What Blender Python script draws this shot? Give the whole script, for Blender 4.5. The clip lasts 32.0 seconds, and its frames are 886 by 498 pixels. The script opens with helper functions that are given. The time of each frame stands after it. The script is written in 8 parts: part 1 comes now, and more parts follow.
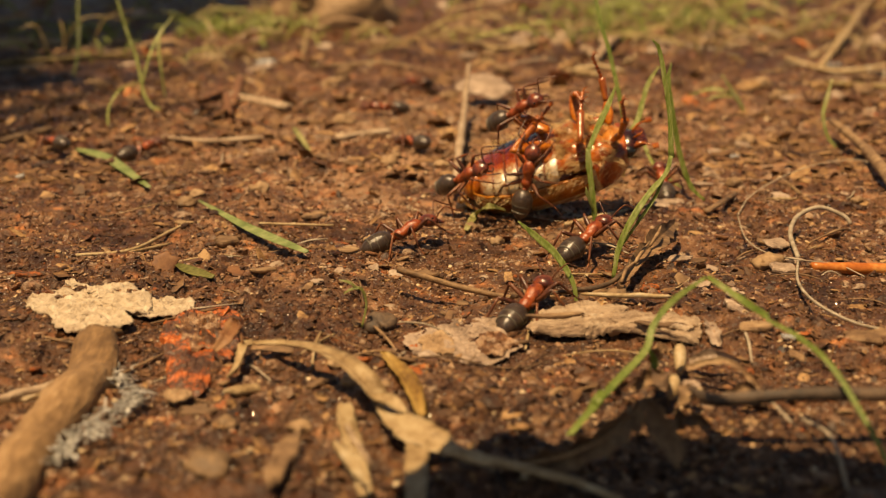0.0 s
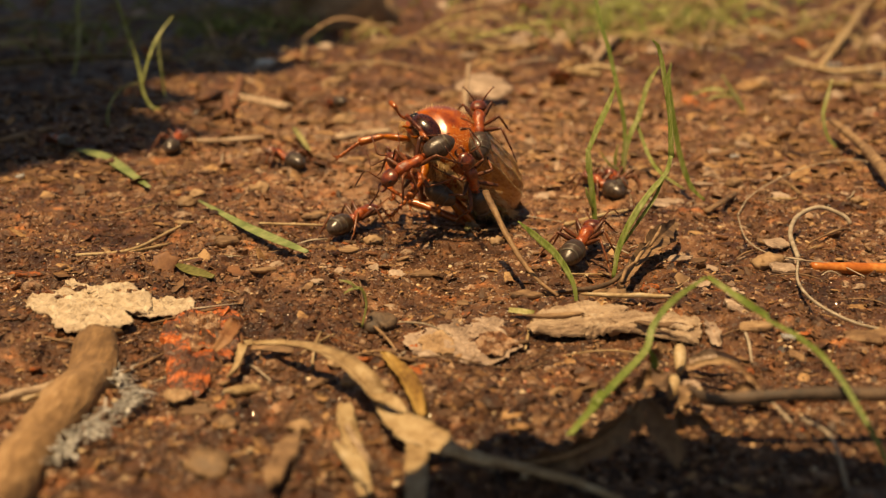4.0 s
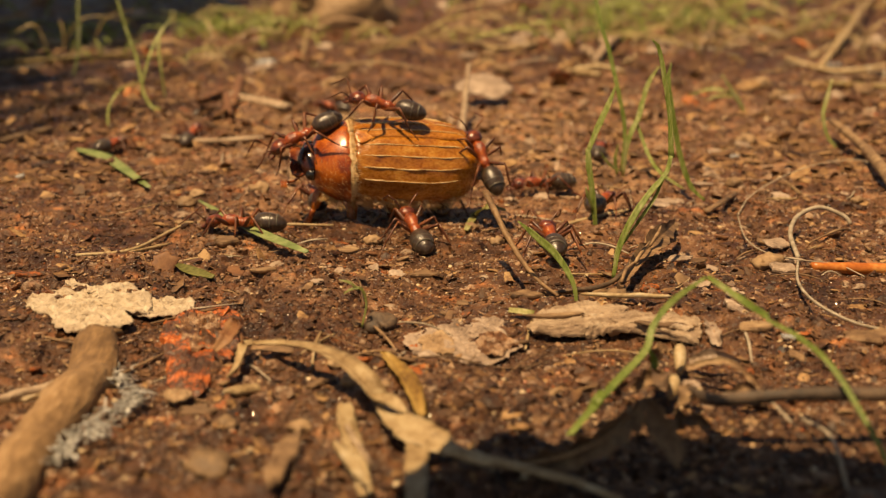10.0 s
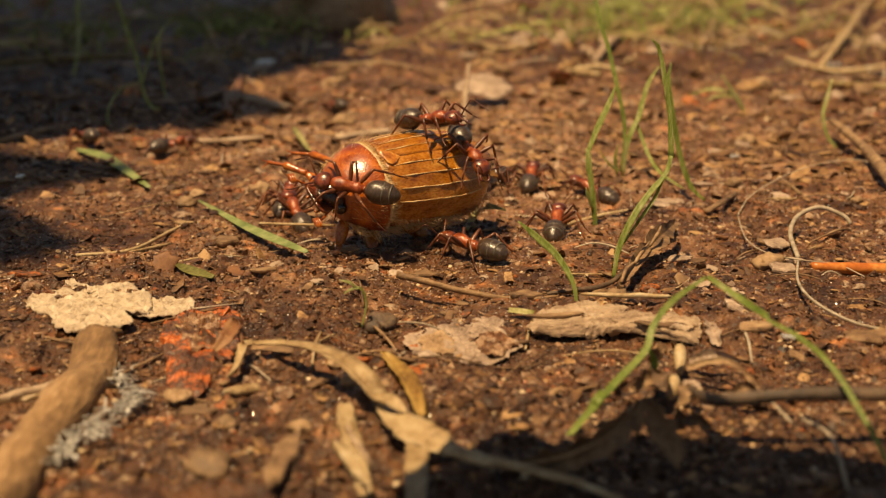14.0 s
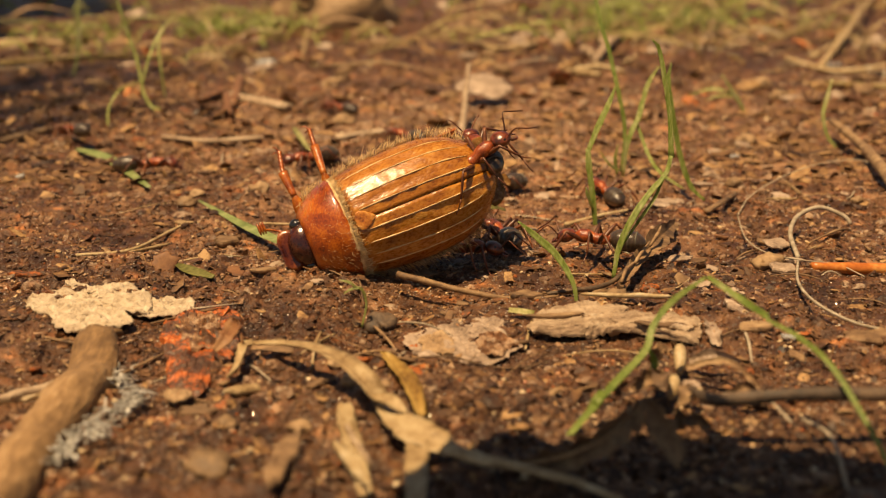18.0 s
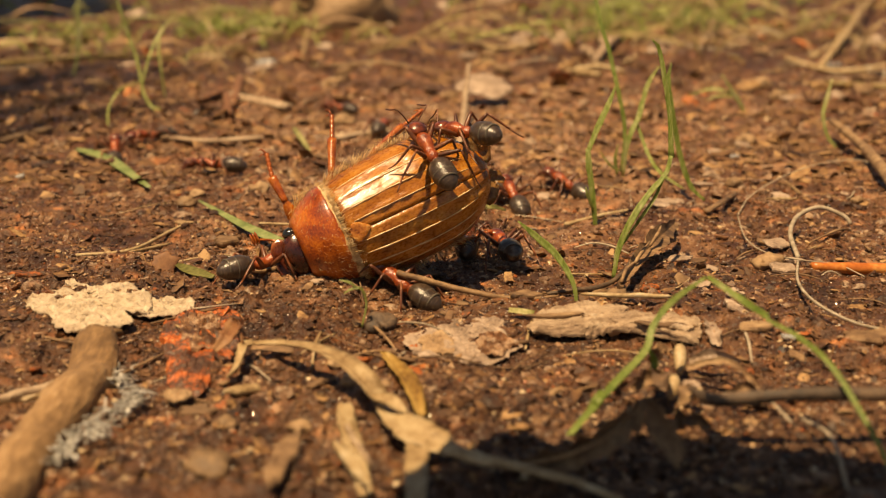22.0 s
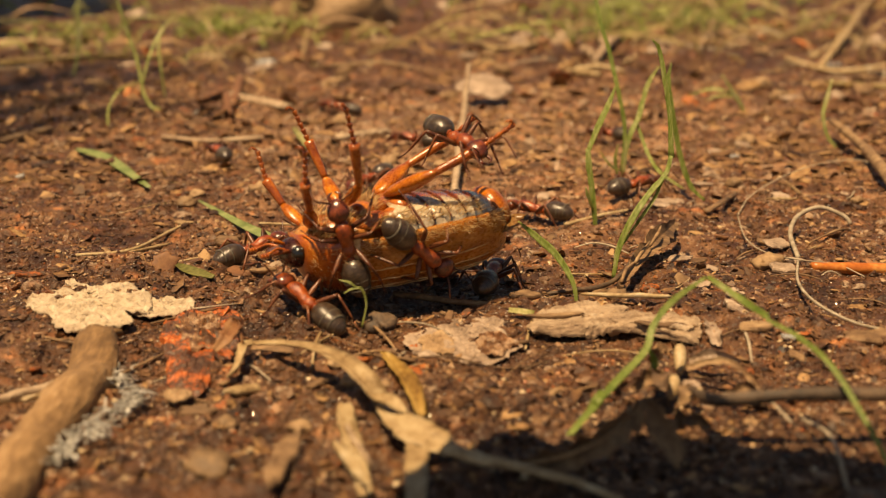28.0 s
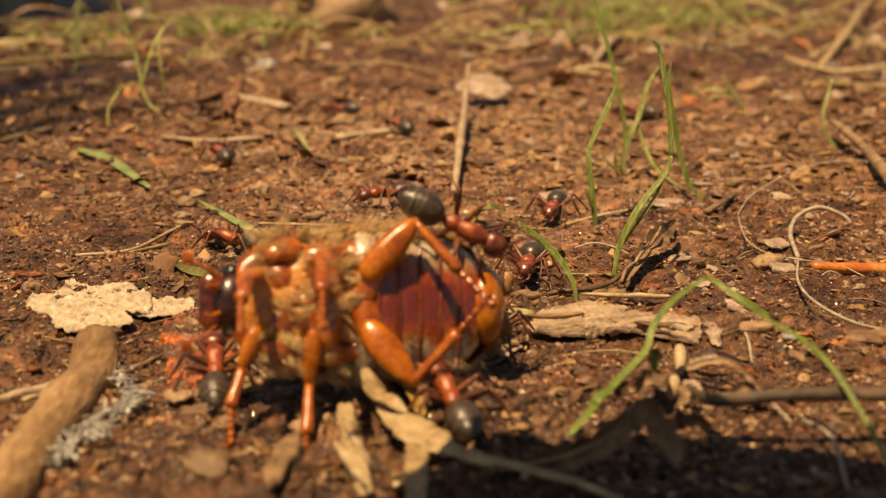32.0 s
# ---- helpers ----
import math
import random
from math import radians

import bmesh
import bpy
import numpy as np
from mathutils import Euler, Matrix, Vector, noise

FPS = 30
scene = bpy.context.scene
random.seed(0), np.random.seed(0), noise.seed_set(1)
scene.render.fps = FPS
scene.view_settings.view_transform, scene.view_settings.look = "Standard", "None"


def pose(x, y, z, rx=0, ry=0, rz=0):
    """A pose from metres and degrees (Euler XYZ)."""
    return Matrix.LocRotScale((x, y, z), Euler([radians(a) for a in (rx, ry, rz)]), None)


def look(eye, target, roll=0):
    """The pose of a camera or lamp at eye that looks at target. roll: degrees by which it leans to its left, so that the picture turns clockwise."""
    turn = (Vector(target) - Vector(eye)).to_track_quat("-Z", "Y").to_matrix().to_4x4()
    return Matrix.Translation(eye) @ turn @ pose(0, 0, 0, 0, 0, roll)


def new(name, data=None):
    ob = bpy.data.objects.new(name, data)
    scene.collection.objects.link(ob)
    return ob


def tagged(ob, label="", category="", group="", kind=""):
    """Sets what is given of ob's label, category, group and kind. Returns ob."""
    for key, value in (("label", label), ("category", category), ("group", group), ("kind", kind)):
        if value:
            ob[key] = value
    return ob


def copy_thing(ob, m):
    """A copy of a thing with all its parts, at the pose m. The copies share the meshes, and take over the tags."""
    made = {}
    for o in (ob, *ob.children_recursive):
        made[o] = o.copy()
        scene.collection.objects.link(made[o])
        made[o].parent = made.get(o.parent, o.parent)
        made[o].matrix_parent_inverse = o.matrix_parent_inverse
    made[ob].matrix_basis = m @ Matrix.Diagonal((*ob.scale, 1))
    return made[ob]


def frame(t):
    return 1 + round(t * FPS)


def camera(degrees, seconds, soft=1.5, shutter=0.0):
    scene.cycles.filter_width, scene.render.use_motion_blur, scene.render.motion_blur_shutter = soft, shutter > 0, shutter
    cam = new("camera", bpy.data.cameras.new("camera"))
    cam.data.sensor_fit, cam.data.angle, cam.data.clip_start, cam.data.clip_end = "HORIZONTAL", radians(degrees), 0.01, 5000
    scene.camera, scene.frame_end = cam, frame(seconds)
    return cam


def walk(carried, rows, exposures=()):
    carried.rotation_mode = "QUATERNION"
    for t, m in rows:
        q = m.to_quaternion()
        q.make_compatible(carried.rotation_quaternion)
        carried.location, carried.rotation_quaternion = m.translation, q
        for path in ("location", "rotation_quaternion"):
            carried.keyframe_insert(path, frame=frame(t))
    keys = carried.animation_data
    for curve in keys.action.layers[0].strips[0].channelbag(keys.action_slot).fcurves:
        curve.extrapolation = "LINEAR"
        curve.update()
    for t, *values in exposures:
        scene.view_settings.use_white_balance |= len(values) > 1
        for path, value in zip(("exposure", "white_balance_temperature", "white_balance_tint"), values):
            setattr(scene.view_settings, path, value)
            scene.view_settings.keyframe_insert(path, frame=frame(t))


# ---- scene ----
# ---- camera ----
import itertools

MM = 0.001
cam = camera(40.0, 32.0, soft=1.25)
cam.data.dof.use_dof, cam.data.dof.focus_distance, cam.data.dof.aperture_fstop = True, 0.085, 62.0
EYE = (0.0, 0.0, 0.0236)
SIGHT = look(EYE, (0.0, math.cos(radians(14.85)), 0.0236 - math.sin(radians(14.85))))
walk(cam, [(0.0, SIGHT), (32.0, SIGHT)], exposures=[(0.0, 0.30, 8950, 10), (14.0, 0.34, 8700, 10), (22.0, 0.43, 8700, 10), (32.0, 0.44, 8750, 10)])

# ---- light ----
SUN_WAY = Vector((0.21, 0.25, -0.94)).normalized()
sun = new("sun", bpy.data.lights.new("sun", "SUN"))
sun.data.energy, sun.data.angle, sun.data.color = 5.0, radians(0.6), (1.0, 0.80, 0.55)
sun.matrix_world = look((0, 0, 0), SUN_WAY)
world = bpy.data.worlds.new("world")
scene.world = world
world.use_nodes = True
wt = world.node_tree
sky = wt.nodes.new("ShaderNodeTexSky")
sky.sky_type, sky.sun_disc = "NISHITA", False
sky.sun_elevation = math.asin(-SUN_WAY.z)
sky.sun_rotation = math.atan2(-SUN_WAY.x, -SUN_WAY.y)
wt.nodes["Background"].inputs["Strength"].default_value = 0.045
wt.links.new(sky.outputs[0], wt.nodes["Background"].inputs["Color"])


# ---- materials ----
def mat(name, colours, size=1.0, rough=0.6, bump=0.05, fine=None, gloss=0.5, sheer=0.0, coat=0.0, vary=0.0, island=False,
        stretch=(1, 1, 1), metal=0.0, wide=0.0, damp_shade=0.0, lacquer=0.16, blush=None, dry=0.0, keel=None):
    """Procedural surface. colours: (position, rgb) stops; size: the blotches in mm; bump: relief in mm; sheer: light let through."""
    m = bpy.data.materials.new(name)
    m.use_nodes = True
    nt = m.node_tree
    nodes, link = nt.nodes, nt.links.new
    bsdf = nodes["Principled BSDF"]
    co = nodes.new("ShaderNodeTexCoord")
    mp = nodes.new("ShaderNodeMapping")
    mp.inputs["Scale"].default_value = stretch
    link(co.outputs["Object"], mp.inputs["Vector"])
    big = nodes.new("ShaderNodeTexNoise")
    big.inputs["Scale"].default_value, big.inputs["Detail"].default_value = 1000.0 / size, 5.0
    small = nodes.new("ShaderNodeTexNoise")
    small.inputs["Scale"].default_value = 1000.0 / (fine or size * 0.17)
    small.inputs["Detail"].default_value = 4.0
    for n in (big, small):
        link(mp.outputs[0], n.inputs["Vector"])
    mix = nodes.new("ShaderNodeMath")
    mix.operation = "MULTIPLY_ADD"
    mix.inputs[1].default_value = 0.62
    link(big.outputs["Fac"], mix.inputs[0])
    half = nodes.new("ShaderNodeMath")
    half.operation = "MULTIPLY"
    half.inputs[1].default_value = 0.38
    link(small.outputs["Fac"], half.inputs[0])
    link(half.outputs[0], mix.inputs[2])
    spread = nodes.new("ShaderNodeMapRange")
    spread.inputs["From Min"].default_value, spread.inputs["From Max"].default_value = 0.34, 0.66
    link(mix.outputs[0], spread.inputs["Value"])
    value = spread.outputs["Result"]
    if wide:
        tone = nodes.new("ShaderNodeTexNoise")
        tone.inputs["Scale"].default_value, tone.inputs["Detail"].default_value = 1000.0 / wide, 3.0
        link(co.outputs["Object"], tone.inputs["Vector"])
        gap = nodes.new("ShaderNodeMath")
        gap.operation = "MULTIPLY_ADD"
        gap.inputs[1].default_value, gap.inputs[2].default_value = 1.3, -0.65
        link(tone.outputs["Fac"], gap.inputs[0])
        tot = nodes.new("ShaderNodeMath")
        tot.operation = "ADD"
        link(value, tot.inputs[0])
        link(gap.outputs[0], tot.inputs[1])
        value = tot.outputs[0]
    if damp_shade:
        # damp soil and soft leaf shade at the left, painted as one radial darkening
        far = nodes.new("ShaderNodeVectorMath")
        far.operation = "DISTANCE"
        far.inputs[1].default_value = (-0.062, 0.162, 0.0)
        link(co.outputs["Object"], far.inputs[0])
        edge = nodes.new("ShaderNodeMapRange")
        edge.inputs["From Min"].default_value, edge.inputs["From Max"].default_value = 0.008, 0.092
        edge.inputs["To Min"].default_value, edge.inputs["To Max"].default_value = -damp_shade, 0.0
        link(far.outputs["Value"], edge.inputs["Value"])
        dimmed = nodes.new("ShaderNodeMath")
        dimmed.operation = "ADD"
        link(value, dimmed.inputs[0])
        link(edge.outputs["Result"], dimmed.inputs[1])
        value = dimmed.outputs[0]
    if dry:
        # raises the colour value around a fixed ground point, fading outwards
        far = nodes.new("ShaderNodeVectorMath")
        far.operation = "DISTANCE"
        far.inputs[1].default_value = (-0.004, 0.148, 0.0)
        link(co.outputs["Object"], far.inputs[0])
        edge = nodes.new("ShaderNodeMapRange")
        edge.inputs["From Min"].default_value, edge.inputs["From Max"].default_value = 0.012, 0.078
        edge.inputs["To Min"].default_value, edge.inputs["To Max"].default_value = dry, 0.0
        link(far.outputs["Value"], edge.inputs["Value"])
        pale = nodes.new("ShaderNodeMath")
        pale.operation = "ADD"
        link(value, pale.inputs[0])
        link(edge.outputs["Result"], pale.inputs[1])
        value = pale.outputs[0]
    if vary:
        own = nodes.new("ShaderNodeNewGeometry" if island else "ShaderNodeObjectInfo")
        rnd = own.outputs["Random Per Island" if island else "Random"]
        shift = nodes.new("ShaderNodeMath")
        shift.operation = "MULTIPLY_ADD"
        shift.inputs[1].default_value, shift.inputs[2].default_value = vary, -vary / 2
        link(rnd, shift.inputs[0])
        add = nodes.new("ShaderNodeMath")
        add.operation = "ADD"
        link(value, add.inputs[0])
        link(shift.outputs[0], add.inputs[1])
        value = add.outputs[0]
    if keel:
        # darker along the body's middle line, with a ragged edge
        axes = nodes.new("ShaderNodeSeparateXYZ")
        link(co.outputs["Object"], axes.inputs[0])
        side = nodes.new("ShaderNodeMath")
        side.operation = "ABSOLUTE"
        link(axes.outputs["X"], side.inputs[0])
        band = nodes.new("ShaderNodeMapRange")
        band.inputs["From Min"].default_value, band.inputs["From Max"].default_value = keel
        band.inputs["To Min"].default_value, band.inputs["To Max"].default_value = -0.2, 0.55
        link(side.outputs[0], band.inputs["Value"])
        blend = nodes.new("ShaderNodeMath")
        blend.operation = "MULTIPLY_ADD"
        blend.inputs[1].default_value = 0.45
        link(value, blend.inputs[0])
        link(band.outputs["Result"], blend.inputs[2])
        value = blend.outputs[0]
    ramp = nodes.new("ShaderNodeValToRGB")
    while len(ramp.color_ramp.elements) < len(colours):
        ramp.color_ramp.elements.new(0.5)
    for e, (at, c) in zip(ramp.color_ramp.elements, colours):
        e.position, e.color = at, (*c, 1)
    link(value, ramp.inputs["Fac"])
    shade = ramp.outputs["Color"]
    for rgb, wide_mm, least, most in blush or ():
        spot = nodes.new("ShaderNodeTexNoise")
        spot.inputs["Scale"].default_value, spot.inputs["Detail"].default_value = 1000.0 / wide_mm, 6.0
        spot.inputs["Roughness"].default_value = 0.65
        link(co.outputs["Object"], spot.inputs["Vector"])
        cut = nodes.new("ShaderNodeMapRange")
        cut.inputs["From Min"].default_value, cut.inputs["From Max"].default_value = least, most
        link(spot.outputs["Fac"], cut.inputs["Value"])
        tint = nodes.new("ShaderNodeMix")
        tint.data_type, tint.blend_type = "RGBA", "MULTIPLY"
        link(cut.outputs["Result"], tint.inputs[0])
        link(shade, tint.inputs[6])
        tint.inputs[7].default_value = (*rgb, 1)
        shade = tint.outputs[2]
    link(shade, bsdf.inputs["Base Color"])
    rr = nodes.new("ShaderNodeMapRange")
    rr.inputs["To Min"].default_value, rr.inputs["To Max"].default_value = max(0.05, rough - 0.14), min(1, rough + 0.12)
    link(small.outputs["Fac"], rr.inputs["Value"])
    link(rr.outputs["Result"], bsdf.inputs["Roughness"])
    bsdf.inputs["Specular IOR Level"].default_value = gloss
    bsdf.inputs["Metallic"].default_value = metal
    bsdf.inputs["Coat Weight"].default_value, bsdf.inputs["Coat Roughness"].default_value = coat, lacquer
    if bump:
        b = nodes.new("ShaderNodeBump")
        b.inputs["Strength"].default_value, b.inputs["Distance"].default_value = 1.0, bump * 0.001
        link(mix.outputs[0], b.inputs["Height"])
        link(b.outputs["Normal"], bsdf.inputs["Normal"])
        link(b.outputs["Normal"], bsdf.inputs["Coat Normal"])
    if sheer:
        tr = nodes.new("ShaderNodeBsdfTranslucent")
        link(ramp.outputs["Color"], tr.inputs["Color"])
        ms = nodes.new("ShaderNodeMixShader")
        ms.inputs[0].default_value = sheer
        link(bsdf.outputs[0], ms.inputs[1])
        link(tr.outputs[0], ms.inputs[2])
        link(ms.outputs[0], nodes["Material Output"].inputs["Surface"])
    return m


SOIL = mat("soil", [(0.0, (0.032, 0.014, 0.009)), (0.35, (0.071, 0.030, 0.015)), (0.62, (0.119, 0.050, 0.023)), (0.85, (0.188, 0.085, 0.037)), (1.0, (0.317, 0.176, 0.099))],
           size=1.6, fine=0.13, rough=0.43, bump=0.35, gloss=0.40, wide=16.0, damp_shade=0.36, dry=0.60,
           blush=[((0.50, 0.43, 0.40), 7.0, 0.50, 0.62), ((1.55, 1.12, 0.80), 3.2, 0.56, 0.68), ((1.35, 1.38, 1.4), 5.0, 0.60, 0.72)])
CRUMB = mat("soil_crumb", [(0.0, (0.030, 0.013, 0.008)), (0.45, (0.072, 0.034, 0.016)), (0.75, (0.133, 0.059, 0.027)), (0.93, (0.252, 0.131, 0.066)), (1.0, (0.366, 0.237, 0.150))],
            size=0.9, fine=0.1, rough=0.45, bump=0.10, vary=0.9, island=True, gloss=0.32, wide=22.0, damp_shade=0.36, dry=0.60, blush=[((0.54, 0.47, 0.44), 7.0, 0.50, 0.62), ((1.45, 1.1, 0.85), 3.2, 0.56, 0.68)])
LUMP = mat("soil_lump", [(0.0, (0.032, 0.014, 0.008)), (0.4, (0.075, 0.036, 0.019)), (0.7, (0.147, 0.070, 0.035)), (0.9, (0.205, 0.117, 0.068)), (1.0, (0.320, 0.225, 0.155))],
           size=0.7, fine=0.1, rough=0.5, bump=0.14, vary=0.8, island=True, gloss=0.32, wide=22.0, damp_shade=0.36, dry=0.60, blush=[((0.54, 0.47, 0.44), 7.0, 0.50, 0.62), ((1.45, 1.1, 0.85), 3.2, 0.56, 0.68)])
LITTER = mat("litter", [(0.0, (0.060, 0.026, 0.011)), (0.5, (0.145, 0.067, 0.025)), (0.8, (0.246, 0.129, 0.050)), (1.0, (0.374, 0.220, 0.099))],
             size=0.8, rough=0.7, bump=0.03, vary=0.9, island=True)
BARK = mat("bark", [(0.0, (0.06, 0.032, 0.018)), (0.45, (0.17, 0.095, 0.048)), (0.8, (0.29, 0.175, 0.09)), (1.0, (0.40, 0.27, 0.15))],
           size=1.4, rough=0.75, bump=0.12, stretch=(0.35, 1, 1), vary=0.35)
REDBARK = mat("red_bark", [(0.0, (0.042, 0.017, 0.008)), (0.38, (0.108, 0.040, 0.013)), (0.58, (0.288, 0.070, 0.015)), (0.8, (0.432, 0.124, 0.026)), (1.0, (0.480, 0.234, 0.088))],
              size=1.1, rough=0.65, bump=0.18, vary=0.3)
PALE = mat("pale_flake", [(0.0, (0.255, 0.176, 0.112)), (0.3, (0.424, 0.318, 0.215)), (0.7, (0.535, 0.422, 0.300)), (1.0, (0.670, 0.560, 0.425))],
           size=0.8, fine=0.12, rough=0.5, bump=0.26)
WOOD = mat("weathered_wood", [(0.0, (0.178, 0.109, 0.067)), (0.4, (0.320, 0.219, 0.140)), (0.8, (0.427, 0.311, 0.211)), (1.0, (0.516, 0.411, 0.311))],
           size=0.9, fine=0.12, rough=0.72, bump=0.2, stretch=(0.35, 1, 1), vary=0.3)
STRAW = mat("dry_leaf", [(0.0, (0.212, 0.126, 0.055)), (0.4, (0.386, 0.260, 0.132)), (0.8, (0.502, 0.377, 0.220)), (1.0, (0.598, 0.483, 0.330))],
            size=1.4, rough=0.6, bump=0.06, sheer=0.15, vary=0.3)
RUST = mat("rusty_wood", [(0.0, (0.098, 0.036, 0.014)), (0.5, (0.195, 0.080, 0.032)), (1.0, (0.285, 0.144, 0.063))], size=1.0, rough=0.65, bump=0.06, vary=0.4)
DEAD = mat("dead_leaf", [(0.0, (0.080, 0.038, 0.018)), (0.45, (0.175, 0.097, 0.047)), (0.8, (0.262, 0.157, 0.079)), (1.0, (0.333, 0.223, 0.124))],
           size=1.6, rough=0.75, bump=0.07, vary=0.3)
GREYLEAF = mat("grey_leaf", [(0.0, (0.121, 0.079, 0.053)), (0.4, (0.284, 0.197, 0.139)), (0.8, (0.412, 0.299, 0.219)), (1.0, (0.533, 0.420, 0.333))], size=1.4, fine=0.2, rough=0.6, bump=0.14)
TWIG = mat("twig", [(0.0, (0.09, 0.045, 0.022)), (0.5, (0.20, 0.11, 0.05)), (1.0, (0.33, 0.20, 0.10))], size=1.2, rough=0.7, bump=0.1, vary=0.4)
DARKTWIG = mat("dark_twig", [(0.0, (0.038, 0.025, 0.017)), (0.5, (0.095, 0.059, 0.037)), (1.0, (0.190, 0.117, 0.068))], size=1.2, rough=0.7, bump=0.1)
ROOT = mat("rootlet", [(0.0, (0.20, 0.15, 0.10)), (0.5, (0.36, 0.29, 0.21)), (1.0, (0.50, 0.43, 0.33))], size=0.8, rough=0.65, bump=0.02, vary=0.3)
NEEDLE = mat("needle", [(0.0, (0.30, 0.07, 0.015)), (0.6, (0.50, 0.15, 0.03)), (1.0, (0.62, 0.28, 0.08))], size=2.0, rough=0.35, bump=0.02, coat=0.2)
DEEPGRASS = mat("deep_grass", [(0.0, (0.12, 0.19, 0.03)), (0.4, (0.22, 0.30, 0.06)), (0.75, (0.33, 0.40, 0.11)), (1.0, (0.52, 0.52, 0.24))], size=1.8, fine=0.2, rough=0.5, bump=0.06, sheer=0.5, stretch=(1, 1, 0.4))
GRASS = mat("grass", [(0.0, (0.15, 0.21, 0.035)), (0.4, (0.28, 0.355, 0.080)), (0.75, (0.42, 0.47, 0.15)), (1.0, (0.62, 0.60, 0.30))],
            size=0.9, fine=0.16, rough=0.5, bump=0.06, sheer=0.55, vary=0.5, stretch=(3, 3, 0.35))
PALEGRASS = mat("pale_grass", [(0.0, (0.13, 0.125, 0.034)), (0.4, (0.25, 0.235, 0.075)), (0.75, (0.40, 0.37, 0.14)), (1.0, (0.60, 0.54, 0.28))], size=1.6, rough=0.55, bump=0.03, sheer=0.4, vary=0.7)
SEEDLING = mat("seedling", [(0.0, (0.20, 0.235, 0.055)), (0.5, (0.36, 0.39, 0.125)), (1.0, (0.60, 0.58, 0.31))], size=1.6, rough=0.5, bump=0.03, sheer=0.4, vary=0.4)
DRYGRASS = mat("dry_grass", [(0.0, (0.115, 0.075, 0.027)), (0.4, (0.220, 0.152, 0.056)), (0.75, (0.350, 0.250, 0.105)), (1.0, (0.500, 0.390, 0.195))], size=1.6, rough=0.6, bump=0.04, sheer=0.3, vary=0.7)
MOSSGRASS = mat("moss_grass", [(0.0, (0.110, 0.140, 0.026)), (0.4, (0.240, 0.285, 0.058)), (0.75, (0.390, 0.420, 0.115)), (1.0, (0.580, 0.560, 0.240))], size=1.6, rough=0.55, bump=0.03, sheer=0.4, vary=0.7)
CUTGRASS = mat("cut_grass", [(0.0, (0.10, 0.135, 0.035)), (0.5, (0.19, 0.235, 0.080)), (1.0, (0.33, 0.35, 0.15))], size=1.2, fine=0.2, rough=0.55, bump=0.05, sheer=0.12, stretch=(0.4, 1, 1))
YELLOWLEAF = mat("yellow_leaf", [(0.0, (0.16, 0.075, 0.018)), (0.4, (0.34, 0.19, 0.045)), (0.8, (0.48, 0.30, 0.09)), (1.0, (0.56, 0.40, 0.18))], size=1.4, rough=0.6, bump=0.06, sheer=0.2, stretch=(1, 0.4, 1))
MEMBRANE = mat("membrane", [(0.0, (0.20, 0.080, 0.022)), (0.6, (0.38, 0.190, 0.060)), (1.0, (0.58, 0.380, 0.170))], size=0.8, rough=0.3, bump=0.05, sheer=0.5, coat=0.4)
SILT = mat("silt", [(0.0, (0.15, 0.105, 0.078)), (0.6, (0.26, 0.205, 0.165)), (1.0, (0.48, 0.42, 0.37))], size=0.5, rough=0.38, bump=0.02, vary=1.0, island=True, gloss=0.6)
STONE = mat("stone", [(0.0, (0.140, 0.082, 0.042)), (0.5, (0.270, 0.163, 0.084)), (1.0, (0.410, 0.269, 0.151))], size=2.0, rough=0.7, bump=0.1, vary=0.5)
GRIT = mat("bright_grain", [(0.0, (0.55, 0.5, 0.42)), (1.0, (0.85, 0.82, 0.75))], size=0.5, rough=0.28, bump=0.0, gloss=0.9, metal=0.6)
SAND = mat("sand_grain", [(0.0, (0.30, 0.075, 0.018)), (0.3, (0.26, 0.13, 0.055)), (0.65, (0.42, 0.26, 0.13)), (1.0, (0.62, 0.48, 0.30))], size=0.5, rough=0.45, bump=0.03, vary=1.3, island=True)
CLAY = mat("red_crust", [(0.0, (0.040, 0.018, 0.011)), (0.46, (0.105, 0.045, 0.024)), (0.55, (0.210, 0.062, 0.020)), (0.65, (0.360, 0.085, 0.022)), (0.88, (0.520, 0.125, 0.026)), (1.0, (0.600, 0.270, 0.120))], size=1.6, fine=0.2, rough=0.5, bump=0.25)
MOULD = mat("mould", [(0.0, (0.16, 0.145, 0.125)), (0.45, (0.34, 0.315, 0.285)), (1.0, (0.66, 0.63, 0.58))], size=0.5, rough=0.9, bump=0.08, vary=0.9, island=True)
SHADELEAF = mat("shade_leaf", [(0.0, (0.064, 0.098, 0.012)), (1.0, (0.144, 0.182, 0.030))], size=8.0, rough=0.5, bump=0.05, sheer=0.18)
ANTRED = mat("ant_red", [(0.0, (0.085, 0.014, 0.004)), (0.4, (0.23, 0.040, 0.008)), (0.75, (0.37, 0.078, 0.015)), (1.0, (0.50, 0.140, 0.032))], size=0.5, fine=0.07, rough=0.34, bump=0.09, coat=0.45, lacquer=0.18)
ANTHEAD = mat("ant_head", [(0.0, (0.018, 0.007, 0.005)), (0.4, (0.085, 0.018, 0.008)), (0.75, (0.20, 0.040, 0.012)), (1.0, (0.32, 0.080, 0.022))], size=0.6, rough=0.34, bump=0.04, coat=0.5, lacquer=0.16)
ANTBLACK = mat("ant_black", [(0.0, (0.020, 0.012, 0.008)), (0.6, (0.050, 0.030, 0.018)), (1.0, (0.105, 0.066, 0.040))], size=0.4, rough=0.36, bump=0.03, coat=0.45, lacquer=0.20, stretch=(1, 3, 1))
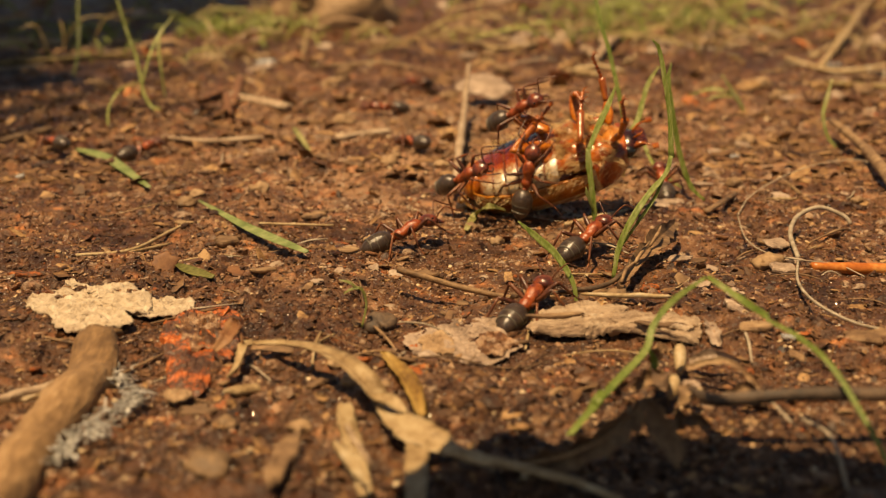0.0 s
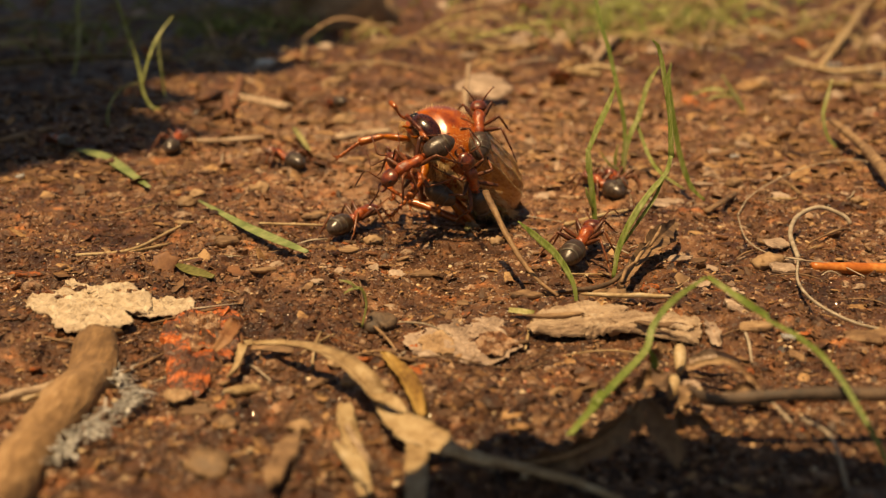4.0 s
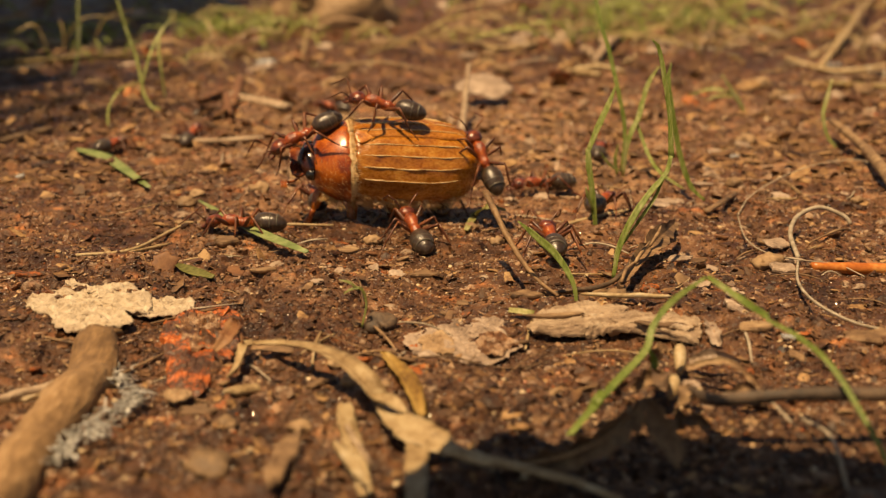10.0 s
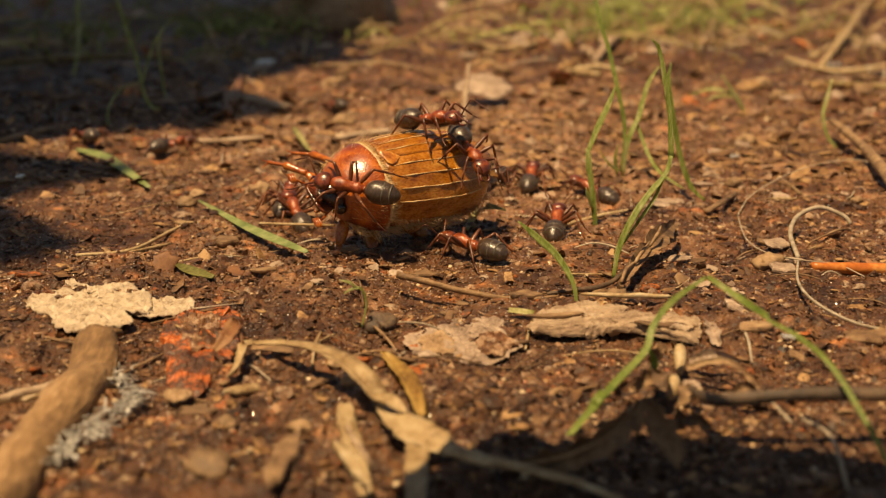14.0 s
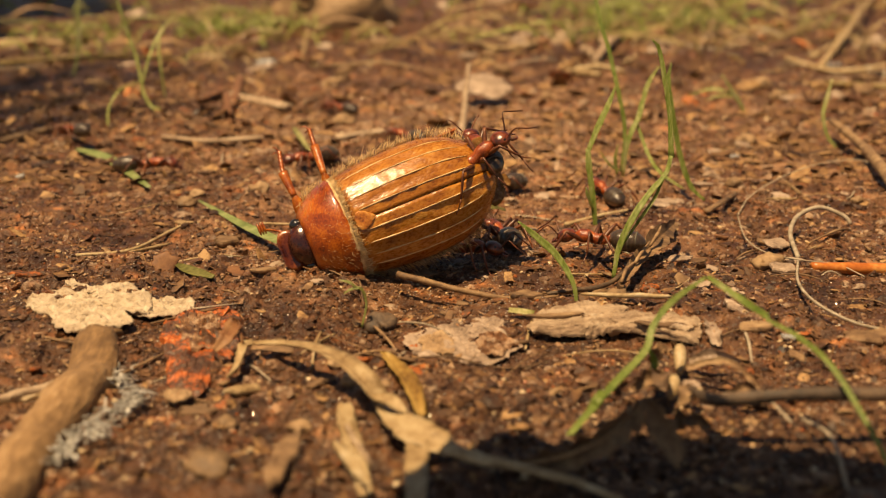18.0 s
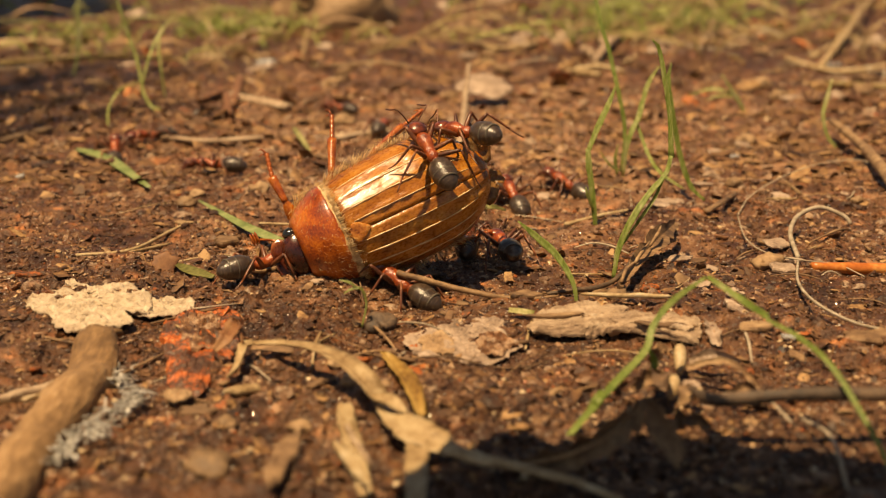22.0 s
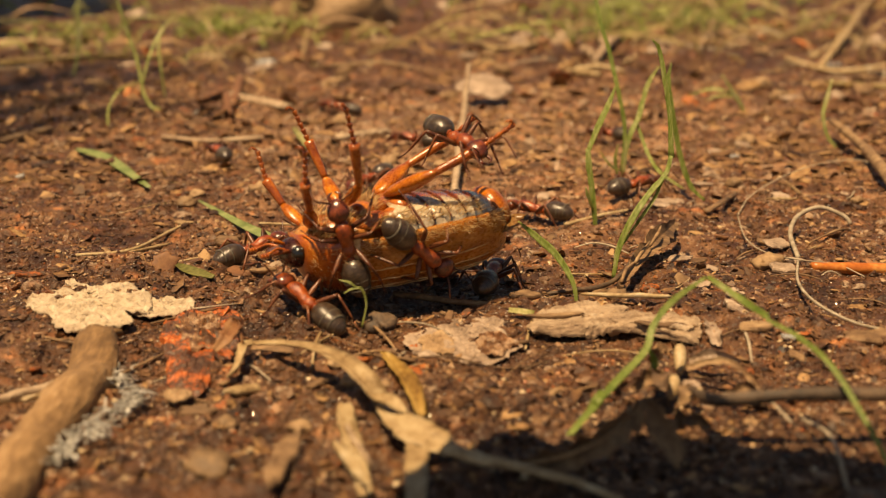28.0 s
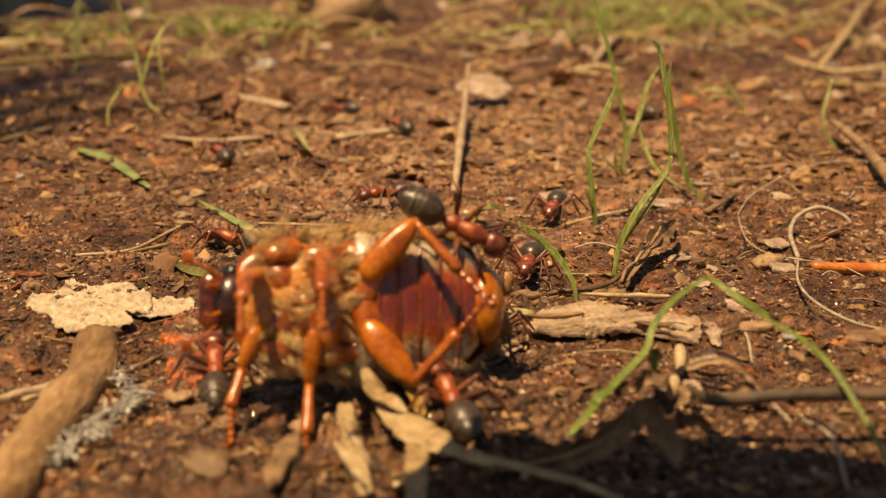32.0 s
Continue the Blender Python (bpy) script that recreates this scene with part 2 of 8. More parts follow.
ANTBAND = mat("ant_band", [(0.0, (0.06, 0.050, 0.036)), (1.0, (0.12, 0.10, 0.075))], size=0.4, rough=0.45, bump=0.01)
ANTLEG = mat("ant_leg", [(0.0, (0.045, 0.014, 0.008)), (0.6, (0.13, 0.04, 0.016)), (1.0, (0.26, 0.085, 0.03))], size=0.8, rough=0.4, bump=0.01, vary=0.5)
EYEBLACK = mat("eye_black", [(0.0, (0.008, 0.007, 0.006)), (1.0, (0.014, 0.012, 0.010))], size=0.5, rough=0.12, bump=0.0, coat=0.6)
ELYTRON = mat("elytron", [(0.0, (0.20, 0.052, 0.006)), (0.35, (0.36, 0.117, 0.013)), (0.7, (0.49, 0.180, 0.024)), (1.0, (0.62, 0.295, 0.058))],
              size=0.8, fine=0.13, rough=0.30, bump=0.08, gloss=0.5, coat=0.65, lacquer=0.11, sheer=0.15, stretch=(1, 0.5, 1))
RIB = mat("elytron_rib", [(0.0, (0.56, 0.34, 0.12)), (1.0, (0.82, 0.64, 0.36))], size=0.5, rough=0.4, bump=0.03, coat=0.2)
PRONOTUM = mat("pronotum", [(0.0, (0.090, 0.012, 0.002)), (0.4, (0.270, 0.043, 0.003)), (0.7, (0.468, 0.106, 0.007)), (1.0, (0.558, 0.187, 0.025))], size=1.8, fine=0.12, rough=0.40, bump=0.04, gloss=0.4, coat=0.9, lacquer=0.17)
BEETLEHEAD = mat("beetle_head", [(0.0, (0.009, 0.002, 0.002)), (0.5, (0.033, 0.006, 0.003)), (1.0, (0.083, 0.018, 0.006))], size=1.2, rough=0.3, bump=0.04, coat=0.4)
HAIR = mat("hair", [(0.0, (0.70, 0.46, 0.20)), (1.0, (0.90, 0.71, 0.43))], size=0.8, rough=0.5, bump=0.0, sheer=0.35, vary=0.3)
CREAM = mat("cream_collar", [(0.0, (0.3, 0.15, 0.05)), (0.45, (0.54, 0.35, 0.16)), (1.0, (0.74, 0.58, 0.36))], size=0.5, rough=0.6, bump=0.06)
BELLYPLATE = mat("belly_plate", [(0.0, (0.16, 0.018, 0.004)), (0.28, (0.30, 0.050, 0.010)), (0.46, (0.32, 0.13, 0.050)), (0.62, (0.40, 0.29, 0.18)), (0.85, (0.58, 0.48, 0.34)), (1.0, (0.70, 0.61, 0.47))], size=0.9, fine=0.2, rough=0.28, bump=0.12, coat=1.0, lacquer=0.11, stretch=(0.5, 1, 1), keel=(0.0007, 0.0028))
BREAST = mat("breast", [(0.0, (0.20, 0.050, 0.008)), (0.4, (0.44, 0.140, 0.020)), (0.75, (0.56, 0.23, 0.045)), (1.0, (0.66, 0.40, 0.16))], size=1.0, fine=0.2, rough=0.34, bump=0.14, coat=0.6, lacquer=0.2)
STICKBARK = mat("stick_bark", [(0.0, (0.085, 0.044, 0.019)), (0.35, (0.18, 0.098, 0.042)), (0.7, (0.28, 0.160, 0.072)), (1.0, (0.38, 0.235, 0.120))], size=2.2, fine=0.3, rough=0.65, bump=0.3, stretch=(1, 0.3, 1))
CLYPEUS = mat("clypeus", [(0.0, (0.05, 0.008, 0.003)), (0.5, (0.16, 0.03, 0.006)), (1.0, (0.34, 0.085, 0.012))], size=1.4, rough=0.3, bump=0.03, coat=0.7, sheer=0.15)
BELLYDARK = mat("belly_dark", [(0.0, (0.07, 0.015, 0.006)), (0.6, (0.16, 0.035, 0.012)), (1.0, (0.26, 0.08, 0.03))], size=1.2, rough=0.3, bump=0.04, coat=0.45)
AMBER = mat("amber_leg", [(0.0, (0.22, 0.040, 0.004)), (0.4, (0.40, 0.098, 0.007)), (0.75, (0.54, 0.160, 0.011)), (1.0, (0.66, 0.250, 0.028))], size=1.0, fine=0.12, rough=0.30, bump=0.04, coat=0.5, sheer=0.12)
TIBIA = mat("amber_tibia", [(0.0, (0.17, 0.030, 0.005)), (0.5, (0.33, 0.075, 0.010)), (1.0, (0.50, 0.155, 0.022))], size=0.7, fine=0.1, rough=0.3, bump=0.04, coat=0.5)


# ---- mesh helpers (all in millimetres) ----
def mesh_of(name, bm, material, smooth=True):
    me = bpy.data.meshes.new(name)
    for v in bm.verts:
        v.co *= MM
    bm.normal_update()
    bm.to_mesh(me)
    bm.free()
    me.materials.append(material)
    if smooth:
        me.polygons.foreach_set("use_smooth", [True] * len(me.polygons))
    return me


def part(name, bm, material, parent=None, label="", at=None, smooth=True):
    """Links a bmesh as one mesh object, under a thing or a part if given; at: its own pose (metres)."""
    ob = new(name, mesh_of(name, bm, material, smooth))
    if parent is not None:
        ob.parent = parent
    if at is not None:
        ob.matrix_basis = at
    return tagged(ob, label)


def rings(bm, loops, closed=True, caps=True):
    """Skins a row of vertex loops."""
    vs = [[bm.verts.new(p) for p in lp] for lp in loops]
    n = len(vs[0])
    for a, b in zip(vs, vs[1:]):
        for i in range(n if closed else n - 1):
            j = (i + 1) % n
            bm.faces.new((a[i], a[j], b[j], b[i]))
    if caps and closed:
        bm.faces.new(list(reversed(vs[0])))
        bm.faces.new(vs[-1])
    return vs


def smooth_line(pts, per=5):
    """Catmull-Rom line through the points, as Vectors."""
    p = [Vector(q) for q in pts]
    if len(p) == 2:
        return [p[0].lerp(p[1], i / per) for i in range(per + 1)]
    p = [p[0] * 2 - p[1]] + p + [p[-1] * 2 - p[-2]]
    out = []
    for i in range(1, len(p) - 2):
        a, b, c, d = p[i - 1:i + 3]
        for k in range(per):
            t = k / per
            out.append(0.5 * ((2 * b) + (c - a) * t + (2 * a - 5 * b + 4 * c - d) * t * t + (3 * b - a - 3 * c + d) * t ** 3))
    out.append(p[-2])
    return out


def tube(bm, pts, r, sides=8, per=5, wob=0.0, flat=1.0, taper=None):
    """A bent stick. r: radius or a list of radii from end to end."""
    line = smooth_line(pts, per)
    rs = r if isinstance(r, (list, tuple)) else [r, r]
    side = Vector((0, 0, 1))
    loops = []
    for i, c in enumerate(line):
        t = i / (len(line) - 1)
        tan = (line[min(i + 1, len(line) - 1)] - line[max(i - 1, 0)]).normalized()
        if abs(tan.dot(side)) > 0.95:
            side = Vector((1, 0.3, 0)) if abs(tan.x) < 0.8 else Vector((0, 1, 0))
        side = (side - tan * side.dot(tan)).normalized()
        other = tan.cross(side)
        f = t * (len(rs) - 1)
        k = min(int(f), len(rs) - 2)
        rad = rs[k] + (rs[k + 1] - rs[k]) * (f - k)
        lp = []
        for j in range(sides):
            a = 2 * math.pi * j / sides
            w = 1 + (wob * noise.noise(Vector((c.x * 0.9 + 3 * math.cos(a), c.y * 0.9, c.z + 3 * math.sin(a)))) if wob else 0)
            lp.append(c + (side * math.cos(a) * flat + other * math.sin(a)) * rad * w)
        loops.append(lp)
    rings(bm, loops)
    return bm


def ribbon(bm, pts, w, facing=(0, -1, 0.5), th=0.12, fold=0.25, per=6, ragged=0.0, twist=0.0):
    """A leaf blade along pts. w: width, or widths from base to tip; facing: which way its face looks; fold: depth of its keel."""
    line = smooth_line(pts, per)
    ws = w if isinstance(w, (list, tuple)) else [w * 0.8, w, w * 0.85, w * 0.5, 0.06]
    up = Vector(facing).normalized()
    loops = []
    for i, c in enumerate(line):
        t = i / (len(line) - 1)
        tan = (line[min(i + 1, len(line) - 1)] - line[max(i - 1, 0)]).normalized()
        n = (up - tan * up.dot(tan)).normalized()
        if twist:
            n = Matrix.Rotation(twist * t, 3, tan) @ n
        s = tan.cross(n)
        f = t * (len(ws) - 1)
        k = min(int(f), len(ws) - 2)
        h = (ws[k] + (ws[k + 1] - ws[k]) * (f - k)) / 2
        l, r = (h * (1 + ragged * noise.noise(Vector((t * 14 + o, c.x, c.y)))) for o in (0, 57))
        d = fold * h
        prof = [(-l, d * 0.9, 0), (-l * 0.5, d * 0.35, 0), (0, 0, 0), (r * 0.5, d * 0.35, 0), (r, d * 0.9, 0)]
        top = [c + s * x + n * z for x, z, _ in prof]
        bot = [c + s * x + n * (z - th * (0.4 if abs(x) > 0.8 * h else 1)) for x, z, _ in reversed(prof)]
        loops.append(top + bot)
    rings(bm, loops)
    return bm


def blob(bm, c, r, seg=14, ring=9, turn=None, bend=None):
    """An ellipsoid; bend(p) may reshape its points."""
    m = turn or Matrix.Identity(3)
    loops = []
    for i in range(1, ring):
        a = math.pi * i / ring
        loops.append([Vector((math.sin(a) * math.cos(2 * math.pi * j / seg), -math.cos(a), math.sin(a) * math.sin(2 * math.pi * j / seg))) for j in range(seg)])
    def fit(p):
        q = Vector((p.x * r[0], p.y * r[1], p.z * r[2]))
        if bend:
            q = bend(q)
        return m @ q + Vector(c)
    vs = rings(bm, [[fit(p) for p in lp] for lp in loops], caps=False)
    a, b = bm.verts.new(fit(Vector((0, -1, 0)))), bm.verts.new(fit(Vector((0, 1, 0))))
    for j in range(seg):
        k = (j + 1) % seg
        bm.faces.new((a, vs[0][k], vs[0][j]))
        bm.faces.new((b, vs[-1][j], vs[-1][k]))
    return bm


def lattice(ix, iy, seed):
    h = (ix.astype(np.int64) * 374761393 + iy.astype(np.int64) * 668265263 + seed * 974634777) & 0xFFFFFFFF
    h = ((h ^ (h >> 13)) * 1274126177) & 0xFFFFFFFF
    return ((h ^ (h >> 16)) & 0xFFFF) / 65535.0


def grain(x, y, size, seed):
    """Smooth value noise from -1 to 1."""
    x, y = np.asarray(x, float) / size, np.asarray(y, float) / size
    ix, iy = np.floor(x), np.floor(y)
    fx, fy = x - ix, y - iy
    fx, fy = fx * fx * (3 - 2 * fx), fy * fy * (3 - 2 * fy)
    a, b, c, d = lattice(ix, iy, seed), lattice(ix + 1, iy, seed), lattice(ix, iy + 1, seed), lattice(ix + 1, iy + 1, seed)
    return ((a * (1 - fx) + b * fx) * (1 - fy) + (c * (1 - fx) + d * fx) * fy) * 2 - 1


def lumps(x, y):
    """Height of the soil in mm, without its finest crumbs."""
    far = np.clip((np.abs(np.asarray(y, float)) - 90) / 120, 0, 1)
    return 0.5 * grain(x, y, 10, 1) + 0.50 * grain(x, y, 4.2, 2) + far * 1.6 * grain(x, y, 34, 3)


def cells(x, y, size, seed):
    """Distances to the nearest and second nearest of scattered points, in cells, and the nearest one's own number."""
    x, y = np.asarray(x, float) / size, np.asarray(y, float) / size
    ix, iy = np.floor(x), np.floor(y)
    first, second, own = np.full(x.shape, 9.0), np.full(x.shape, 9.0), np.zeros(x.shape)
    for dx in (-1, 0, 1):
        for dy in (-1, 0, 1):
            cx, cy = ix + dx, iy + dy
            d = np.hypot(cx + lattice(cx, cy, seed) - x, cy + lattice(cx, cy, seed + 1) - y)
            nearer = d < first
            second = np.where(nearer, first, np.minimum(second, d))
            own = np.where(nearer, lattice(cx, cy, seed + 2), own)
            first = np.where(nearer, d, first)
    return first, second, own


def soil(x, y):
    """Height of the crumbly crust in mm: caked lumps with cracks between them, on them smaller and smaller crumbs."""
    wx = x + 0.55 * grain(x, y, 1.9, 31) + 0.22 * grain(x, y, 0.7, 33)
    wy = y + 0.55 * grain(x, y, 1.9, 32) + 0.22 * grain(x, y, 0.7, 34)
    rough = np.clip(0.55 + 0.95 * grain(x, y, 9, 35) + 0.5 * grain(x, y, 3.3, 36), 0.10, 1.25)
    a1, a2, ao = cells(wx, wy, 2.5, 40)
    b1, b2, bo = cells(wx, wy, 1.05, 44)
    c1, c2, co = cells(wx, wy, 0.46, 48)
    big = (0.46 * ao - 0.22) * np.clip((a2 - a1) * 3.5, 0, 1) + 0.18 * (1 - np.clip(a1, 0, 1) ** 2) - 0.26 * np.exp(-((a2 - a1) / 0.08) ** 2)
    mid = (0.32 * bo - 0.15) * np.clip((b2 - b1) * 3.0, 0, 1) + 0.20 * (1 - np.clip(b1, 0, 1) ** 2) - 0.12
    low = (0.17 * co - 0.07) * np.clip((c2 - c1) * 2.5, 0, 1) + 0.10 * (1 - np.clip(c1, 0, 1) ** 2) - 0.06
    return lumps(x, y) + rough * (big + mid) + (0.45 + 0.55 * np.clip(rough, 0, 1)) * low + 0.06 * grain(x, y, 0.3, 6) - 0.16


def gz(x, y):
    return float(lumps(np.array([x]), np.array([y]))[0])


# ---- ground: one sheet ----
def build_ground():
    u = np.concatenate([-np.geomspace(0.46, 1800, 44)[::-1][:-1], np.linspace(-0.46, 0.46, 720), np.geomspace(0.46, 1800, 44)[1:]])
    near = np.geomspace(38, 460, 940)
    y = np.concatenate([-np.geomspace(0.5, 60000, 40)[::-1], np.linspace(5, 36, 14), near, np.geomspace(460, 90000, 44)[1:]])
    wide = np.clip(np.abs(y), 40, 480)
    X, Y = u[None, :] * wide[:, None], np.repeat(y[:, None], len(u), 1)
    Z = soil(X, Y)
    Z = np.where((np.abs(X) > 0.5 * np.maximum(Y, 40)) | (Y < 36) | (Y > 470), lumps(X, Y) * 0.6 * np.clip(1.6 - np.hypot(X, Y) / 600, 0, 1), Z)
    co = np.stack([X, Y, Z], -1).reshape(-1, 3) * MM
    r, c = X.shape
    i = (np.arange(r - 1)[:, None] * c + np.arange(c - 1)[None, :]).reshape(-1)
    faces = np.stack([i, i + 1, i + c + 1, i + c], 1)
    me = bpy.data.meshes.new("ground")
    me.vertices.add(len(co))
    me.vertices.foreach_set("co", co.reshape(-1))
    me.loops.add(faces.size)
    me.loops.foreach_set("vertex_index", faces.reshape(-1))
    me.polygons.add(len(faces))
    me.polygons.foreach_set("loop_start", np.arange(0, faces.size, 4))
    me.polygons.foreach_set("use_smooth", np.ones(len(faces), bool))
    me.update(calc_edges=True)
    me.materials.append(SOIL)
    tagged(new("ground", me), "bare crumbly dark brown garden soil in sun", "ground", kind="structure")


build_ground()


def scatter(name, count, sizes, material, seed, label, category, squash=0.7, long=1.0, near=48, far=330, sink=0.25, lean=0.28, smooth=False, fine=1):
    """Many tiny pieces of soil or litter lying on the ground, thinning with distance."""
    rng = np.random.default_rng(seed)
    bm = bmesh.new()
    bmesh.ops.create_icosphere(bm, subdivisions=fine, radius=1.0)
    base = np.array([v.co for v in bm.verts])
    fc = np.array([[v.index for v in f.verts] for f in bm.faces])
    bm.free()
    inv = rng.uniform(1 / far, 1 / near, count)
    y = 1 / inv
    x = rng.uniform(-0.42, 0.42, count) * y
    patch = grain(x, y, 14, seed + 3) + 0.6 * grain(x, y, 5, seed + 4)
    keep = patch > rng.uniform(-1.3, 0.5, count)
    x, y = x[keep], y[keep]
    n = len(x)
    s = sizes[0] * (sizes[1] / sizes[0]) ** (rng.random(n) ** 2.2) * np.clip(y / 90, 0.75, 1.8)
    shape = base[None] * rng.uniform(0.72, 1.3, (n, len(base), 1))
    shape = shape * np.stack([rng.uniform(0.8, 1.25, n) * long, rng.uniform(0.7, 1.1, n), rng.uniform(0.5, 1.0, n) * squash], 1)[:, None, :]
    tilt = rng.normal(0, lean, n)
    c, sn = np.cos(tilt)[:, None], np.sin(tilt)[:, None]
    shape = np.stack([shape[..., 0] * c - shape[..., 2] * sn, shape[..., 1], shape[..., 0] * sn + shape[..., 2] * c], -1)
    a = rng.uniform(0, 6.28, n)
    c, sn = np.cos(a)[:, None], np.sin(a)[:, None]
    shape = np.stack([shape[..., 0] * c - shape[..., 1] * sn, shape[..., 0] * sn + shape[..., 1] * c, shape[..., 2]], -1) * s[:, None, None]
    shape += np.stack([x, y, soil(x, y) + s * squash * (0.45 - 0.6 * sink)], 1)[:, None, :]
    co = shape.reshape(-1, 3) * MM
    faces = (fc[None] + (np.arange(n) * len(base))[:, None, None]).reshape(-1, 3)
    me = bpy.data.meshes.new(name)
    me.vertices.add(len(co))
    me.vertices.foreach_set("co", co.reshape(-1))
    me.loops.add(faces.size)
    me.loops.foreach_set("vertex_index", faces.reshape(-1))
    me.polygons.add(len(faces))
    me.polygons.foreach_set("loop_start", np.arange(0, faces.size, 3))
    me.polygons.foreach_set("use_smooth", np.full(len(faces), smooth))
    me.update(calc_edges=True)
    me.materials.append(material)
    return tagged(new(name, me), label, category, kind="stuff")


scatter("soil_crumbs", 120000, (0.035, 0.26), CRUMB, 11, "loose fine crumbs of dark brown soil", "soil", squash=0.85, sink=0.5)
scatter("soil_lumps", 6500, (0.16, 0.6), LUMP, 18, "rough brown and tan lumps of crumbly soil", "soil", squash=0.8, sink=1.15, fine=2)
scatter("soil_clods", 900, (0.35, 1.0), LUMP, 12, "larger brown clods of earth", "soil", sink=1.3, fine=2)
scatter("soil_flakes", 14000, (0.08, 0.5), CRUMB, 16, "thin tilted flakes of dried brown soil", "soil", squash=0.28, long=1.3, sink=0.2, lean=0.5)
scatter("litter_flakes", 5200, (0.10, 0.6), LITTER, 13, "small tan flakes of bark and dry leaf", "plant litter", squash=0.18, long=1.7, sink=0.3, lean=0.4)
scatter("leaf_litter", 12000, (0.14, 0.9), LITTER, 23, "brown and tan leaf litter strewn thickly at the back", "plant litter", squash=0.14, long=1.5, near=112, far=440, sink=0.3, lean=0.3)
scatter("litter_fibres", 2600, (0.03, 0.09), LITTER, 14, "short thin dry plant fibres", "plant litter", squash=0.9, long=11.0, sink=0.0)
scatter("silt_grains", 30000, (0.025, 0.10), SILT, 19, "fine greyish silt grains in the soil", "sand", squash=0.8, sink=0.2)
scatter("pale_grains", 8000, (0.04, 0.26), SAND, 17, "small pale tan and orange grains among the soil", "sand", squash=0.85, sink=0.5)
scatter("bright_grains", 26000, (0.02, 0.075), GRIT, 15, "glinting pale grains of sand", "sand", sink=0.0)


# ---- loose things on the ground ----
def thing(name, bm, material, label, category, group="", smooth=None):
    smooth = name not in ("chip", "flat_dead_leaf", "leaf_shred", "curled_dead_leaf", "bark_strip", "wood_splinter", "bark_piece") if smooth is None else smooth
    label += "" if len(label.split()) > 3 else " lying on brown soil"
    return tagged(part(name, bm, material, smooth=smooth), label, category, group)


def lying(pts, lift=0.0):
    """Rests ground points (x, y[, extra height]) on the soil."""
    return [(p[0], p[1], gz(p[0], p[1]) + lift + (p[2] if len(p) > 2 else 0)) for p in pts]


def stick(name, pts, r, material, label, category="twig", group="", wob=0.3, sides=9, lift=None, flat=1.0):
    rr = max(r) if isinstance(r, (list, tuple)) else r
    return thing(name, tube(bmesh.new(), lying(pts, rr * 0.75 if lift is None else lift), r, sides, 6, wob, flat), material, label, category, group)


def slab(cx, cy, along, across, th, turn, seed, rag=0.3, n=22, tilt=0.0, roll=0.0, dome=0.0, lift=0.0, grainy=0.25):
    """A ragged flat piece with a broken edge, a lumpy face and real thickness."""
    bm = bmesh.new()
    rot = Matrix.Rotation(radians(turn), 3, "Z") @ Matrix.Rotation(radians(tilt), 3, "Y") @ Matrix.Rotation(radians(roll), 3, "X")
    base = Vector((cx, cy, gz(cx, cy) + lift))
    loops = []
    levels = [(0.55, 0.5), (0.9, 0.45), (1.0, 0.15), (0.98, -0.2), (0.8, -0.5)]
    def rim(a):
        e = Vector((math.cos(a) * 1.3, math.sin(a) * 1.3, seed * 7.7))
        return 1 + rag * noise.noise(e * 1.3) + rag * 0.75 * noise.noise(e * 4.1) + rag * 0.4 * noise.noise(e * 9.0)
    inner = []
    for k, z in levels:
        lp = []
        for i in range(n):
            a = 2 * math.pi * i / n
            q = Vector((math.cos(a) * along * k * rim(a), math.sin(a) * across * k * rim(a), 0))
            q.z = z * th + th * grainy * noise.noise(Vector((q.x * 0.8, q.y * 0.8, seed * 3.1))) * 2 + dome * (1 - k * k)
            lp.append(rot @ q + base)
        loops.append(lp)
    vs = rings(bm, list(reversed(loops)), caps=False)
    top = bm.verts.new(rot @ Vector((0, 0, th * 0.5 + dome + th * grainy * noise.noise(Vector((0, 0, seed * 3.1))))) + base)
    low = bm.verts.new(rot @ Vector((0, 0, -th * 0.5)) + base)
    for i in range(n):
        j = (i + 1) % n
        bm.faces.new((vs[-1][i], vs[-1][j], top))
        bm.faces.new((vs[0][j], vs[0][i], low))
    return bm


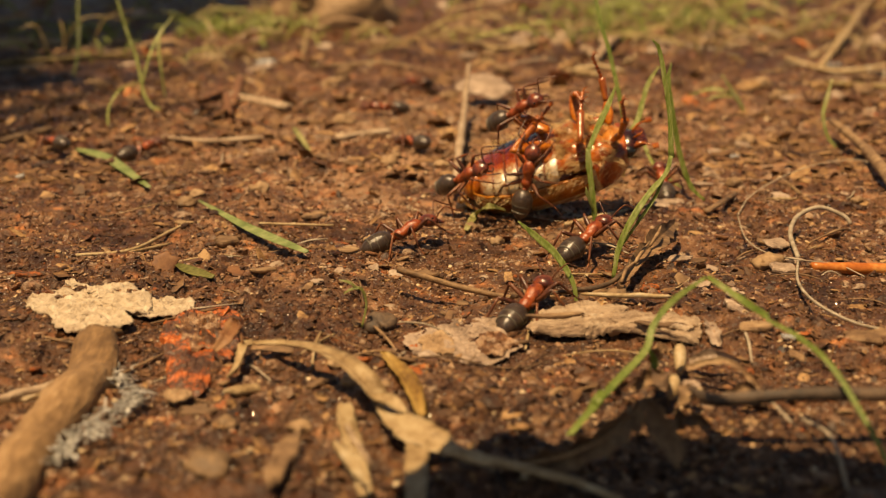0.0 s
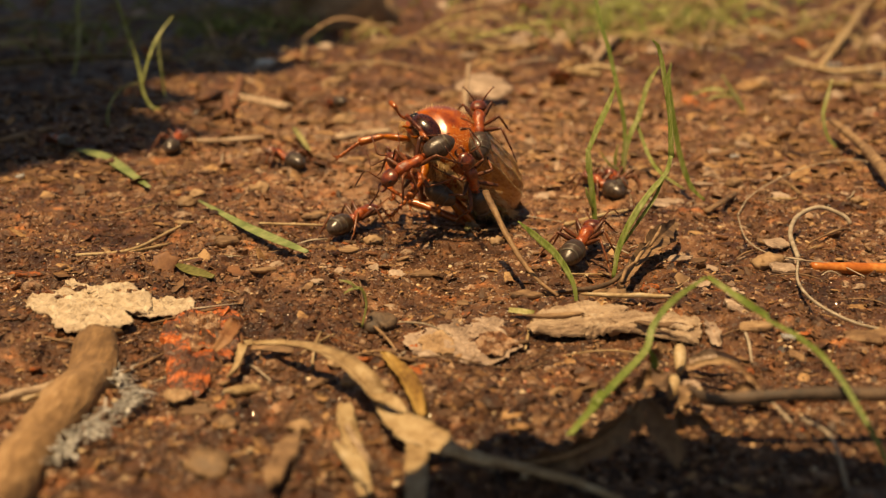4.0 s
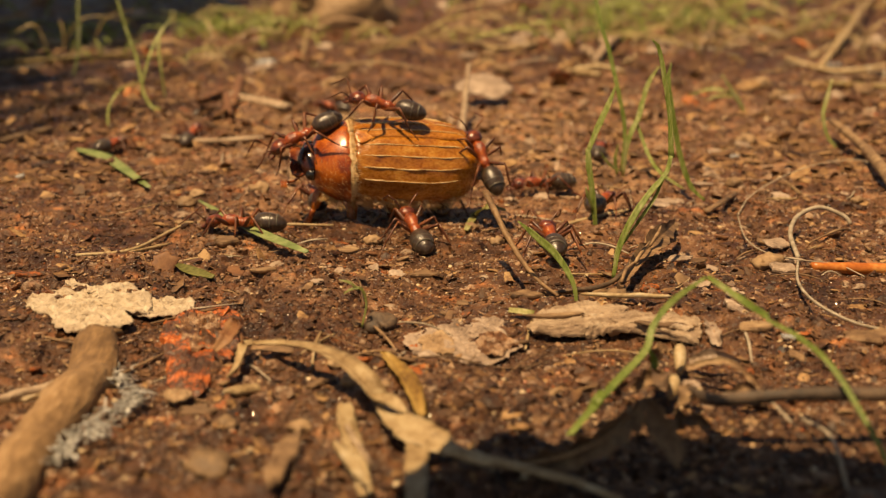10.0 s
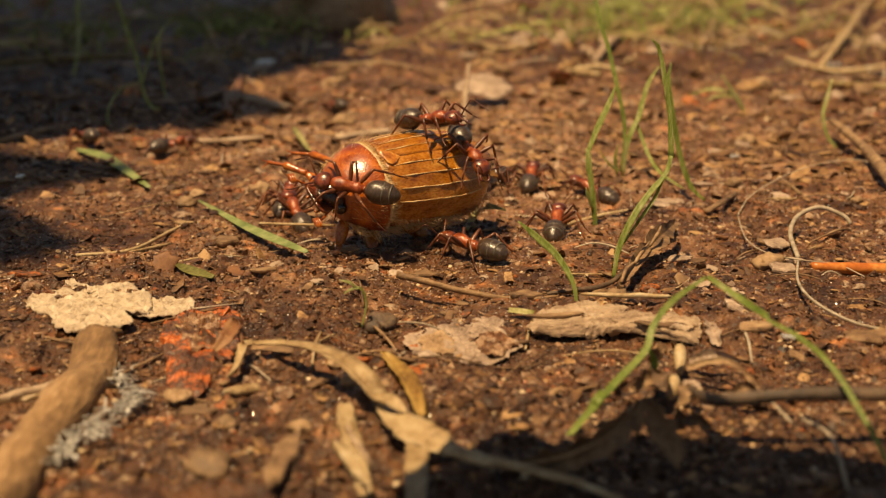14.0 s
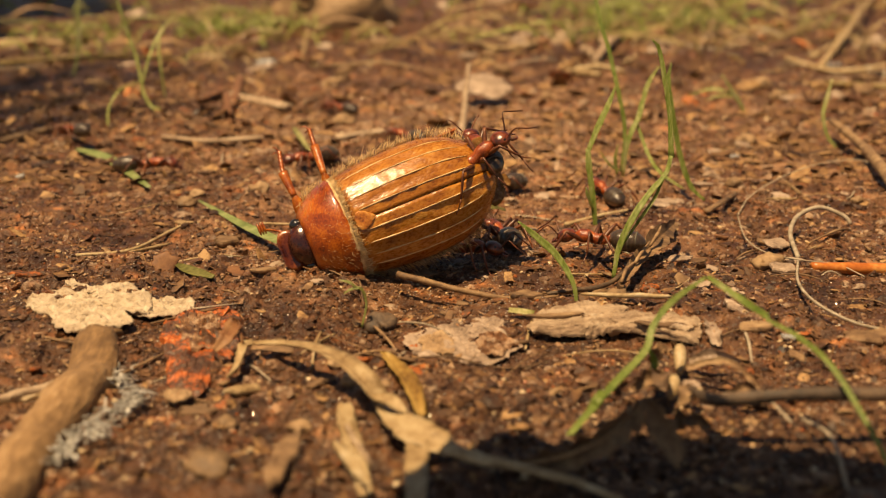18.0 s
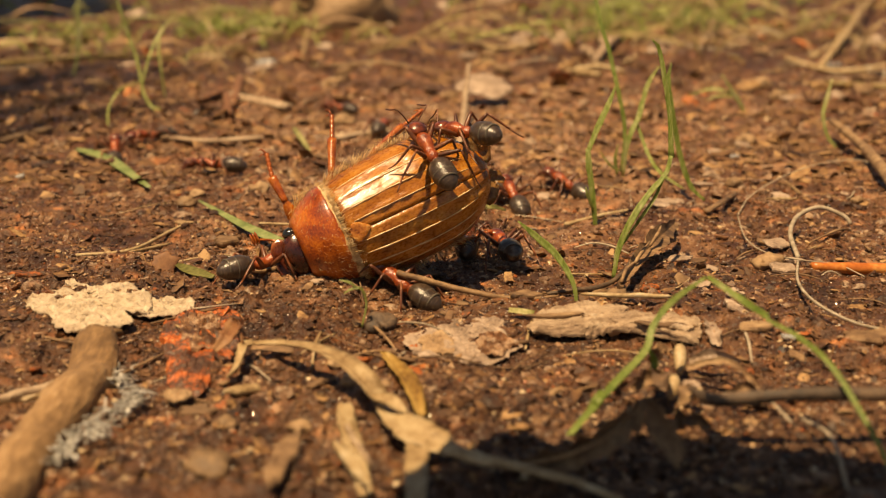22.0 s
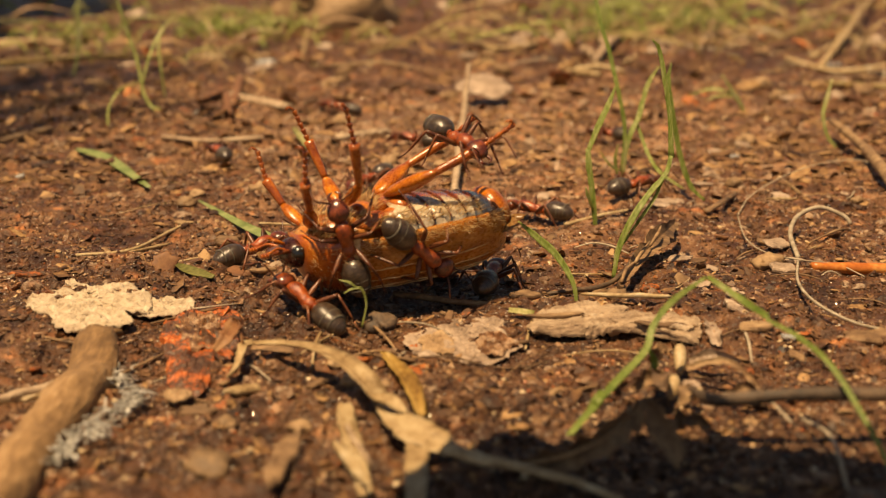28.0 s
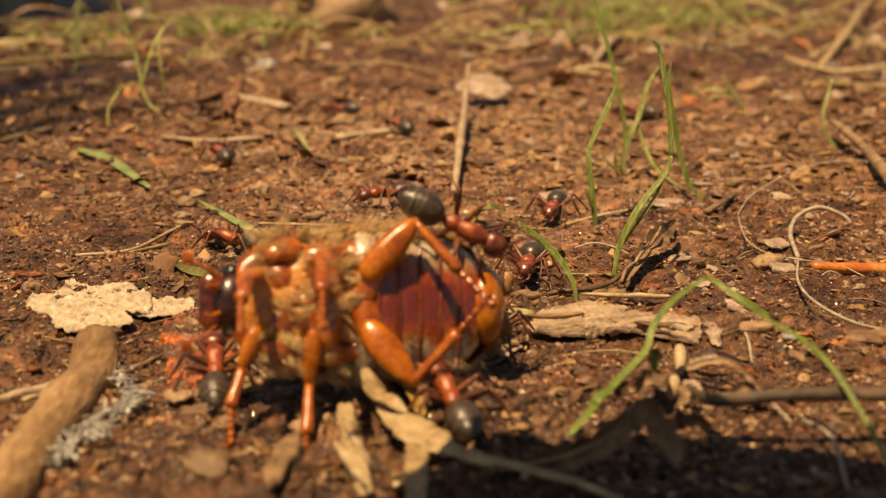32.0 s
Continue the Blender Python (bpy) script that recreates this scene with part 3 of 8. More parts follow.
def scrap(outline, th, seed, lift=0.2, rag=0.18, relief=0.2, size=0.9, along=1.0, rings_n=9, per=9, dome=0.0, curl=0.0):
    """A thin ragged piece with a free outline of ground points (x, y): broken edge, rough face, real thickness."""
    pts = [Vector((p[0], p[1], 0)) for p in outline]
    n0 = len(pts)
    edge = []
    for i in range(n0):
        a, b, c, d = (pts[(i + q) % n0] for q in (-1, 0, 1, 2))
        for k in range(per):
            t = k / per
            edge.append(0.5 * ((2 * b) + (c - a) * t + (2 * a - 5 * b + 4 * c - d) * t * t + (3 * b - a - 3 * c + d) * t ** 3))
    mid = sum(edge, Vector()) / len(edge)
    n = len(edge)
    wide = max((e - mid).length for e in edge)
    edge = [e + (e - mid).normalized() * rag * wide * 0.25 * (noise.noise(e * 1.1 + Vector((seed, 0, 0))) + 0.8 * noise.noise(e * 2.7 + Vector((0, seed, 0))) + 0.6 * noise.noise(e * 6.5) + 0.4 * noise.noise(e * 14)) for e in edge]
    base = gz(mid.x, mid.y) * 0.5

    def face(p, k, side):
        q = Vector((p.x / along, p.y, seed * 3.3))
        h = relief * (noise.noise(q / size) + 0.6 * noise.noise(q * 2.6 / size) + 0.35 * abs(noise.noise(q * 6 / size)))
        lie = base + 0.5 * gz(p.x, p.y)
        return Vector((p.x, p.y, lie + lift + dome * (1 - k * k) + curl * k ** 4 + h + side * th * (0.5 if k < 0.97 else 0.2)))
    ks = [((i + 1) / rings_n) ** 0.8 for i in range(rings_n)]
    loops = [[face(mid + (e - mid) * k, k, 1) for e in edge] for k in ks]
    loops += [[face(mid + (e - mid) * k, k, -1) for e in edge] for k in (0.99, 0.6, 0.2)]
    bm = bmesh.new()
    vs = rings(bm, loops, caps=False)
    top, low = bm.verts.new(face(mid, 0, 1)), bm.verts.new(face(mid, 0, -1))
    for i in range(n):
        j = (i + 1) % n
        bm.faces.new((top, vs[0][j], vs[0][i]))
        bm.faces.new((low, vs[-1][i], vs[-1][j]))
    bmesh.ops.recalc_face_normals(bm, faces=bm.faces)
    return bm


# foreground
ob = thing("leaf_fragment", scrap([(-26.43, 73.98), (-25.50, 71.68), (-23.93, 70.47), (-23.16, 68.88), (-21.77, 68.16), (-20.56, 68.36), (-19.64, 69.09), (-18.52, 69.19), (-18.87, 70.47), (-19.54, 71.23), (-18.19, 71.57), (-18.29, 73.04), (-19.00, 75.79), (-19.89, 76.29), (-20.79, 77.69), (-21.97, 77.56), (-22.77, 76.92), (-24.18, 77.69), (-24.99, 79.14), (-25.36, 78.34), (-24.45, 76.54), (-25.70, 75.54)],
           0.2, 3, lift=0.28, rag=0.16, relief=0.26, size=0.5, rings_n=20, per=10), PALE, "cream papery leaf scrap with a ragged edge", "leaf scrap")
part("torn_tongue", scrap([(-19.76, 73.51), (-19.10, 75.30), (-18.35, 74.57), (-17.89, 75.42), (-16.31, 75.06), (-15.77, 74.33), (-15.92, 72.93), (-16.80, 71.90), (-18.18, 71.34), (-19.03, 71.68)], 0.2, 5, lift=0.30, rag=0.18, relief=0.22, size=0.5, rings_n=12, per=12), PALE, ob)
rng = random.Random(12)
for i in range(26):
    x, y = tuple(p + (q - p) * rng.random() for p, q in zip((-23.19, 69.30), (-20.31, 76.16)))
    a = rng.uniform(0.2, 0.6)
    part("flake", slab(x, y, a, a * rng.uniform(0.4, 0.9), 0.07, rng.uniform(0, 180), 70 + i, rag=0.5, n=22, lift=0.52 + gz(x, y) * -0.5, tilt=rng.uniform(-22, 22), roll=rng.uniform(-12, 24)), PALE, ob, smooth=False)
ob = stick("broken_stick", [(-20.30, 67.65), (-19.40, 63.04), (-19.18, 58.89), (-19.15, 55.42), (-19.07, 51.49), (-18.95, 48.04), (-18.85, 44.12)], [1.25, 1.42, 1.40, 1.36, 1.34, 1.34], STICKBARK, "thick brown broken stick lying on soil", "stick", wob=0.16, sides=22, lift=0.1, flat=0.9)
part("bark_peel", slab(-19.16, 52.87, 1.5, 0.35, 0.2, 60, 51, rag=0.4, n=36, lift=1.0), BARK, ob, "peeling grey bark")
part("broken_end", slab(-20.41, 68.06, 1.1, 0.5, 0.5, 10, 52, rag=0.5, n=30, lift=0.3), STICKBARK, ob)
rng = random.Random(4)
MOULD_SPOTS = ((-17.94, 63.04), (-17.41, 61.57), (-15.83, 58.35), (-15.90, 57.15), (-16.24, 56.13), (-16.75, 54.32), (-16.22, 53.39), (-17.21, 52.75), (-17.26, 51.49), (-17.33, 50.53))
bm, threads = bmesh.new(), bmesh.new()
for cx, cy in MOULD_SPOTS:
    lean = rng.uniform(0.5, 1.0)
    for i in range(9):
        x, y = cx + rng.gauss(0, 0.26), cy + rng.gauss(0, 0.42)
        r = 0.15 * lean * rng.uniform(0.4, 1.2)
        seed = rng.uniform(0, 50)
        blob(bm, (x, y, gz(x, y) + 0.3 + r * 0.4), (r, r * 1.3, r), 10, 7, None, lambda q: q * (1 + 0.8 * noise.noise(q * 3.0 / r + Vector((seed, 0, 0)))))
    for i in range(12):
        x, y = cx + rng.gauss(0, 0.3), cy + rng.gauss(0, 0.5)
        h = gz(x, y) + 0.35
        tube(threads, [(x, y, h), (x + rng.gauss(0, 0.3), y + rng.gauss(0, 0.3), h + rng.uniform(0.1, 0.45)), (x + rng.gauss(0, 0.4), y + rng.gauss(0, 0.4), h + rng.uniform(0, 0.5))], [0.06, 0.03], 4, 3)
ob = tagged(part("mould_patch", bm, MOULD), "greyish white fuzzy mould along the stick", "mould", kind="stuff")
tagged(part("mould_threads", threads, MOULD, ob), kind="stuff")
ob = thing("bark_piece", scrap([(-17.04, 70.15), (-17.00, 72.01), (-15.80, 74.33), (-14.35, 74.69), (-12.81, 73.04), (-11.84, 68.26), (-12.11, 66.08), (-12.81, 64.58), (-12.59, 62.52), (-12.68, 60.08), (-13.64, 59.52), (-14.79, 61.40), (-15.53, 64.39), (-16.38, 67.06)],
           0.4, 11, lift=0.12, rag=0.15, relief=0.32, size=0.9, dome=0.25, rings_n=18, per=10), CLAY, "reddish orange crumbling bark piece", "bark")
part("curled_edge", ribbon(bmesh.new(), [(-12.61, 63.56, 0.90), (-12.00, 64.11, 1.50), (-11.70, 66.00, 1.70), (-11.21, 64.21, 1.20)], [0.3, 1.0, 0.8, 0.2], (-0.3, -1, 0.6), 0.12, 0.6, ragged=0.6, twist=0.8), RUST, ob, "curled brown bark edge")
part("dark_crust", scrap([(-15.91, 69.82), (-15.40, 71.90), (-13.87, 71.23), (-13.07, 68.06), (-13.39, 65.79), (-14.65, 66.47)], 0.2, 13, lift=0.5, rag=0.4, relief=0.3, size=0.5, rings_n=9, per=8), CRUMB, ob, "dark soil stuck on the bark", smooth=False)
part("lower_flake", scrap([(-14.48, 59.05), (-14.21, 59.84), (-13.52, 60.08), (-13.06, 59.29), (-13.72, 58.50)], 0.25, 14, lift=0.45, rag=0.3, relief=0.2, size=0.5), STONE, ob, "pale stony lower edge", smooth=False)
ob = thing("dry_leaf_blade", ribbon(bmesh.new(), [(-10.77, 64.98, 0.90), (-8.88, 63.74, 1.30), (-7.04, 61.58, 1.80), (-5.31, 58.91, 2.10), (-4.03, 57.01, 1.90), (-3.36, 56.47, 1.30), (-3.13, 56.27, 0.90)],
           [0.3, 0.55, 0.95, 1.25, 1.25, 1.1, 0.9], (0.35, -0.5, 1), 0.12, 0.35, ragged=0.18), STRAW, "yellow dried curled grass leaf lying on soil", "dry leaf")
part("folded_middle", ribbon(bmesh.new(), [(-3.40, 56.12, 1.20), (-2.55, 54.64, 1.50), (-1.77, 53.86, 1.30)], [0.5, 0.9, 0.7, 0.3], (0.2, -0.6, 1), 0.12, 0.5, ragged=0.3), STRAW, ob)
part("broad_end", ribbon(bmesh.new(), [(-3.11, 55.83, 0.90), (-2.24, 53.51, 1.10), (-1.23, 52.15, 1.00), (-0.10, 51.21, 0.80), (0.71, 50.51, 0.70)], [0.5, 1.35, 1.75, 1.3, 0.5], (0.2, -0.6, 1), 0.12, 0.25, ragged=0.25), STRAW, ob)
part("split_tip", ribbon(bmesh.new(), [(-1.19, 51.84, 0.80), (-1.15, 49.71, 0.60), (-1.14, 46.80, 0.40), (-1.15, 45.97, 0.30)], [1.0, 1.05, 0.9, 0.8], (0, -0.7, 1), 0.12, 0.3, ragged=0.2), STRAW, ob)
part("side_lobe", ribbon(bmesh.new(), [(-3.44, 64.87, 0.50), (-2.55, 61.51, 0.80), (-1.59, 57.49, 1.20), (-1.03, 54.23, 1.00)], [0.3, 0.9, 1.15, 0.9, 0.5], (0.3, -0.6, 1), 0.12, 0.4, ragged=0.35), YELLOWLEAF, ob, "yellow brown side lobe")
part("shrivelled_end", ribbon(bmesh.new(), [(-10.64, 64.98, 0.90), (-11.06, 64.03, 1.00), (-11.03, 62.65, 0.90), (-11.11, 61.53, 0.60), (-11.50, 60.95, 0.40)], [0.45, 0.6, 0.45, 0.5, 0.25], (0.2, -0.6, 1), 0.12, 0.6, ragged=0.5, twist=1.2), STRAW, ob)
part("shrivelled_under", ribbon(bmesh.new(), [(-10.91, 65.53, 0.40), (-9.71, 65.06, 0.50), (-8.42, 64.96, 0.40)], [0.3, 0.8, 0.3], (0.2, -0.6, 1), 0.12, 0.5, ragged=0.6), BARK, ob)
stick("stem_tail", [(0.15, 50.87, 0.70), (1.70, 49.51, 0.80), (2.92, 49.05, 0.80), (5.26, 48.24, 0.70), (6.69, 47.87, 0.40), (7.74, 46.68, 0.20)], [0.50, 0.36, 0.30, 0.26, 0.22], STRAW, "thin dry stalk in the shade", "stalk", flat=0.6, lift=0.1)
ob = thing("wood_splinter", scrap([(-5.29, 56.42), (-4.88, 57.00), (-4.46, 56.63), (-3.99, 53.85), (-3.46, 50.41), (-3.05, 47.71), (-3.56, 47.39), (-4.04, 49.25), (-4.62, 52.24)], 0.4, 14, lift=0.35, rag=0.12, relief=0.15, size=0.4, dome=0.25), STRAW, "pale split wood splinter", "splinter", "splinters")
part("split_side", slab(-3.85, 51.01, 2.2, 0.16, 0.25, -72, 17, rag=0.3, n=20, lift=0.6), WOOD, ob)
ob = thing("wood_splinter", slab(-4.18, 49.48, 2.2, 0.28, 0.35, -68, 15, rag=0.3, n=20, lift=0.5), STRAW, "narrow pale wood splinter", "splinter", "splinters")
ob = thing("wood_splinter", slab(-7.11, 49.94, 2.6, 0.6, 0.5, 86, 16, rag=0.3, n=20, lift=0.35), BARK, "grey brown wood splinter", "splinter", "splinters")
ob = thing("wood_splinter", slab(-21.29, 59.44, 2.0, 0.42, 0.4, 36, 18, rag=0.25, n=20, lift=0.35), WOOD, "short tan wood splinter beside a stick", "splinter", "splinters")
ob = thing("flat_dead_leaf", scrap([(-2.16, 69.09), (-0.48, 70.25), (2.40, 72.24), (3.74, 72.35), (3.83, 69.30), (4.65, 67.26), (3.18, 64.67), (1.69, 63.31), (0.57, 63.85), (-0.76, 64.39), (-1.87, 66.66)],
           0.2, 21, lift=0.10, rag=0.16, relief=0.22, size=1.1, rings_n=16, per=10), GREYLEAF, "flat greyish tan dead leaf crumbling on soil", "dead leaf")
part("fold", scrap([(-1.47, 68.06), (-0.41, 69.30), (0.54, 68.26), (0.58, 65.51), (-0.61, 65.13)], 0.15, 22, lift=0.25, rag=0.3, relief=0.2, size=0.8), STONE, ob, "pinkish brown folded edge", smooth=False)
part("crumb_cover", scrap([(2.04, 68.26), (3.25, 69.30), (4.31, 67.06), (3.08, 65.13), (2.13, 65.51)], 0.15, 24, lift=0.25, rag=0.5, relief=0.25, size=0.5), CRUMB, ob, "dark soil on the leaf", smooth=False)
ob = thing("bark_strip", scrap([(5.02, 68.88), (5.47, 70.90), (6.21, 72.35), (8.65, 73.74), (11.01, 72.35), (13.02, 70.69), (15.32, 69.30), (14.69, 66.66), (13.10, 67.65), (11.85, 68.57), (9.27, 68.57), (6.74, 68.47)],
           0.4, 23, lift=0.42, rag=0.22, relief=0.42, size=0.5, along=3.2, dome=0.2, rings_n=14, per=12), WOOD, "pale brown weathered bark strip", "bark")
part("layer", scrap([(5.95, 71.23), (7.64, 72.58), (9.76, 72.58), (11.37, 71.46), (10.18, 70.36), (7.79, 70.58)], 0.3, 24, lift=0.8, rag=0.2, relief=0.3, size=0.5, along=2.4), WOOD, ob, smooth=False)
part("layer", scrap([(11.30, 71.01), (13.23, 70.15), (15.00, 68.67), (14.26, 67.45), (12.64, 68.67)], 0.3, 25, lift=0.62, rag=0.2, relief=0.3, size=0.5, along=2.4), WOOD, ob, smooth=False)
part("splinter", slab(6.89, 70.15, 1.6, 0.25, 0.25, 6, 27, rag=0.4, n=20, lift=1.1), BARK, ob)
part("splinter", slab(11.67, 73.51, 2.4, 0.2, 0.25, -6, 28, rag=0.4, n=20, lift=0.9), STRAW, ob)
part("splinter", slab(13.24, 68.26, 1.8, 0.2, 0.25, -9, 29, rag=0.4, n=20, lift=0.8), BARK, ob)
stick("dead_stem", [(12.21, 56.27, 1.50), (12.77, 53.79, 1.90), (14.35, 52.91, 2.20), (16.88, 52.60, 2.30), (20.78, 52.53, 2.30)], [0.14, 0.33, 0.32, 0.33, 0.33], DARKTWIG, "dark thin dead stem across the ground", "stem", wob=0.2)
# curled brown leaf in the foreground
ob = thing("curled_dead_leaf", ribbon(bmesh.new(), [(3.06, 50.22, 0.20), (5.01, 49.55, 1.00), (6.89, 49.46, 1.90), (8.51, 50.85, 2.60), (9.12, 51.34, 3.00)], [0.3, 1.1, 1.4, 1.2, 0.3], (0.2, -0.9, 0.3), 0.15, 0.7, ragged=0.9, twist=0.8), DEAD, "curled dark brown dead leaf", "dead leaf")
part("midrib", tube(bmesh.new(), [(3.04, 49.89, 0.30), (4.98, 49.26, 1.05), (6.84, 49.10, 1.95), (8.45, 50.47, 2.65), (9.03, 51.08, 3.05)], [0.14, 0.12, 0.06], 6), TWIG, ob)
part("far_half", ribbon(bmesh.new(), [(9.15, 51.47, 3.00), (9.73, 51.18, 2.00), (10.19, 50.63, 1.00), (10.44, 49.77, 0.30)], [0.3, 1.2, 1.3, 0.4], (-0.3, -0.9, 0.3), 0.15, 0.7, ragged=0.9, twist=-0.6), DEAD, ob)
for (a, b, c, w, m) in (((12.94, 60.89, 0.90), (14.86, 60.38, 1.50), (16.33, 57.99, 0.70), 0.34, BARK), ((11.42, 61.60, 0.70), (10.97, 57.82, 1.50), (11.19, 57.03, 1.20), 0.9, BARK),
                        ((9.79, 58.81, 0.50), (10.65, 58.86, 1.10), (12.04, 60.01, 0.60), 0.8, BARK), ((13.59, 63.30, 0.40), (14.62, 62.46, 1.10), (16.32, 63.03, 0.50), 0.7, GREYLEAF),
                        ((13.13, 58.03, 0.50), (12.21, 56.77, 1.30), (11.83, 56.52, 0.50), 0.7, BARK), ((9.14, 58.28, 0.40), (8.72, 57.54, 1.00), (9.48, 59.16, 0.80), 0.7, RUST),
                        ((11.41, 63.30, 0.40), (11.78, 62.44, 1.30), (12.02, 61.86, 1.70), 0.6, BARK), ((14.69, 58.53, 0.30), (15.42, 58.11, 0.90), (16.45, 59.07, 0.40), 0.6, BARK),
                        ((10.86, 54.17, 0.30), (11.48, 53.41, 1.20), (12.91, 54.28, 0.40), 0.8, DEAD), ((16.28, 71.66, 0.30), (15.66, 66.95, 0.80), (15.81, 65.64, 0.50), 0.8, GREYLEAF)):
    thing("leaf_shred", ribbon(bmesh.new(), [a, b, c], [0.3, w, w, 0.2], (0.2, -0.8, 0.7), 0.12, 0.5, ragged=0.9, twist=0.8), m, "shrivelled tan leaf shred", "leaf shred", "leaf shreds")
for x, y, z, long, turn in ((12.85, 62.26, 0.9, 1.05, 82), (11.91, 59.13, 0.5, 0.75, 74), (12.64, 58.05, 0.5, 0.7, -40)):
    def husk(q):
        return Vector((q.x * (1 + 0.25 * q.y / long), q.y, q.z)) * (1 + 0.12 * noise.noise(q * 2.0))
    thing("seed_husk", blob(bmesh.new(), (x, y, z), (0.34, long, 0.30), 14, 10, Matrix.Rotation(radians(turn - 90), 3, "Z") @ Matrix.Rotation(radians(35), 3, "X"), husk), STRAW, "small cream dry seed husk on soil", "seed husk", "seed husks")


def grass(name, blades, label, material=None, category="grass", th=0.1):
    """A grass plant: an Empty at its base with its blades as parts. blades: points, width, facing."""
    base = Vector(blades[0][0][0])
    root = new(name)
    root.location = base * MM
    for pts, w, face in blades:
        bm = ribbon(bmesh.new(), [Vector(p) - base for p in pts], [k * (0.56 if material is DEEPGRASS else 0.47) for k in w], Vector(face) * 0.5 + Vector((-0.5, -0.7, 0.5)), th, 0.35, 6, ragged=0.16)
        part("blade", bm, material or GRASS, root)
    return tagged(root, label, category, "grass plants")


grass("grass_plant", [([(5.14, 53.00, -0.55), (6.22, 54.50, 0.01), (7.52, 56.00, 0.80), (8.87, 57.50, 1.62), (10.40, 59.00, 2.59), (10.90, 60.00, 3.54), (11.96, 60.50, 4.76), (13.57, 60.50, 6.02)], [0.4, 0.58, 0.65, 0.68, 0.62, 0.62, 0.58, 0.3], (0.3, -1, 0.4)),
      ([(13.68, 60.50, 6.08), (15.12, 58.50, 5.38), (15.78, 57.00, 5.15), (15.99, 56.50, 4.97), (17.05, 55.00, 4.61), (17.91, 53.00, 4.01), (18.77, 51.00, 2.51), (19.26, 49.50, 1.37), (19.59, 48.00, 0.34)], [0.4, 0.66, 0.55, 0.3, 0.45, 0.45, 0.42, 0.4, 0.36], (-0.3, -0.7, 0.8)),
      ([(10.91, 60.00, 0.73), (11.05, 60.00, 1.61), (10.63, 60.00, 2.48)], [0.5, 0.7, 0.2], (0, -1, 0.3)),
      ([(7.30, 56.00, 0.47), (7.62, 56.00, 1.07), (8.02, 56.60, 1.25)], [0.8, 0.95, 0.7], (0.3, -1, 0.5))], "bent green grass blade arching over the soil", DEEPGRASS)
grass("grass_plant", [([(8.59, 74.50, 0.02), (8.35, 75.00, 1.50), (7.35, 76.00, 3.03), (6.09, 76.60, 4.09), (4.89, 77.00, 5.05)], [0.45, 0.62, 0.85, 1.05, 0.9, 0.2], (-0.2, -1, 0.6))], "short green grass blade leaning over")
grass("grass_plant", [([(11.79, 81.00, 0.02), (12.21, 81.50, 2.11), (13.18, 82.00, 4.16), (14.41, 83.00, 5.63), (15.64, 84.00, 6.79), (16.07, 84.50, 7.99)], [0.5, 0.9, 1.0, 0.9, 0.7, 0.6], (0.2, -1, 0.3)),
      ([(12.30, 81.60, 2.00), (13.58, 82.20, 3.79), (14.85, 83.20, 5.34), (15.81, 84.20, 7.23)], [0.15, 0.5, 0.5, 0.3], (0.5, -1, 0.3)),
      ([(16.08, 84.50, 7.82), (15.95, 85.00, 10.67), (15.57, 85.50, 13.10), (15.16, 86.00, 15.25), (14.62, 86.00, 15.96)], [0.85, 0.75, 0.7, 0.7, 0.6, 0.15], (-0.4, -1, 0.2))], "upright green grass plant with thin blades")
grass("grass_plant", [([(12.37, 95.80, -0.05), (12.13, 96.00, 2.25), (11.74, 96.50, 5.12), (11.69, 96.80, 6.27)], [0.7, 1.0, 1.05, 0.8], (0.3, -1, 0.2)),
      ([(11.70, 96.80, 6.08), (12.63, 97.50, 8.17), (13.41, 98.00, 9.75), (13.94, 98.50, 11.10)], [0.8, 1.15, 1.0, 0.2], (-0.4, -1, 0.2)),
      ([(12.14, 95.80, 1.46), (11.62, 95.60, 2.76), (11.46, 95.60, 3.36)], [0.4, 0.6, 0.1], (0.3, -1, 0.2))], "bent green grass blade standing in soil")
grass("grass_plant", [([(23.26, 105.50, 0.09), (22.00, 106.00, 1.31), (21.00, 106.50, 4.12), (20.26, 107.00, 7.72), (19.87, 107.50, 10.40), (20.14, 108.00, 11.93)], [0.4, 0.9, 1.0, 1.0, 0.9, 0.2], (0, -1, 0.4))], "tall green grass blade standing in soil")
grass("grass_plant", [([(17.77, 119.00, -0.21), (18.01, 119.50, 4.24), (17.28, 120.50, 8.08), (16.58, 122.00, 11.43), (15.89, 123.00, 13.79), (15.31, 124.50, 16.69), (14.97, 126.00, 18.62)], [0.6, 0.85, 0.9, 0.9, 0.85, 0.7, 0.4], (0, -1, 0.1)),
      ([(17.74, 118.00, -0.24), (18.16, 118.00, 3.31), (19.27, 119.00, 5.61), (20.15, 120.00, 8.42), (21.26, 120.50, 10.25)], [0.6, 1.05, 1.1, 1.0, 0.3], (0.3, -1, 0.2)),
      ([(19.08, 119.00, 4.88), (19.92, 117.00, 2.31), (20.62, 114.00, 1.01), (22.36, 111.00, -0.01)], [0.6, 0.75, 0.7, 0.3], (0, -1, 0.5)),
      ([(17.18, 118.00, -0.13), (16.95, 118.00, 1.57), (17.18, 118.00, 2.92)], [0.5, 0.7, 0.1], (0, -1, 0.5)),
      ([(17.50, 118.00, 0.27), (16.34, 117.00, 1.03), (15.30, 117.00, 2.31)], [0.4, 0.5, 0.1], (0, -1, 0.5))], "tall thin green grass plant")
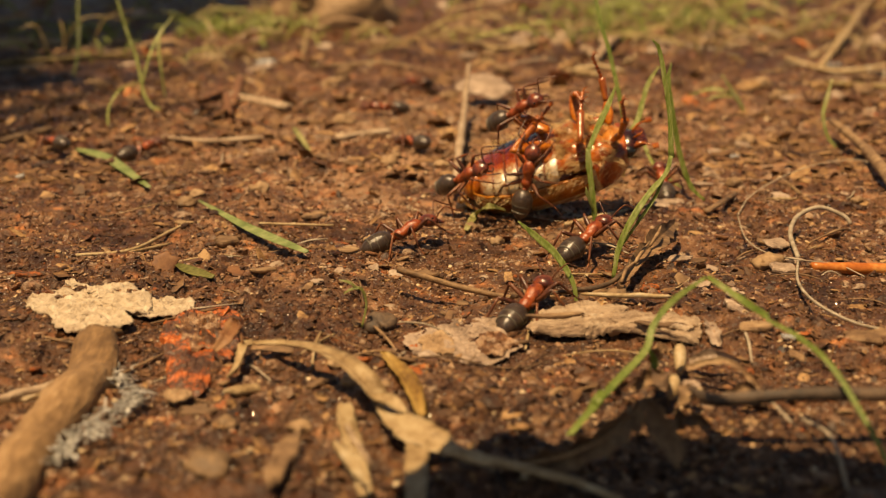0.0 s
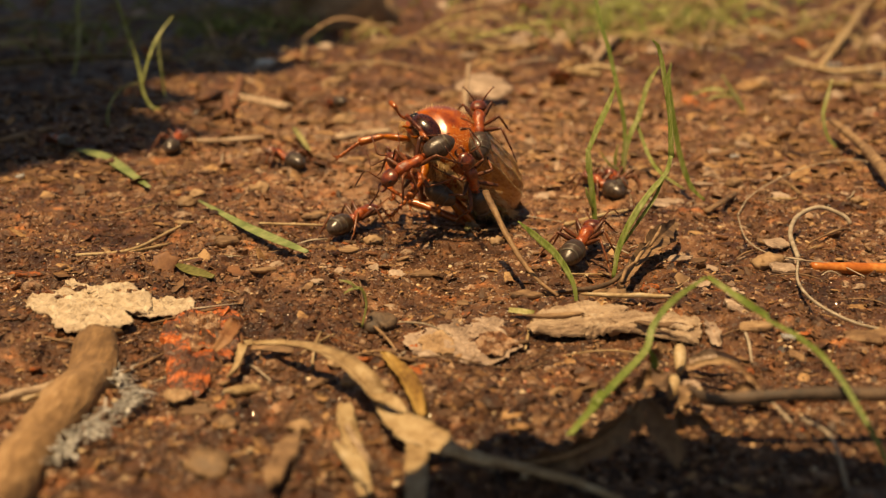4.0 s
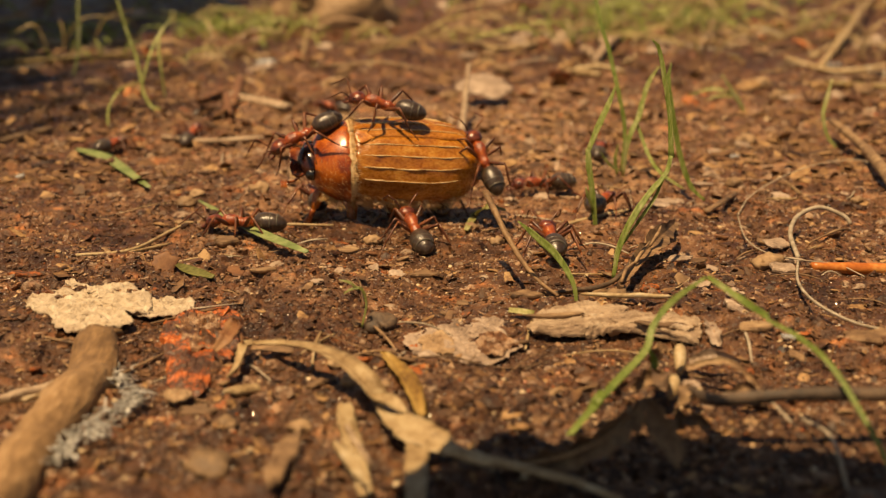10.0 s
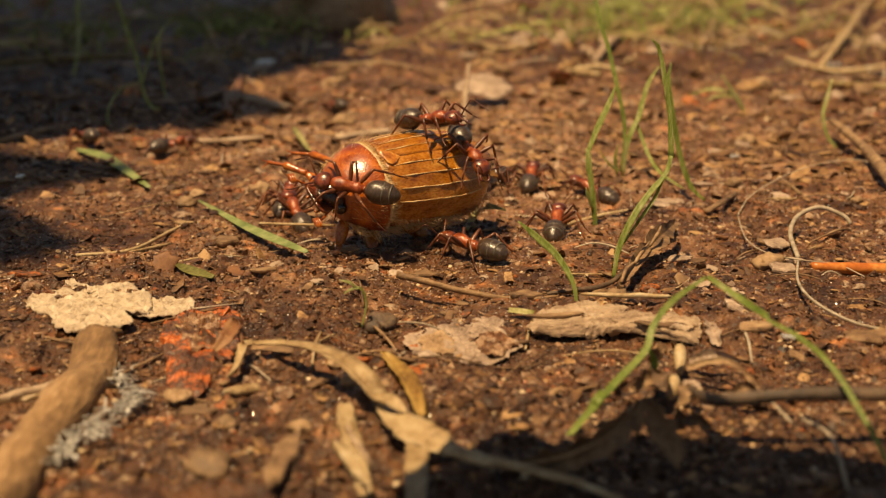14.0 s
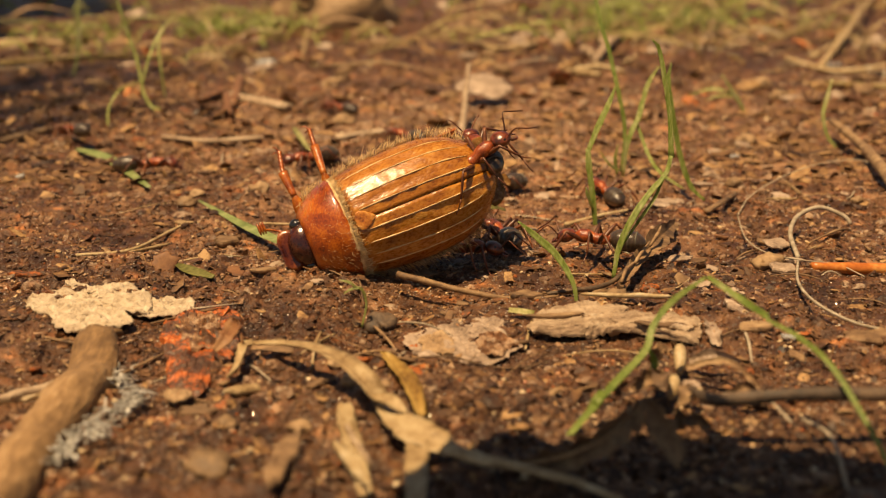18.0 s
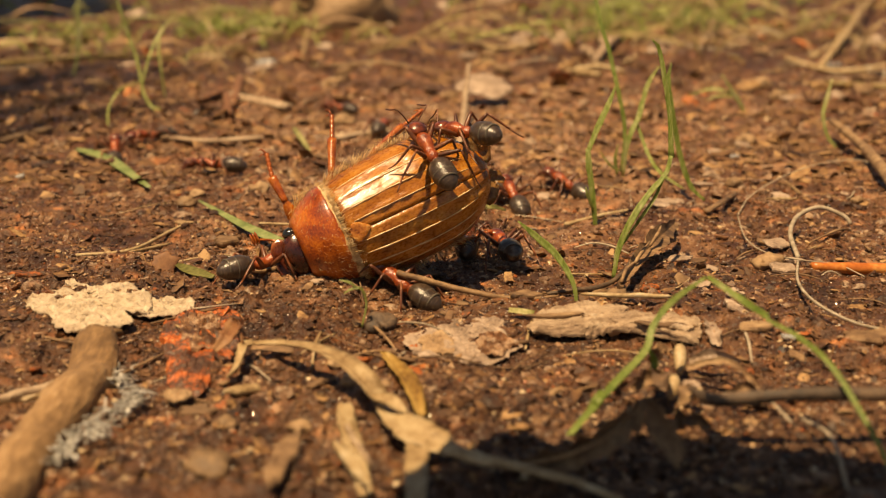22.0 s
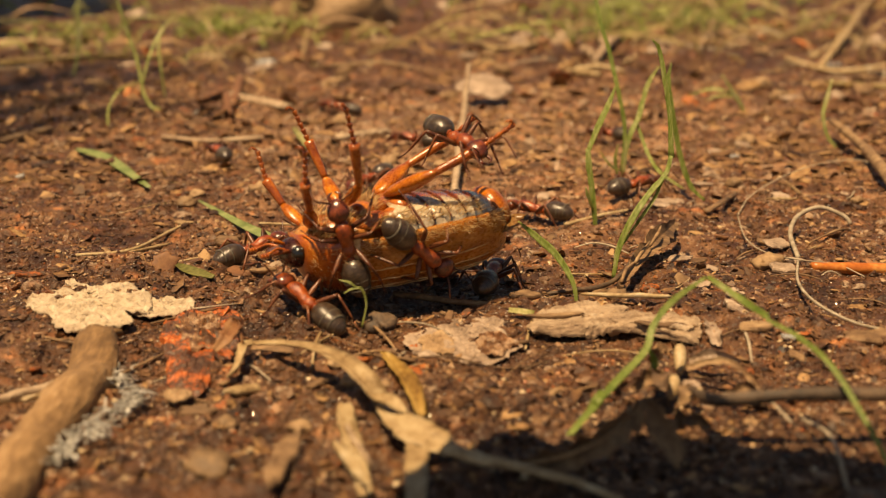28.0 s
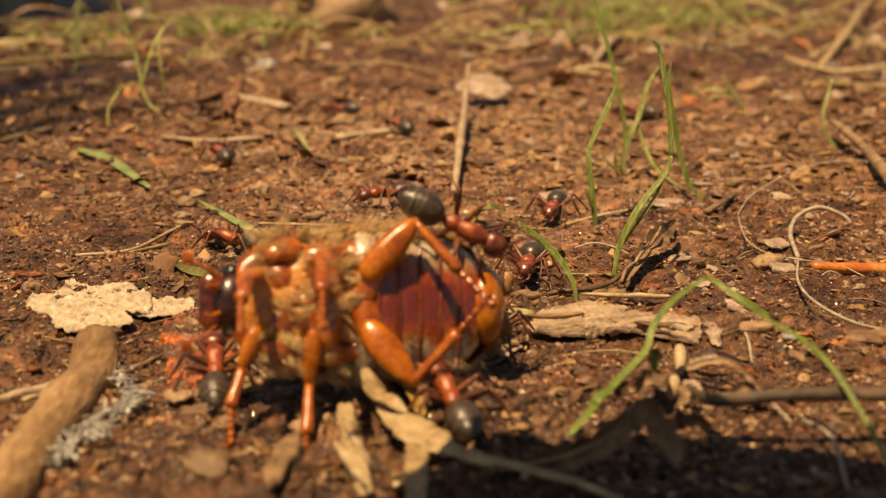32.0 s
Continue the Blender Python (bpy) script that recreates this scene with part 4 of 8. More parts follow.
grass("grass_plant", [([(39.52, 159.00, 0.08), (38.77, 159.00, 1.42), (37.96, 159.00, 2.53), (36.34, 159.00, 4.96)], [0.7, 1.2, 1.4, 1.1, 0.3], (0, -1, 0.5)),
      ([(38.12, 159.00, 2.31), (35.50, 160.00, 2.92), (32.40, 161.00, 1.97)], [0.8, 1.0, 0.2], (0, -0.6, 1)),
      ([(38.14, 159.00, 2.01), (35.84, 158.00, 2.30), (34.25, 158.00, 1.71)], [0.5, 0.7, 0.2], (0, -0.6, 1))], "small pale green sprout on soil", SEEDLING)
grass("grass_plant", [([(43.01, 131.50, 0.18), (42.07, 132.00, 1.47), (41.62, 132.50, 3.57), (41.96, 133.00, 5.05), (42.60, 133.50, 7.46)], [0.6, 0.8, 0.8, 0.9, 0.95, 0.3], (0, -1, 0.3))], "short curved pale green sprout", SEEDLING)
grass("grass_plant", [([(-35.66, 153.00, 1.26), (-37.01, 154.00, 1.54), (-38.09, 155.00, 3.06), (-39.19, 157.00, 6.93), (-40.76, 159.00, 10.48), (-42.25, 161.00, 14.37), (-43.31, 163.00, 17.16)], [0.6, 0.9, 1.0, 1.0, 1.0, 1.0, 0.9, 0.4], (0, -1, 0.1)),
      ([(-36.53, 160.00, 1.73), (-36.85, 160.00, 5.14), (-37.24, 161.00, 8.56), (-36.97, 162.00, 10.67)], [0.6, 0.8, 0.9, 0.2], (0, -1, 0.1)),
      ([(-38.24, 155.00, 4.14), (-37.57, 156.00, 7.03), (-36.71, 158.00, 9.71), (-34.96, 160.00, 12.42)], [0.5, 0.8, 0.9, 0.2], (0, -1, 0.1)),
      ([(-39.66, 143.00, 0.84), (-40.20, 146.00, 2.55), (-39.61, 150.00, 4.28), (-38.39, 154.00, 4.62)], [0.5, 0.6, 0.7, 0.6], (0, -1, 0.5))], "green grass seedling with white stem base", SEEDLING)
grass("grass_plant", [([(-56.22, 186.00, 1.54), (-55.78, 188.00, 5.78), (-56.03, 190.00, 10.16), (-56.37, 192.00, 14.31)], [0.8, 1.3, 1.3, 1.0], (0, -1, 0.1))], "broad green grass blade on soil", SEEDLING)

# green cut blades and straws lying on the soil
thing("fallen_blade", ribbon(bmesh.new(), lying([(-21.26, 103.41), (-15.14, 93.01), (-9.67, 83.51)], 0.7), [0.2, 0.45, 0.7, 0.85, 0.75, 0.4], (0, -0.7, 1), 0.1, 0.2), CUTGRASS, "pale green cut grass blade lying flat", "grass blade", "fallen blades")
thing("fallen_blade", ribbon(bmesh.new(), lying([(-39.60, 129.72), (-34.68, 123.87), (-26.95, 109.47)], 0.5), [0.4, 0.9, 1.2, 0.9, 0.4], (0, -0.6, 1), 0.1, 0.2), CUTGRASS, "pale green grass blade on the ground", "grass blade", "fallen blades")
thing("fallen_blade", ribbon(bmesh.new(), lying([(-18.73, 82.19), (-17.34, 80.78), (-15.56, 79.14)], 0.4), [0.3, 0.8, 0.8, 0.4], (0, -0.5, 1), 0.1, 0.2), PALEGRASS, "yellowish green leaf scrap", "leaf scrap", "fallen blades")
thing("fallen_blade", ribbon(bmesh.new(), lying([(4.13, 73.04), (5.70, 72.58)], 0.4), [0.4, 0.5, 0.4], (0, -0.5, 1), 0.1, 0.2), PALEGRASS, "tiny yellow green leaf scrap", "leaf scrap", "fallen blades")
thing("fallen_blade", ribbon(bmesh.new(), lying([(1.83, 93.01), (2.65, 99.36), (3.58, 96.42, 1.50), (5.17, 97.77, 1.00)], 0.3), [0.4, 0.7, 0.6, 0.2], (0, -0.8, 0.7), 0.1, 0.3), PALEGRASS, "bent yellow green grass scrap", "grass blade", "fallen blades")
thing("fallen_blade", ribbon(bmesh.new(), lying([(-17.41, 140.74), (-14.12, 127.06)], 0.5), [0.5, 0.7, 0.4], (0, -0.5, 1), 0.1, 0.2), PALEGRASS, "short yellow straw", "straw", "fallen blades")
def straws(rows):
    for pts, r, lab in rows:
        stick("straw", pts, r * (0.6 if r > 0.4 else 0.9), STRAW, lab, "straw", "straws", wob=0.2, sides=7)


straws((
    ([(-21.71, 95.80), (-16.30, 96.38), (-8.83, 95.23)], 0.13, "yellow straw on soil"),
    ([(-26.94, 86.25), (-23.40, 87.85), (-21.80, 94.10), (-20.75, 95.61)], 0.16, "tan split straw"),
    ([(-23.24, 87.21), (-21.17, 91.23)], 0.14, "tan split straw"),
    ([(17.52, 103.41), (13.08, 99.36), (10.04, 97.35)], 0.2, "pale straw"),
    ([(8.57, 82.19), (12.03, 82.77)], 0.09, "thin yellow straw on soil"),
    ([(55.83, 189.37), (61.96, 186.59), (65.85, 178.10)], 0.5, "long tan straw")))
straws((
    ([(64.29, 230.17), (70.77, 220.32), (80.27, 218.45)], 0.7, "long tan straw"),
    ([(-77.14, 213.02), (-66.96, 218.45), (-51.35, 230.17), (-41.10, 232.24)], 0.8, "long yellow straw on soil"),
    ([(8.93, 225.14), (18.30, 255.16), (29.61, 299.19)], 0.8, "long tan straw"),
    ([(71.14, 235.42), (94.43, 287.64), (142.78, 411.86)], 0.9, "long tan straw"),
    ([(91.27, 313.55), (87.35, 265.61), (90.34, 246.66)], 0.8, "tan straw"),
    ([(20.43, 204.52), (24.95, 195.16)], 1.0, "tan stalk piece"),
    ([(24.97, 202.90), (42.33, 287.64)], 0.9, "tan stalk piece")))
straws((
    ([(-90.83, 245.48), (-82.96, 252.67), (-83.98, 279.91)], 1.2, "tan straw on soil"),
    ([(-26.42, 230.17), (-32.40, 295.80)], 0.8, "pale straw"),
    ([(-12.59, 211.27), (-16.27, 295.80)], 0.7, "pale straw"),
    ([(0.77, 279.91), (4.23, 356.16)], 1.0, "tan straw"),
    ([(48.31, 265.61), (30.85, 211.27)], 0.7, "brown stalk"),
    ([(23.03, 84.40), (28.52, 89.17)], 0.1, "dark fibre")))
for pts, r, lab in (([(-32.07, 138.40), (-26.45, 136.13), (-20.49, 136.87)], 0.5, "pale flat wood stick"), ([(-11.57, 133.92), (-9.35, 138.40), (-6.17, 139.95)], 0.6, "pale flat wood stick"),
                    ([(-29.29, 169.18), (-20.64, 161.60)], 0.9, "tan wood splinter"), ([(-32.52, 162.65), (-31.44, 173.83)], 0.7, "orange wood splinter"),
                    ([(-26.96, 151.85), (-30.49, 172.06)], 0.6, "orange wood splinter"), ([(-27.51, 158.55), (-31.43, 189.37)], 0.7, "orange wood splinter"),
                    ([(-50.36, 136.87), (-46.79, 143.99)], 0.6, "brown twig"), ([(-13.17, 124.81), (-8.17, 120.24)], 0.4, "brown twig"), ([(15.85, 121.72), (11.61, 140.74)], 0.25, "thin brown twig"),
                    ([(22.09, 99.36), (26.52, 108.26)], 0.3, "brown twig")):
    stick("twig", pts, r, WOOD if "pale" in lab or "tan" in lab else (RUST if "orange" in lab else BARK), lab, "twig", "wood splinters", wob=0.4, flat=0.6)
thing("leaning_stalk", tube(bmesh.new(), [(1.06, 107.00, 0.60), (1.75, 124.00, 1.93), (2.58, 146.00, 2.55), (3.36, 158.00, 6.46)], [0.34, 0.42, 0.36, 0.24], 10, 8, 0.5), WOOD, "pale dry stalk leaning low over the soil", "stalk")
stick("side_twig", [(44.81, 139.83, 2.00), (43.50, 125.86, 1.60), (40.28, 108.49, 1.00), (37.85, 94.74, 0.40)], [0.35, 0.5, 0.6, 0.6], BARK, "brown dry twig resting on soil", "twig")
stick("pine_needle", [(25.84, 82.05), (28.56, 82.63), (34.25, 82.92)], [0.32, 0.45, 0.42], NEEDLE, "glossy orange brown needle stem", "needle", wob=0.1)
ob = thing("forked_twig", ribbon(bmesh.new(), [(11.82, 78.27, 0.30), (13.34, 81.90, 0.70), (15.06, 85.72, 1.00), (16.61, 88.52, 1.40), (17.97, 91.35, 1.50)], [0.4, 0.7, 1.2, 1.5, 1.1, 0.5], (0.3, -0.7, 1), 0.25, 0.6, ragged=0.9, twist=0.5), BARK, "greyish shaggy forked bark strip", "twig", smooth=False)
part("prong", ribbon(bmesh.new(), [(14.55, 84.99, 0.60), (15.82, 87.18, 0.70), (17.25, 89.98, 0.50), (18.20, 91.96, 0.90)], [0.3, 0.8, 0.9, 0.3], (0.2, -0.7, 1), 0.2, 0.5, ragged=0.9), BARK, ob, smooth=False)
for a, b, c in (((13.39, 81.77, 0.90), (13.97, 82.58, 1.50), (14.93, 85.04, 1.60)), ((14.98, 85.28, 1.20), (15.68, 86.19, 1.90), (16.12, 87.39, 2.20)), ((11.98, 78.39, 0.50), (12.51, 80.04, 0.90), (13.56, 82.36, 0.90))):
    part("fibre", tube(bmesh.new(), [a, b, c], [0.12, 0.14, 0.05], 6, 4, 0.6), BARK, ob)
stick("thin_twig", [(6.87, 76.92), (8.44, 77.03, 0.20), (10.45, 78.20, 0.40), (12.30, 81.16, 0.50), (14.37, 85.94, 0.60), (16.19, 89.90, 0.70)], [0.12, 0.15, 0.16, 0.17, 0.15, 0.08], DARKTWIG, "thin dark curved twig beside grass", "twig", wob=0.4)
stick("curved_root", [(12.44, 80.09), (10.40, 77.69), (8.59, 78.47), (6.61, 77.43)], [0.18, 0.16, 0.1], TWIG, "thin curved brown root", "root")
for pts, r in (([(25.38, 102.10), (27.52, 106.21, 0.60), (32.05, 111.85, 1.00), (36.76, 115.25, 1.20), (41.29, 117.31, 0.80), (43.24, 113.29)], 0.11), ([(25.38, 102.10), (23.50, 91.57, 0.50), (23.81, 86.74, 0.30), (25.50, 83.21, 0.50), (29.33, 85.01), (32.17, 83.80)], 0.12),
               ([(25.68, 84.90, 0.20), (26.33, 89.50, 0.80), (27.96, 93.31, 1.30), (30.07, 94.78, 1.60), (31.83, 94.18, 1.00), (32.34, 93.80, 0.40)], 0.36), ([(25.68, 84.90, 0.20), (23.45, 77.07, 0.50), (22.92, 71.24, 0.80), (24.50, 69.10, 0.60), (26.99, 69.30)], 0.2),
               ([(28.11, 82.62, 0.50), (29.14, 80.78)], 0.1), ([(14.14, 57.54, 1.00), (15.99, 57.03, 1.20), (16.73, 54.38, 0.50)], 0.14), ([(17.44, 54.97, 0.40), (17.59, 51.08, 0.80), (17.31, 47.61)], 0.2)):
    stick("rootlet", pts, r * 0.5, ROOT, "pale thin curling rootlet", "root", "rootlets", wob=0.1, sides=7)
grass("sprout", [([(-4.95, 70.36, -0.00), (-4.65, 70.36, 1.44), (-4.91, 70.36, 2.44), (-5.52, 70.36, 2.44), (-6.01, 70.36, 2.16)], [0.25, 0.3, 0.35, 0.3, 0.1], (0, -1, 0.2)),
      ([(-5.08, 70.36, 2.44), (-5.65, 70.36, 2.87), (-6.26, 70.36, 3.01)], [0.25, 0.35, 0.1], (0, -1, 0.6))], "tiny hooked yellow green seedling", SEEDLING, "seedling")

# pebbles, chips and clods that stand out
def pebble(x, y, r, material, seed, label, name="pebble", flat=0.7):
    def rough(q):
        return q * (1 + 0.5 * noise.noise(q.normalized() * 1.5 + Vector((seed, 0, 0))) + 0.25 * noise.noise(q.normalized() * 3.5 + Vector((0, seed, 0))) + 0.1 * noise.noise(q.normalized() * 8 + Vector((0, seed, 0))))
    return thing(name, blob(bmesh.new(), (x, y, gz(x, y) + r * flat * 0.45), (r * 1.15, r, r * flat), 16, 10, None, rough), material, label, "stone" if name == "pebble" else "soil clod", name + "s")


for i, (x, y, r, m) in enumerate([(11.36, 75.18, 0.75, STONE), (-5.42, 91.23, 0.6, STONE), (4.17, 90.53, 0.5, STONE), (35.68, 141.54, 1.0, STONE), (49.33, 187.97, 1.3, STONE), (47.69, 172.06, 1.2, STONE),
                                  (13.92, 78.47, 0.5, REDBARK), (-22.52, 104.30, 0.8, STONE), (-22.07, 107.06, 0.6, STONE), (23.43, 84.40, 0.9, STONE), (16.82, 63.04, 0.3, REDBARK), (-4.94, 124.81, 0.5, STONE),
                                  (2.33, 95.42, 0.5, STONE), (-16.48, 107.06, 0.9, STONE), (-3.77, 70.90, 0.85, DARKTWIG), (-5.88, 63.04, 0.4, STONE), (-4.73, 60.08, 0.5, STONE), (-3.04, 58.89, 0.4, STONE), (10.42, 79.41, 0.4, STONE),
                                  (-10.37, 49.54, 0.9, STONE), (-10.65, 55.56, 0.5, STONE), (-7.05, 55.56, 0.5, STONE), (-12.49, 153.71, 1.2, STONE), (-5.46, 123.25, 0.8, STONE), (27.38, 111.99, 0.7, STONE), (36.05, 103.63, 0.5, STONE), (-0.23, 120.24, 0.7, STONE)]):
    pebble(x, y, r, m, i * 1.7, "small rounded tan stone" if m is STONE else ("small reddish clod" if m is REDBARK else "small dark clod"), "pebble" if m is STONE else "clod")
pebble(-26.35, 304.42, 12.0, STONE, 5.5, "grey brown rounded stone among sparse grass", flat=0.85)
chip_no = itertools.count()


def chips(rows):
    for x, y, a, b, th, turn, m, lab in rows:
        i = next(chip_no)
        thing("chip", slab(x, y, a, b, th, turn, 30 + i * 1.3, rag=0.45, n=20, lift=th * 0.55, tilt=random.uniform(-8, 8), roll=random.uniform(-6, 10)), m, lab, "chip", "chips")


chips((
    (-1.36, 82.63, 1.3, 0.5, 0.35, 30, BARK, "brown bark chip"),
    (-12.26, 80.78, 0.9, 0.5, 0.3, 10, BARK, "brown bark chip"),
    (-19.75, 83.21, 0.75, 0.55, 0.3, 50, RUST, "reddish orange leaf fleck"),
    (-29.57, 82.92, 1.2, 0.7, 0.3, 10, REDBARK, "reddish clay fleck"),
    (-36.06, 138.78, 2.0, 0.9, 0.3, 5, REDBARK, "reddish bark fleck"),
    (25.33, 91.75, 0.9, 0.5, 0.3, -40, BARK, "tan bark chip"),
    (23.85, 82.19, 1.2, 0.55, 0.4, -60, GREYLEAF, "pale wood chip"),
    (30.82, 107.06, 1.1, 0.3, 0.2, 5, STRAW, "pale wood chip"),
    (17.99, 71.46, 1.1, 0.4, 0.3, -65, GREYLEAF, "grey wood chip"),
    (5.40, 76.16, 1.2, 0.4, 0.4, 15, BARK, "tan bark chip")))
chips((
    (-6.90, 87.53, 0.9, 0.5, 0.2, 20, BARK, "brown bark chip"),
    (19.93, 105.90, 1.6, 0.6, 0.4, 8, GREYLEAF, "pale wood chip"),
    (18.59, 68.26, 1.0, 0.7, 0.4, 30, BARK, "dark bark chip"),
    (25.62, 68.26, 1.8, 1.0, 0.4, 5, DEAD, "grey dead leaf piece"),
    (20.29, 67.76, 0.5, 0.25, 0.2, 0, GRIT, "shiny pale fleck"),
    (-21.15, 59.29, 2.0, 0.35, 0.3, 35, STRAW, "tan wood splinter"),
    (-12.46, 57.74, 0.9, 0.5, 0.4, 0, BARK, "brown bark chip"),
    (-10.54, 60.08, 0.8, 0.4, 0.3, 20, STRAW, "pale wood chip"),
    (13.13, 60.08, 0.7, 0.5, 0.5, 60, GREYLEAF, "pale husk"),
    (-17.41, 156.09, 1.4, 0.8, 0.4, 10, BARK, "brown bark chip"),
    (-52.27, 169.18, 2.2, 1.0, 0.5, 0, BARK, "brown bark chip")))
chips((
    (24.20, 111.99, 1.0, 0.5, 0.3, 0, GREYLEAF, "pale wood chip"),
    (48.50, 169.18, 1.5, 0.8, 0.4, 0, GREYLEAF, "pale wood chip"),
    (-31.93, 220.32, 1.6, 1.6, 0.8, 0, GRIT, "bright white fleck"),
    (-40.07, 113.29, 0.35, 0.35, 0.3, 0, GRIT, "glinting white grain"),
    (31.10, 128.04, 0.5, 0.5, 0.4, 0, GRIT, "glinting white grain"),
    (72.06, 225.14, 1.3, 1.0, 0.8, 0, GRIT, "glinting white grain"),
    (-16.74, 90.88, 1.0, 0.6, 0.5, 20, BARK, "dark brown clod"),
    (-10.62, 99.36, 0.9, 0.6, 0.4, 0, BARK, "brown clod"),
    (64.72, 195.16, 2.0, 0.8, 0.5, 0, GREYLEAF, "pale wood chip"),
    (42.21, 265.61, 4.0, 1.6, 0.8, 0, REDBARK, "reddish bark piece"),
    (81.70, 304.42, 5.0, 1.6, 0.8, 0, REDBARK, "reddish leaf piece")))


# pale scraps lying about
thing("leaf_flake", slab(6.02, 170.32, 3.6, 4.2, 0.35, 8, 91, rag=0.25, n=28, lift=2.6, roll=16, dome=0.5), GREYLEAF, "flat pale brown leaf propped over the soil", "leaf flake")
rng = random.Random(61)
for i, (x, y, a) in enumerate([(34.50, 138.78, 1.1), (29.95, 132.49, 0.8), (27.38, 111.99, 0.8), (30.63, 108.26, 0.9), (35.68, 105.90, 0.45), (36.51, 104.30, 0.4), (18.92, 102.97, 0.9), (17.81, 105.21, 0.6), (17.15, 85.63, 0.8), (25.09, 88.35, 1.1),
                               (25.06, 84.40, 0.8), (9.04, 108.26, 0.9), (6.13, 106.59, 0.7), (19.05, 82.92, 0.5), (17.13, 77.43, 0.6), (18.80, 74.93, 0.5), (-3.36, 82.92, 0.6), (-5.04, 84.40, 0.5), (-7.13, 80.09, 0.4), (-8.41, 77.43, 0.45), (-13.29, 77.43, 0.4)]):
    thing("chip", slab(x, y, a, a * rng.uniform(0.4, 0.8), a * 0.25, rng.uniform(-60, 60), 410 + i, rag=0.5, n=18, lift=a * 0.3, tilt=rng.uniform(-15, 15), roll=rng.uniform(5, 35)), GREYLEAF, "pale dry plant scrap lying on soil", "chip", "chips")
thing("leaf_flake", slab(-19.42, 82.05, 0.85, 0.75, 0.12, 15, 77, rag=0.4, n=24, lift=0.65, roll=58), RUST, "upright pinkish brown leaf flake on soil", "leaf flake")


# grass and dry stalks at the back
def tuft(x, y, n, high, w, spread, seed, material, label):
    rng = random.Random(seed)
    root = new("grass_tuft")
    z0 = gz(x, y)
    root.location = Vector((x, y, z0)) * MM
    for i in range((n * 2 + 2) // 3 if material is DRYGRASS else n):
        a, l = rng.uniform(0, 6.28), high * rng.uniform(0.5, 1.1)
        b = Vector((rng.gauss(0, spread), rng.gauss(0, spread * 0.5), -0.3))
        lean = Vector((math.cos(a), math.sin(a) * 0.6, 0)) * l * rng.uniform(0.4, 1.9)
        part("blade", ribbon(bmesh.new(), [b, b + lean * 0.35 + Vector((0, 0, l * 0.5)), b + lean + Vector((0, 0, l * rng.uniform(0.05, 0.7)))], [w * 0.3, w * 0.5, w * 0.36, 0.08], (rng.uniform(-0.6, 0.6), -1, 0.8), 0.12, 0.3, 5), material, root)
    return tagged(root, label, "grass", "grass tufts")


tuft_no = itertools.count()


def tufts_of(rows):
    for x, y, n, high, w, spread, m in rows:
        i = next(tuft_no)
        tuft(x, y, n, high, w, spread, 50 + i, m, "tuft of short green grass blades on soil" if m is MOSSGRASS else "tuft of dry brownish grass on bare soil")


tufts_of((
    (-45.46, 279.91, 16, 9, 1.3, 13, MOSSGRASS),
    (-40.25, 333.52, 14, 9, 1.4, 14, DRYGRASS),
    (46.90, 295.80, 26, 8, 1.2, 14, MOSSGRASS),
    (59.01, 309.84, 26, 8, 1.2, 13, MOSSGRASS),
    (82.79, 344.48, 6, 17, 1.5, 5, MOSSGRASS),
    (32.43, 313.55, 8, 16, 1.4, 8, MOSSGRASS),
    (5.04, 356.16, 5, 18, 1.5, 4, MOSSGRASS),
    (-22.54, 368.64, 7, 14, 1.5, 10, MOSSGRASS),
    (-63.29, 304.42, 9, 14, 1.4, 10, DRYGRASS),
    (-110.39, 333.52, 10, 12, 1.5, 16, MOSSGRASS),
    (48.39, 225.14, 5, 9, 1.0, 3, DRYGRASS),
    (20.96, 396.39, 12, 12, 1.8, 25, DRYGRASS)))
tufts_of((
    (116.04, 382.02, 12, 12, 1.8, 25, MOSSGRASS),
    (-105.52, 396.39, 12, 14, 1.8, 25, MOSSGRASS),
    (33.59, 246.66, 9, 5, 0.9, 6, MOSSGRASS),
    (-38.62, 230.17, 10, 5, 0.9, 9, DRYGRASS),
    (-59.38, 220.32, 9, 6, 0.9, 12, MOSSGRASS),
    (-12.42, 323.24, 10, 9, 1.3, 14, DRYGRASS),
    (76.54, 279.91, 12, 6, 1.0, 16, DRYGRASS),
    (47.13, 258.98, 14, 6, 1.0, 12, DRYGRASS),
    (25.78, 272.58, 12, 6, 1.1, 12, DRYGRASS),
    (-37.09, 265.61, 12, 6, 1.0, 14, MOSSGRASS),
    (-21.90, 258.98, 10, 4, 0.9, 12, DRYGRASS),
    (102.75, 313.55, 12, 8, 1.2, 16, DRYGRASS)))
tufts_of((
    (-50.07, 276.93, 14, 6, 1.2, 6, MOSSGRASS), (-47.46, 292.48, 16, 7, 1.2, 7, MOSSGRASS), (-44.15, 317.36, 16, 7, 1.3, 8, MOSSGRASS), (-41.02, 333.52, 12, 7, 1.3, 7, MOSSGRASS),
    (35.77, 299.19, 16, 7, 1.3, 8, MOSSGRASS), (46.44, 321.25, 20, 8, 1.3, 10, MOSSGRASS), (53.96, 313.55, 18, 7, 1.3, 9, MOSSGRASS), (71.58, 351.39, 16, 9, 1.3, 9, MOSSGRASS), (85.72, 371.24, 14, 9, 1.3, 9, MOSSGRASS),
    (-81.01, 265.61, 14, 9, 1.3, 16, MOSSGRASS),))


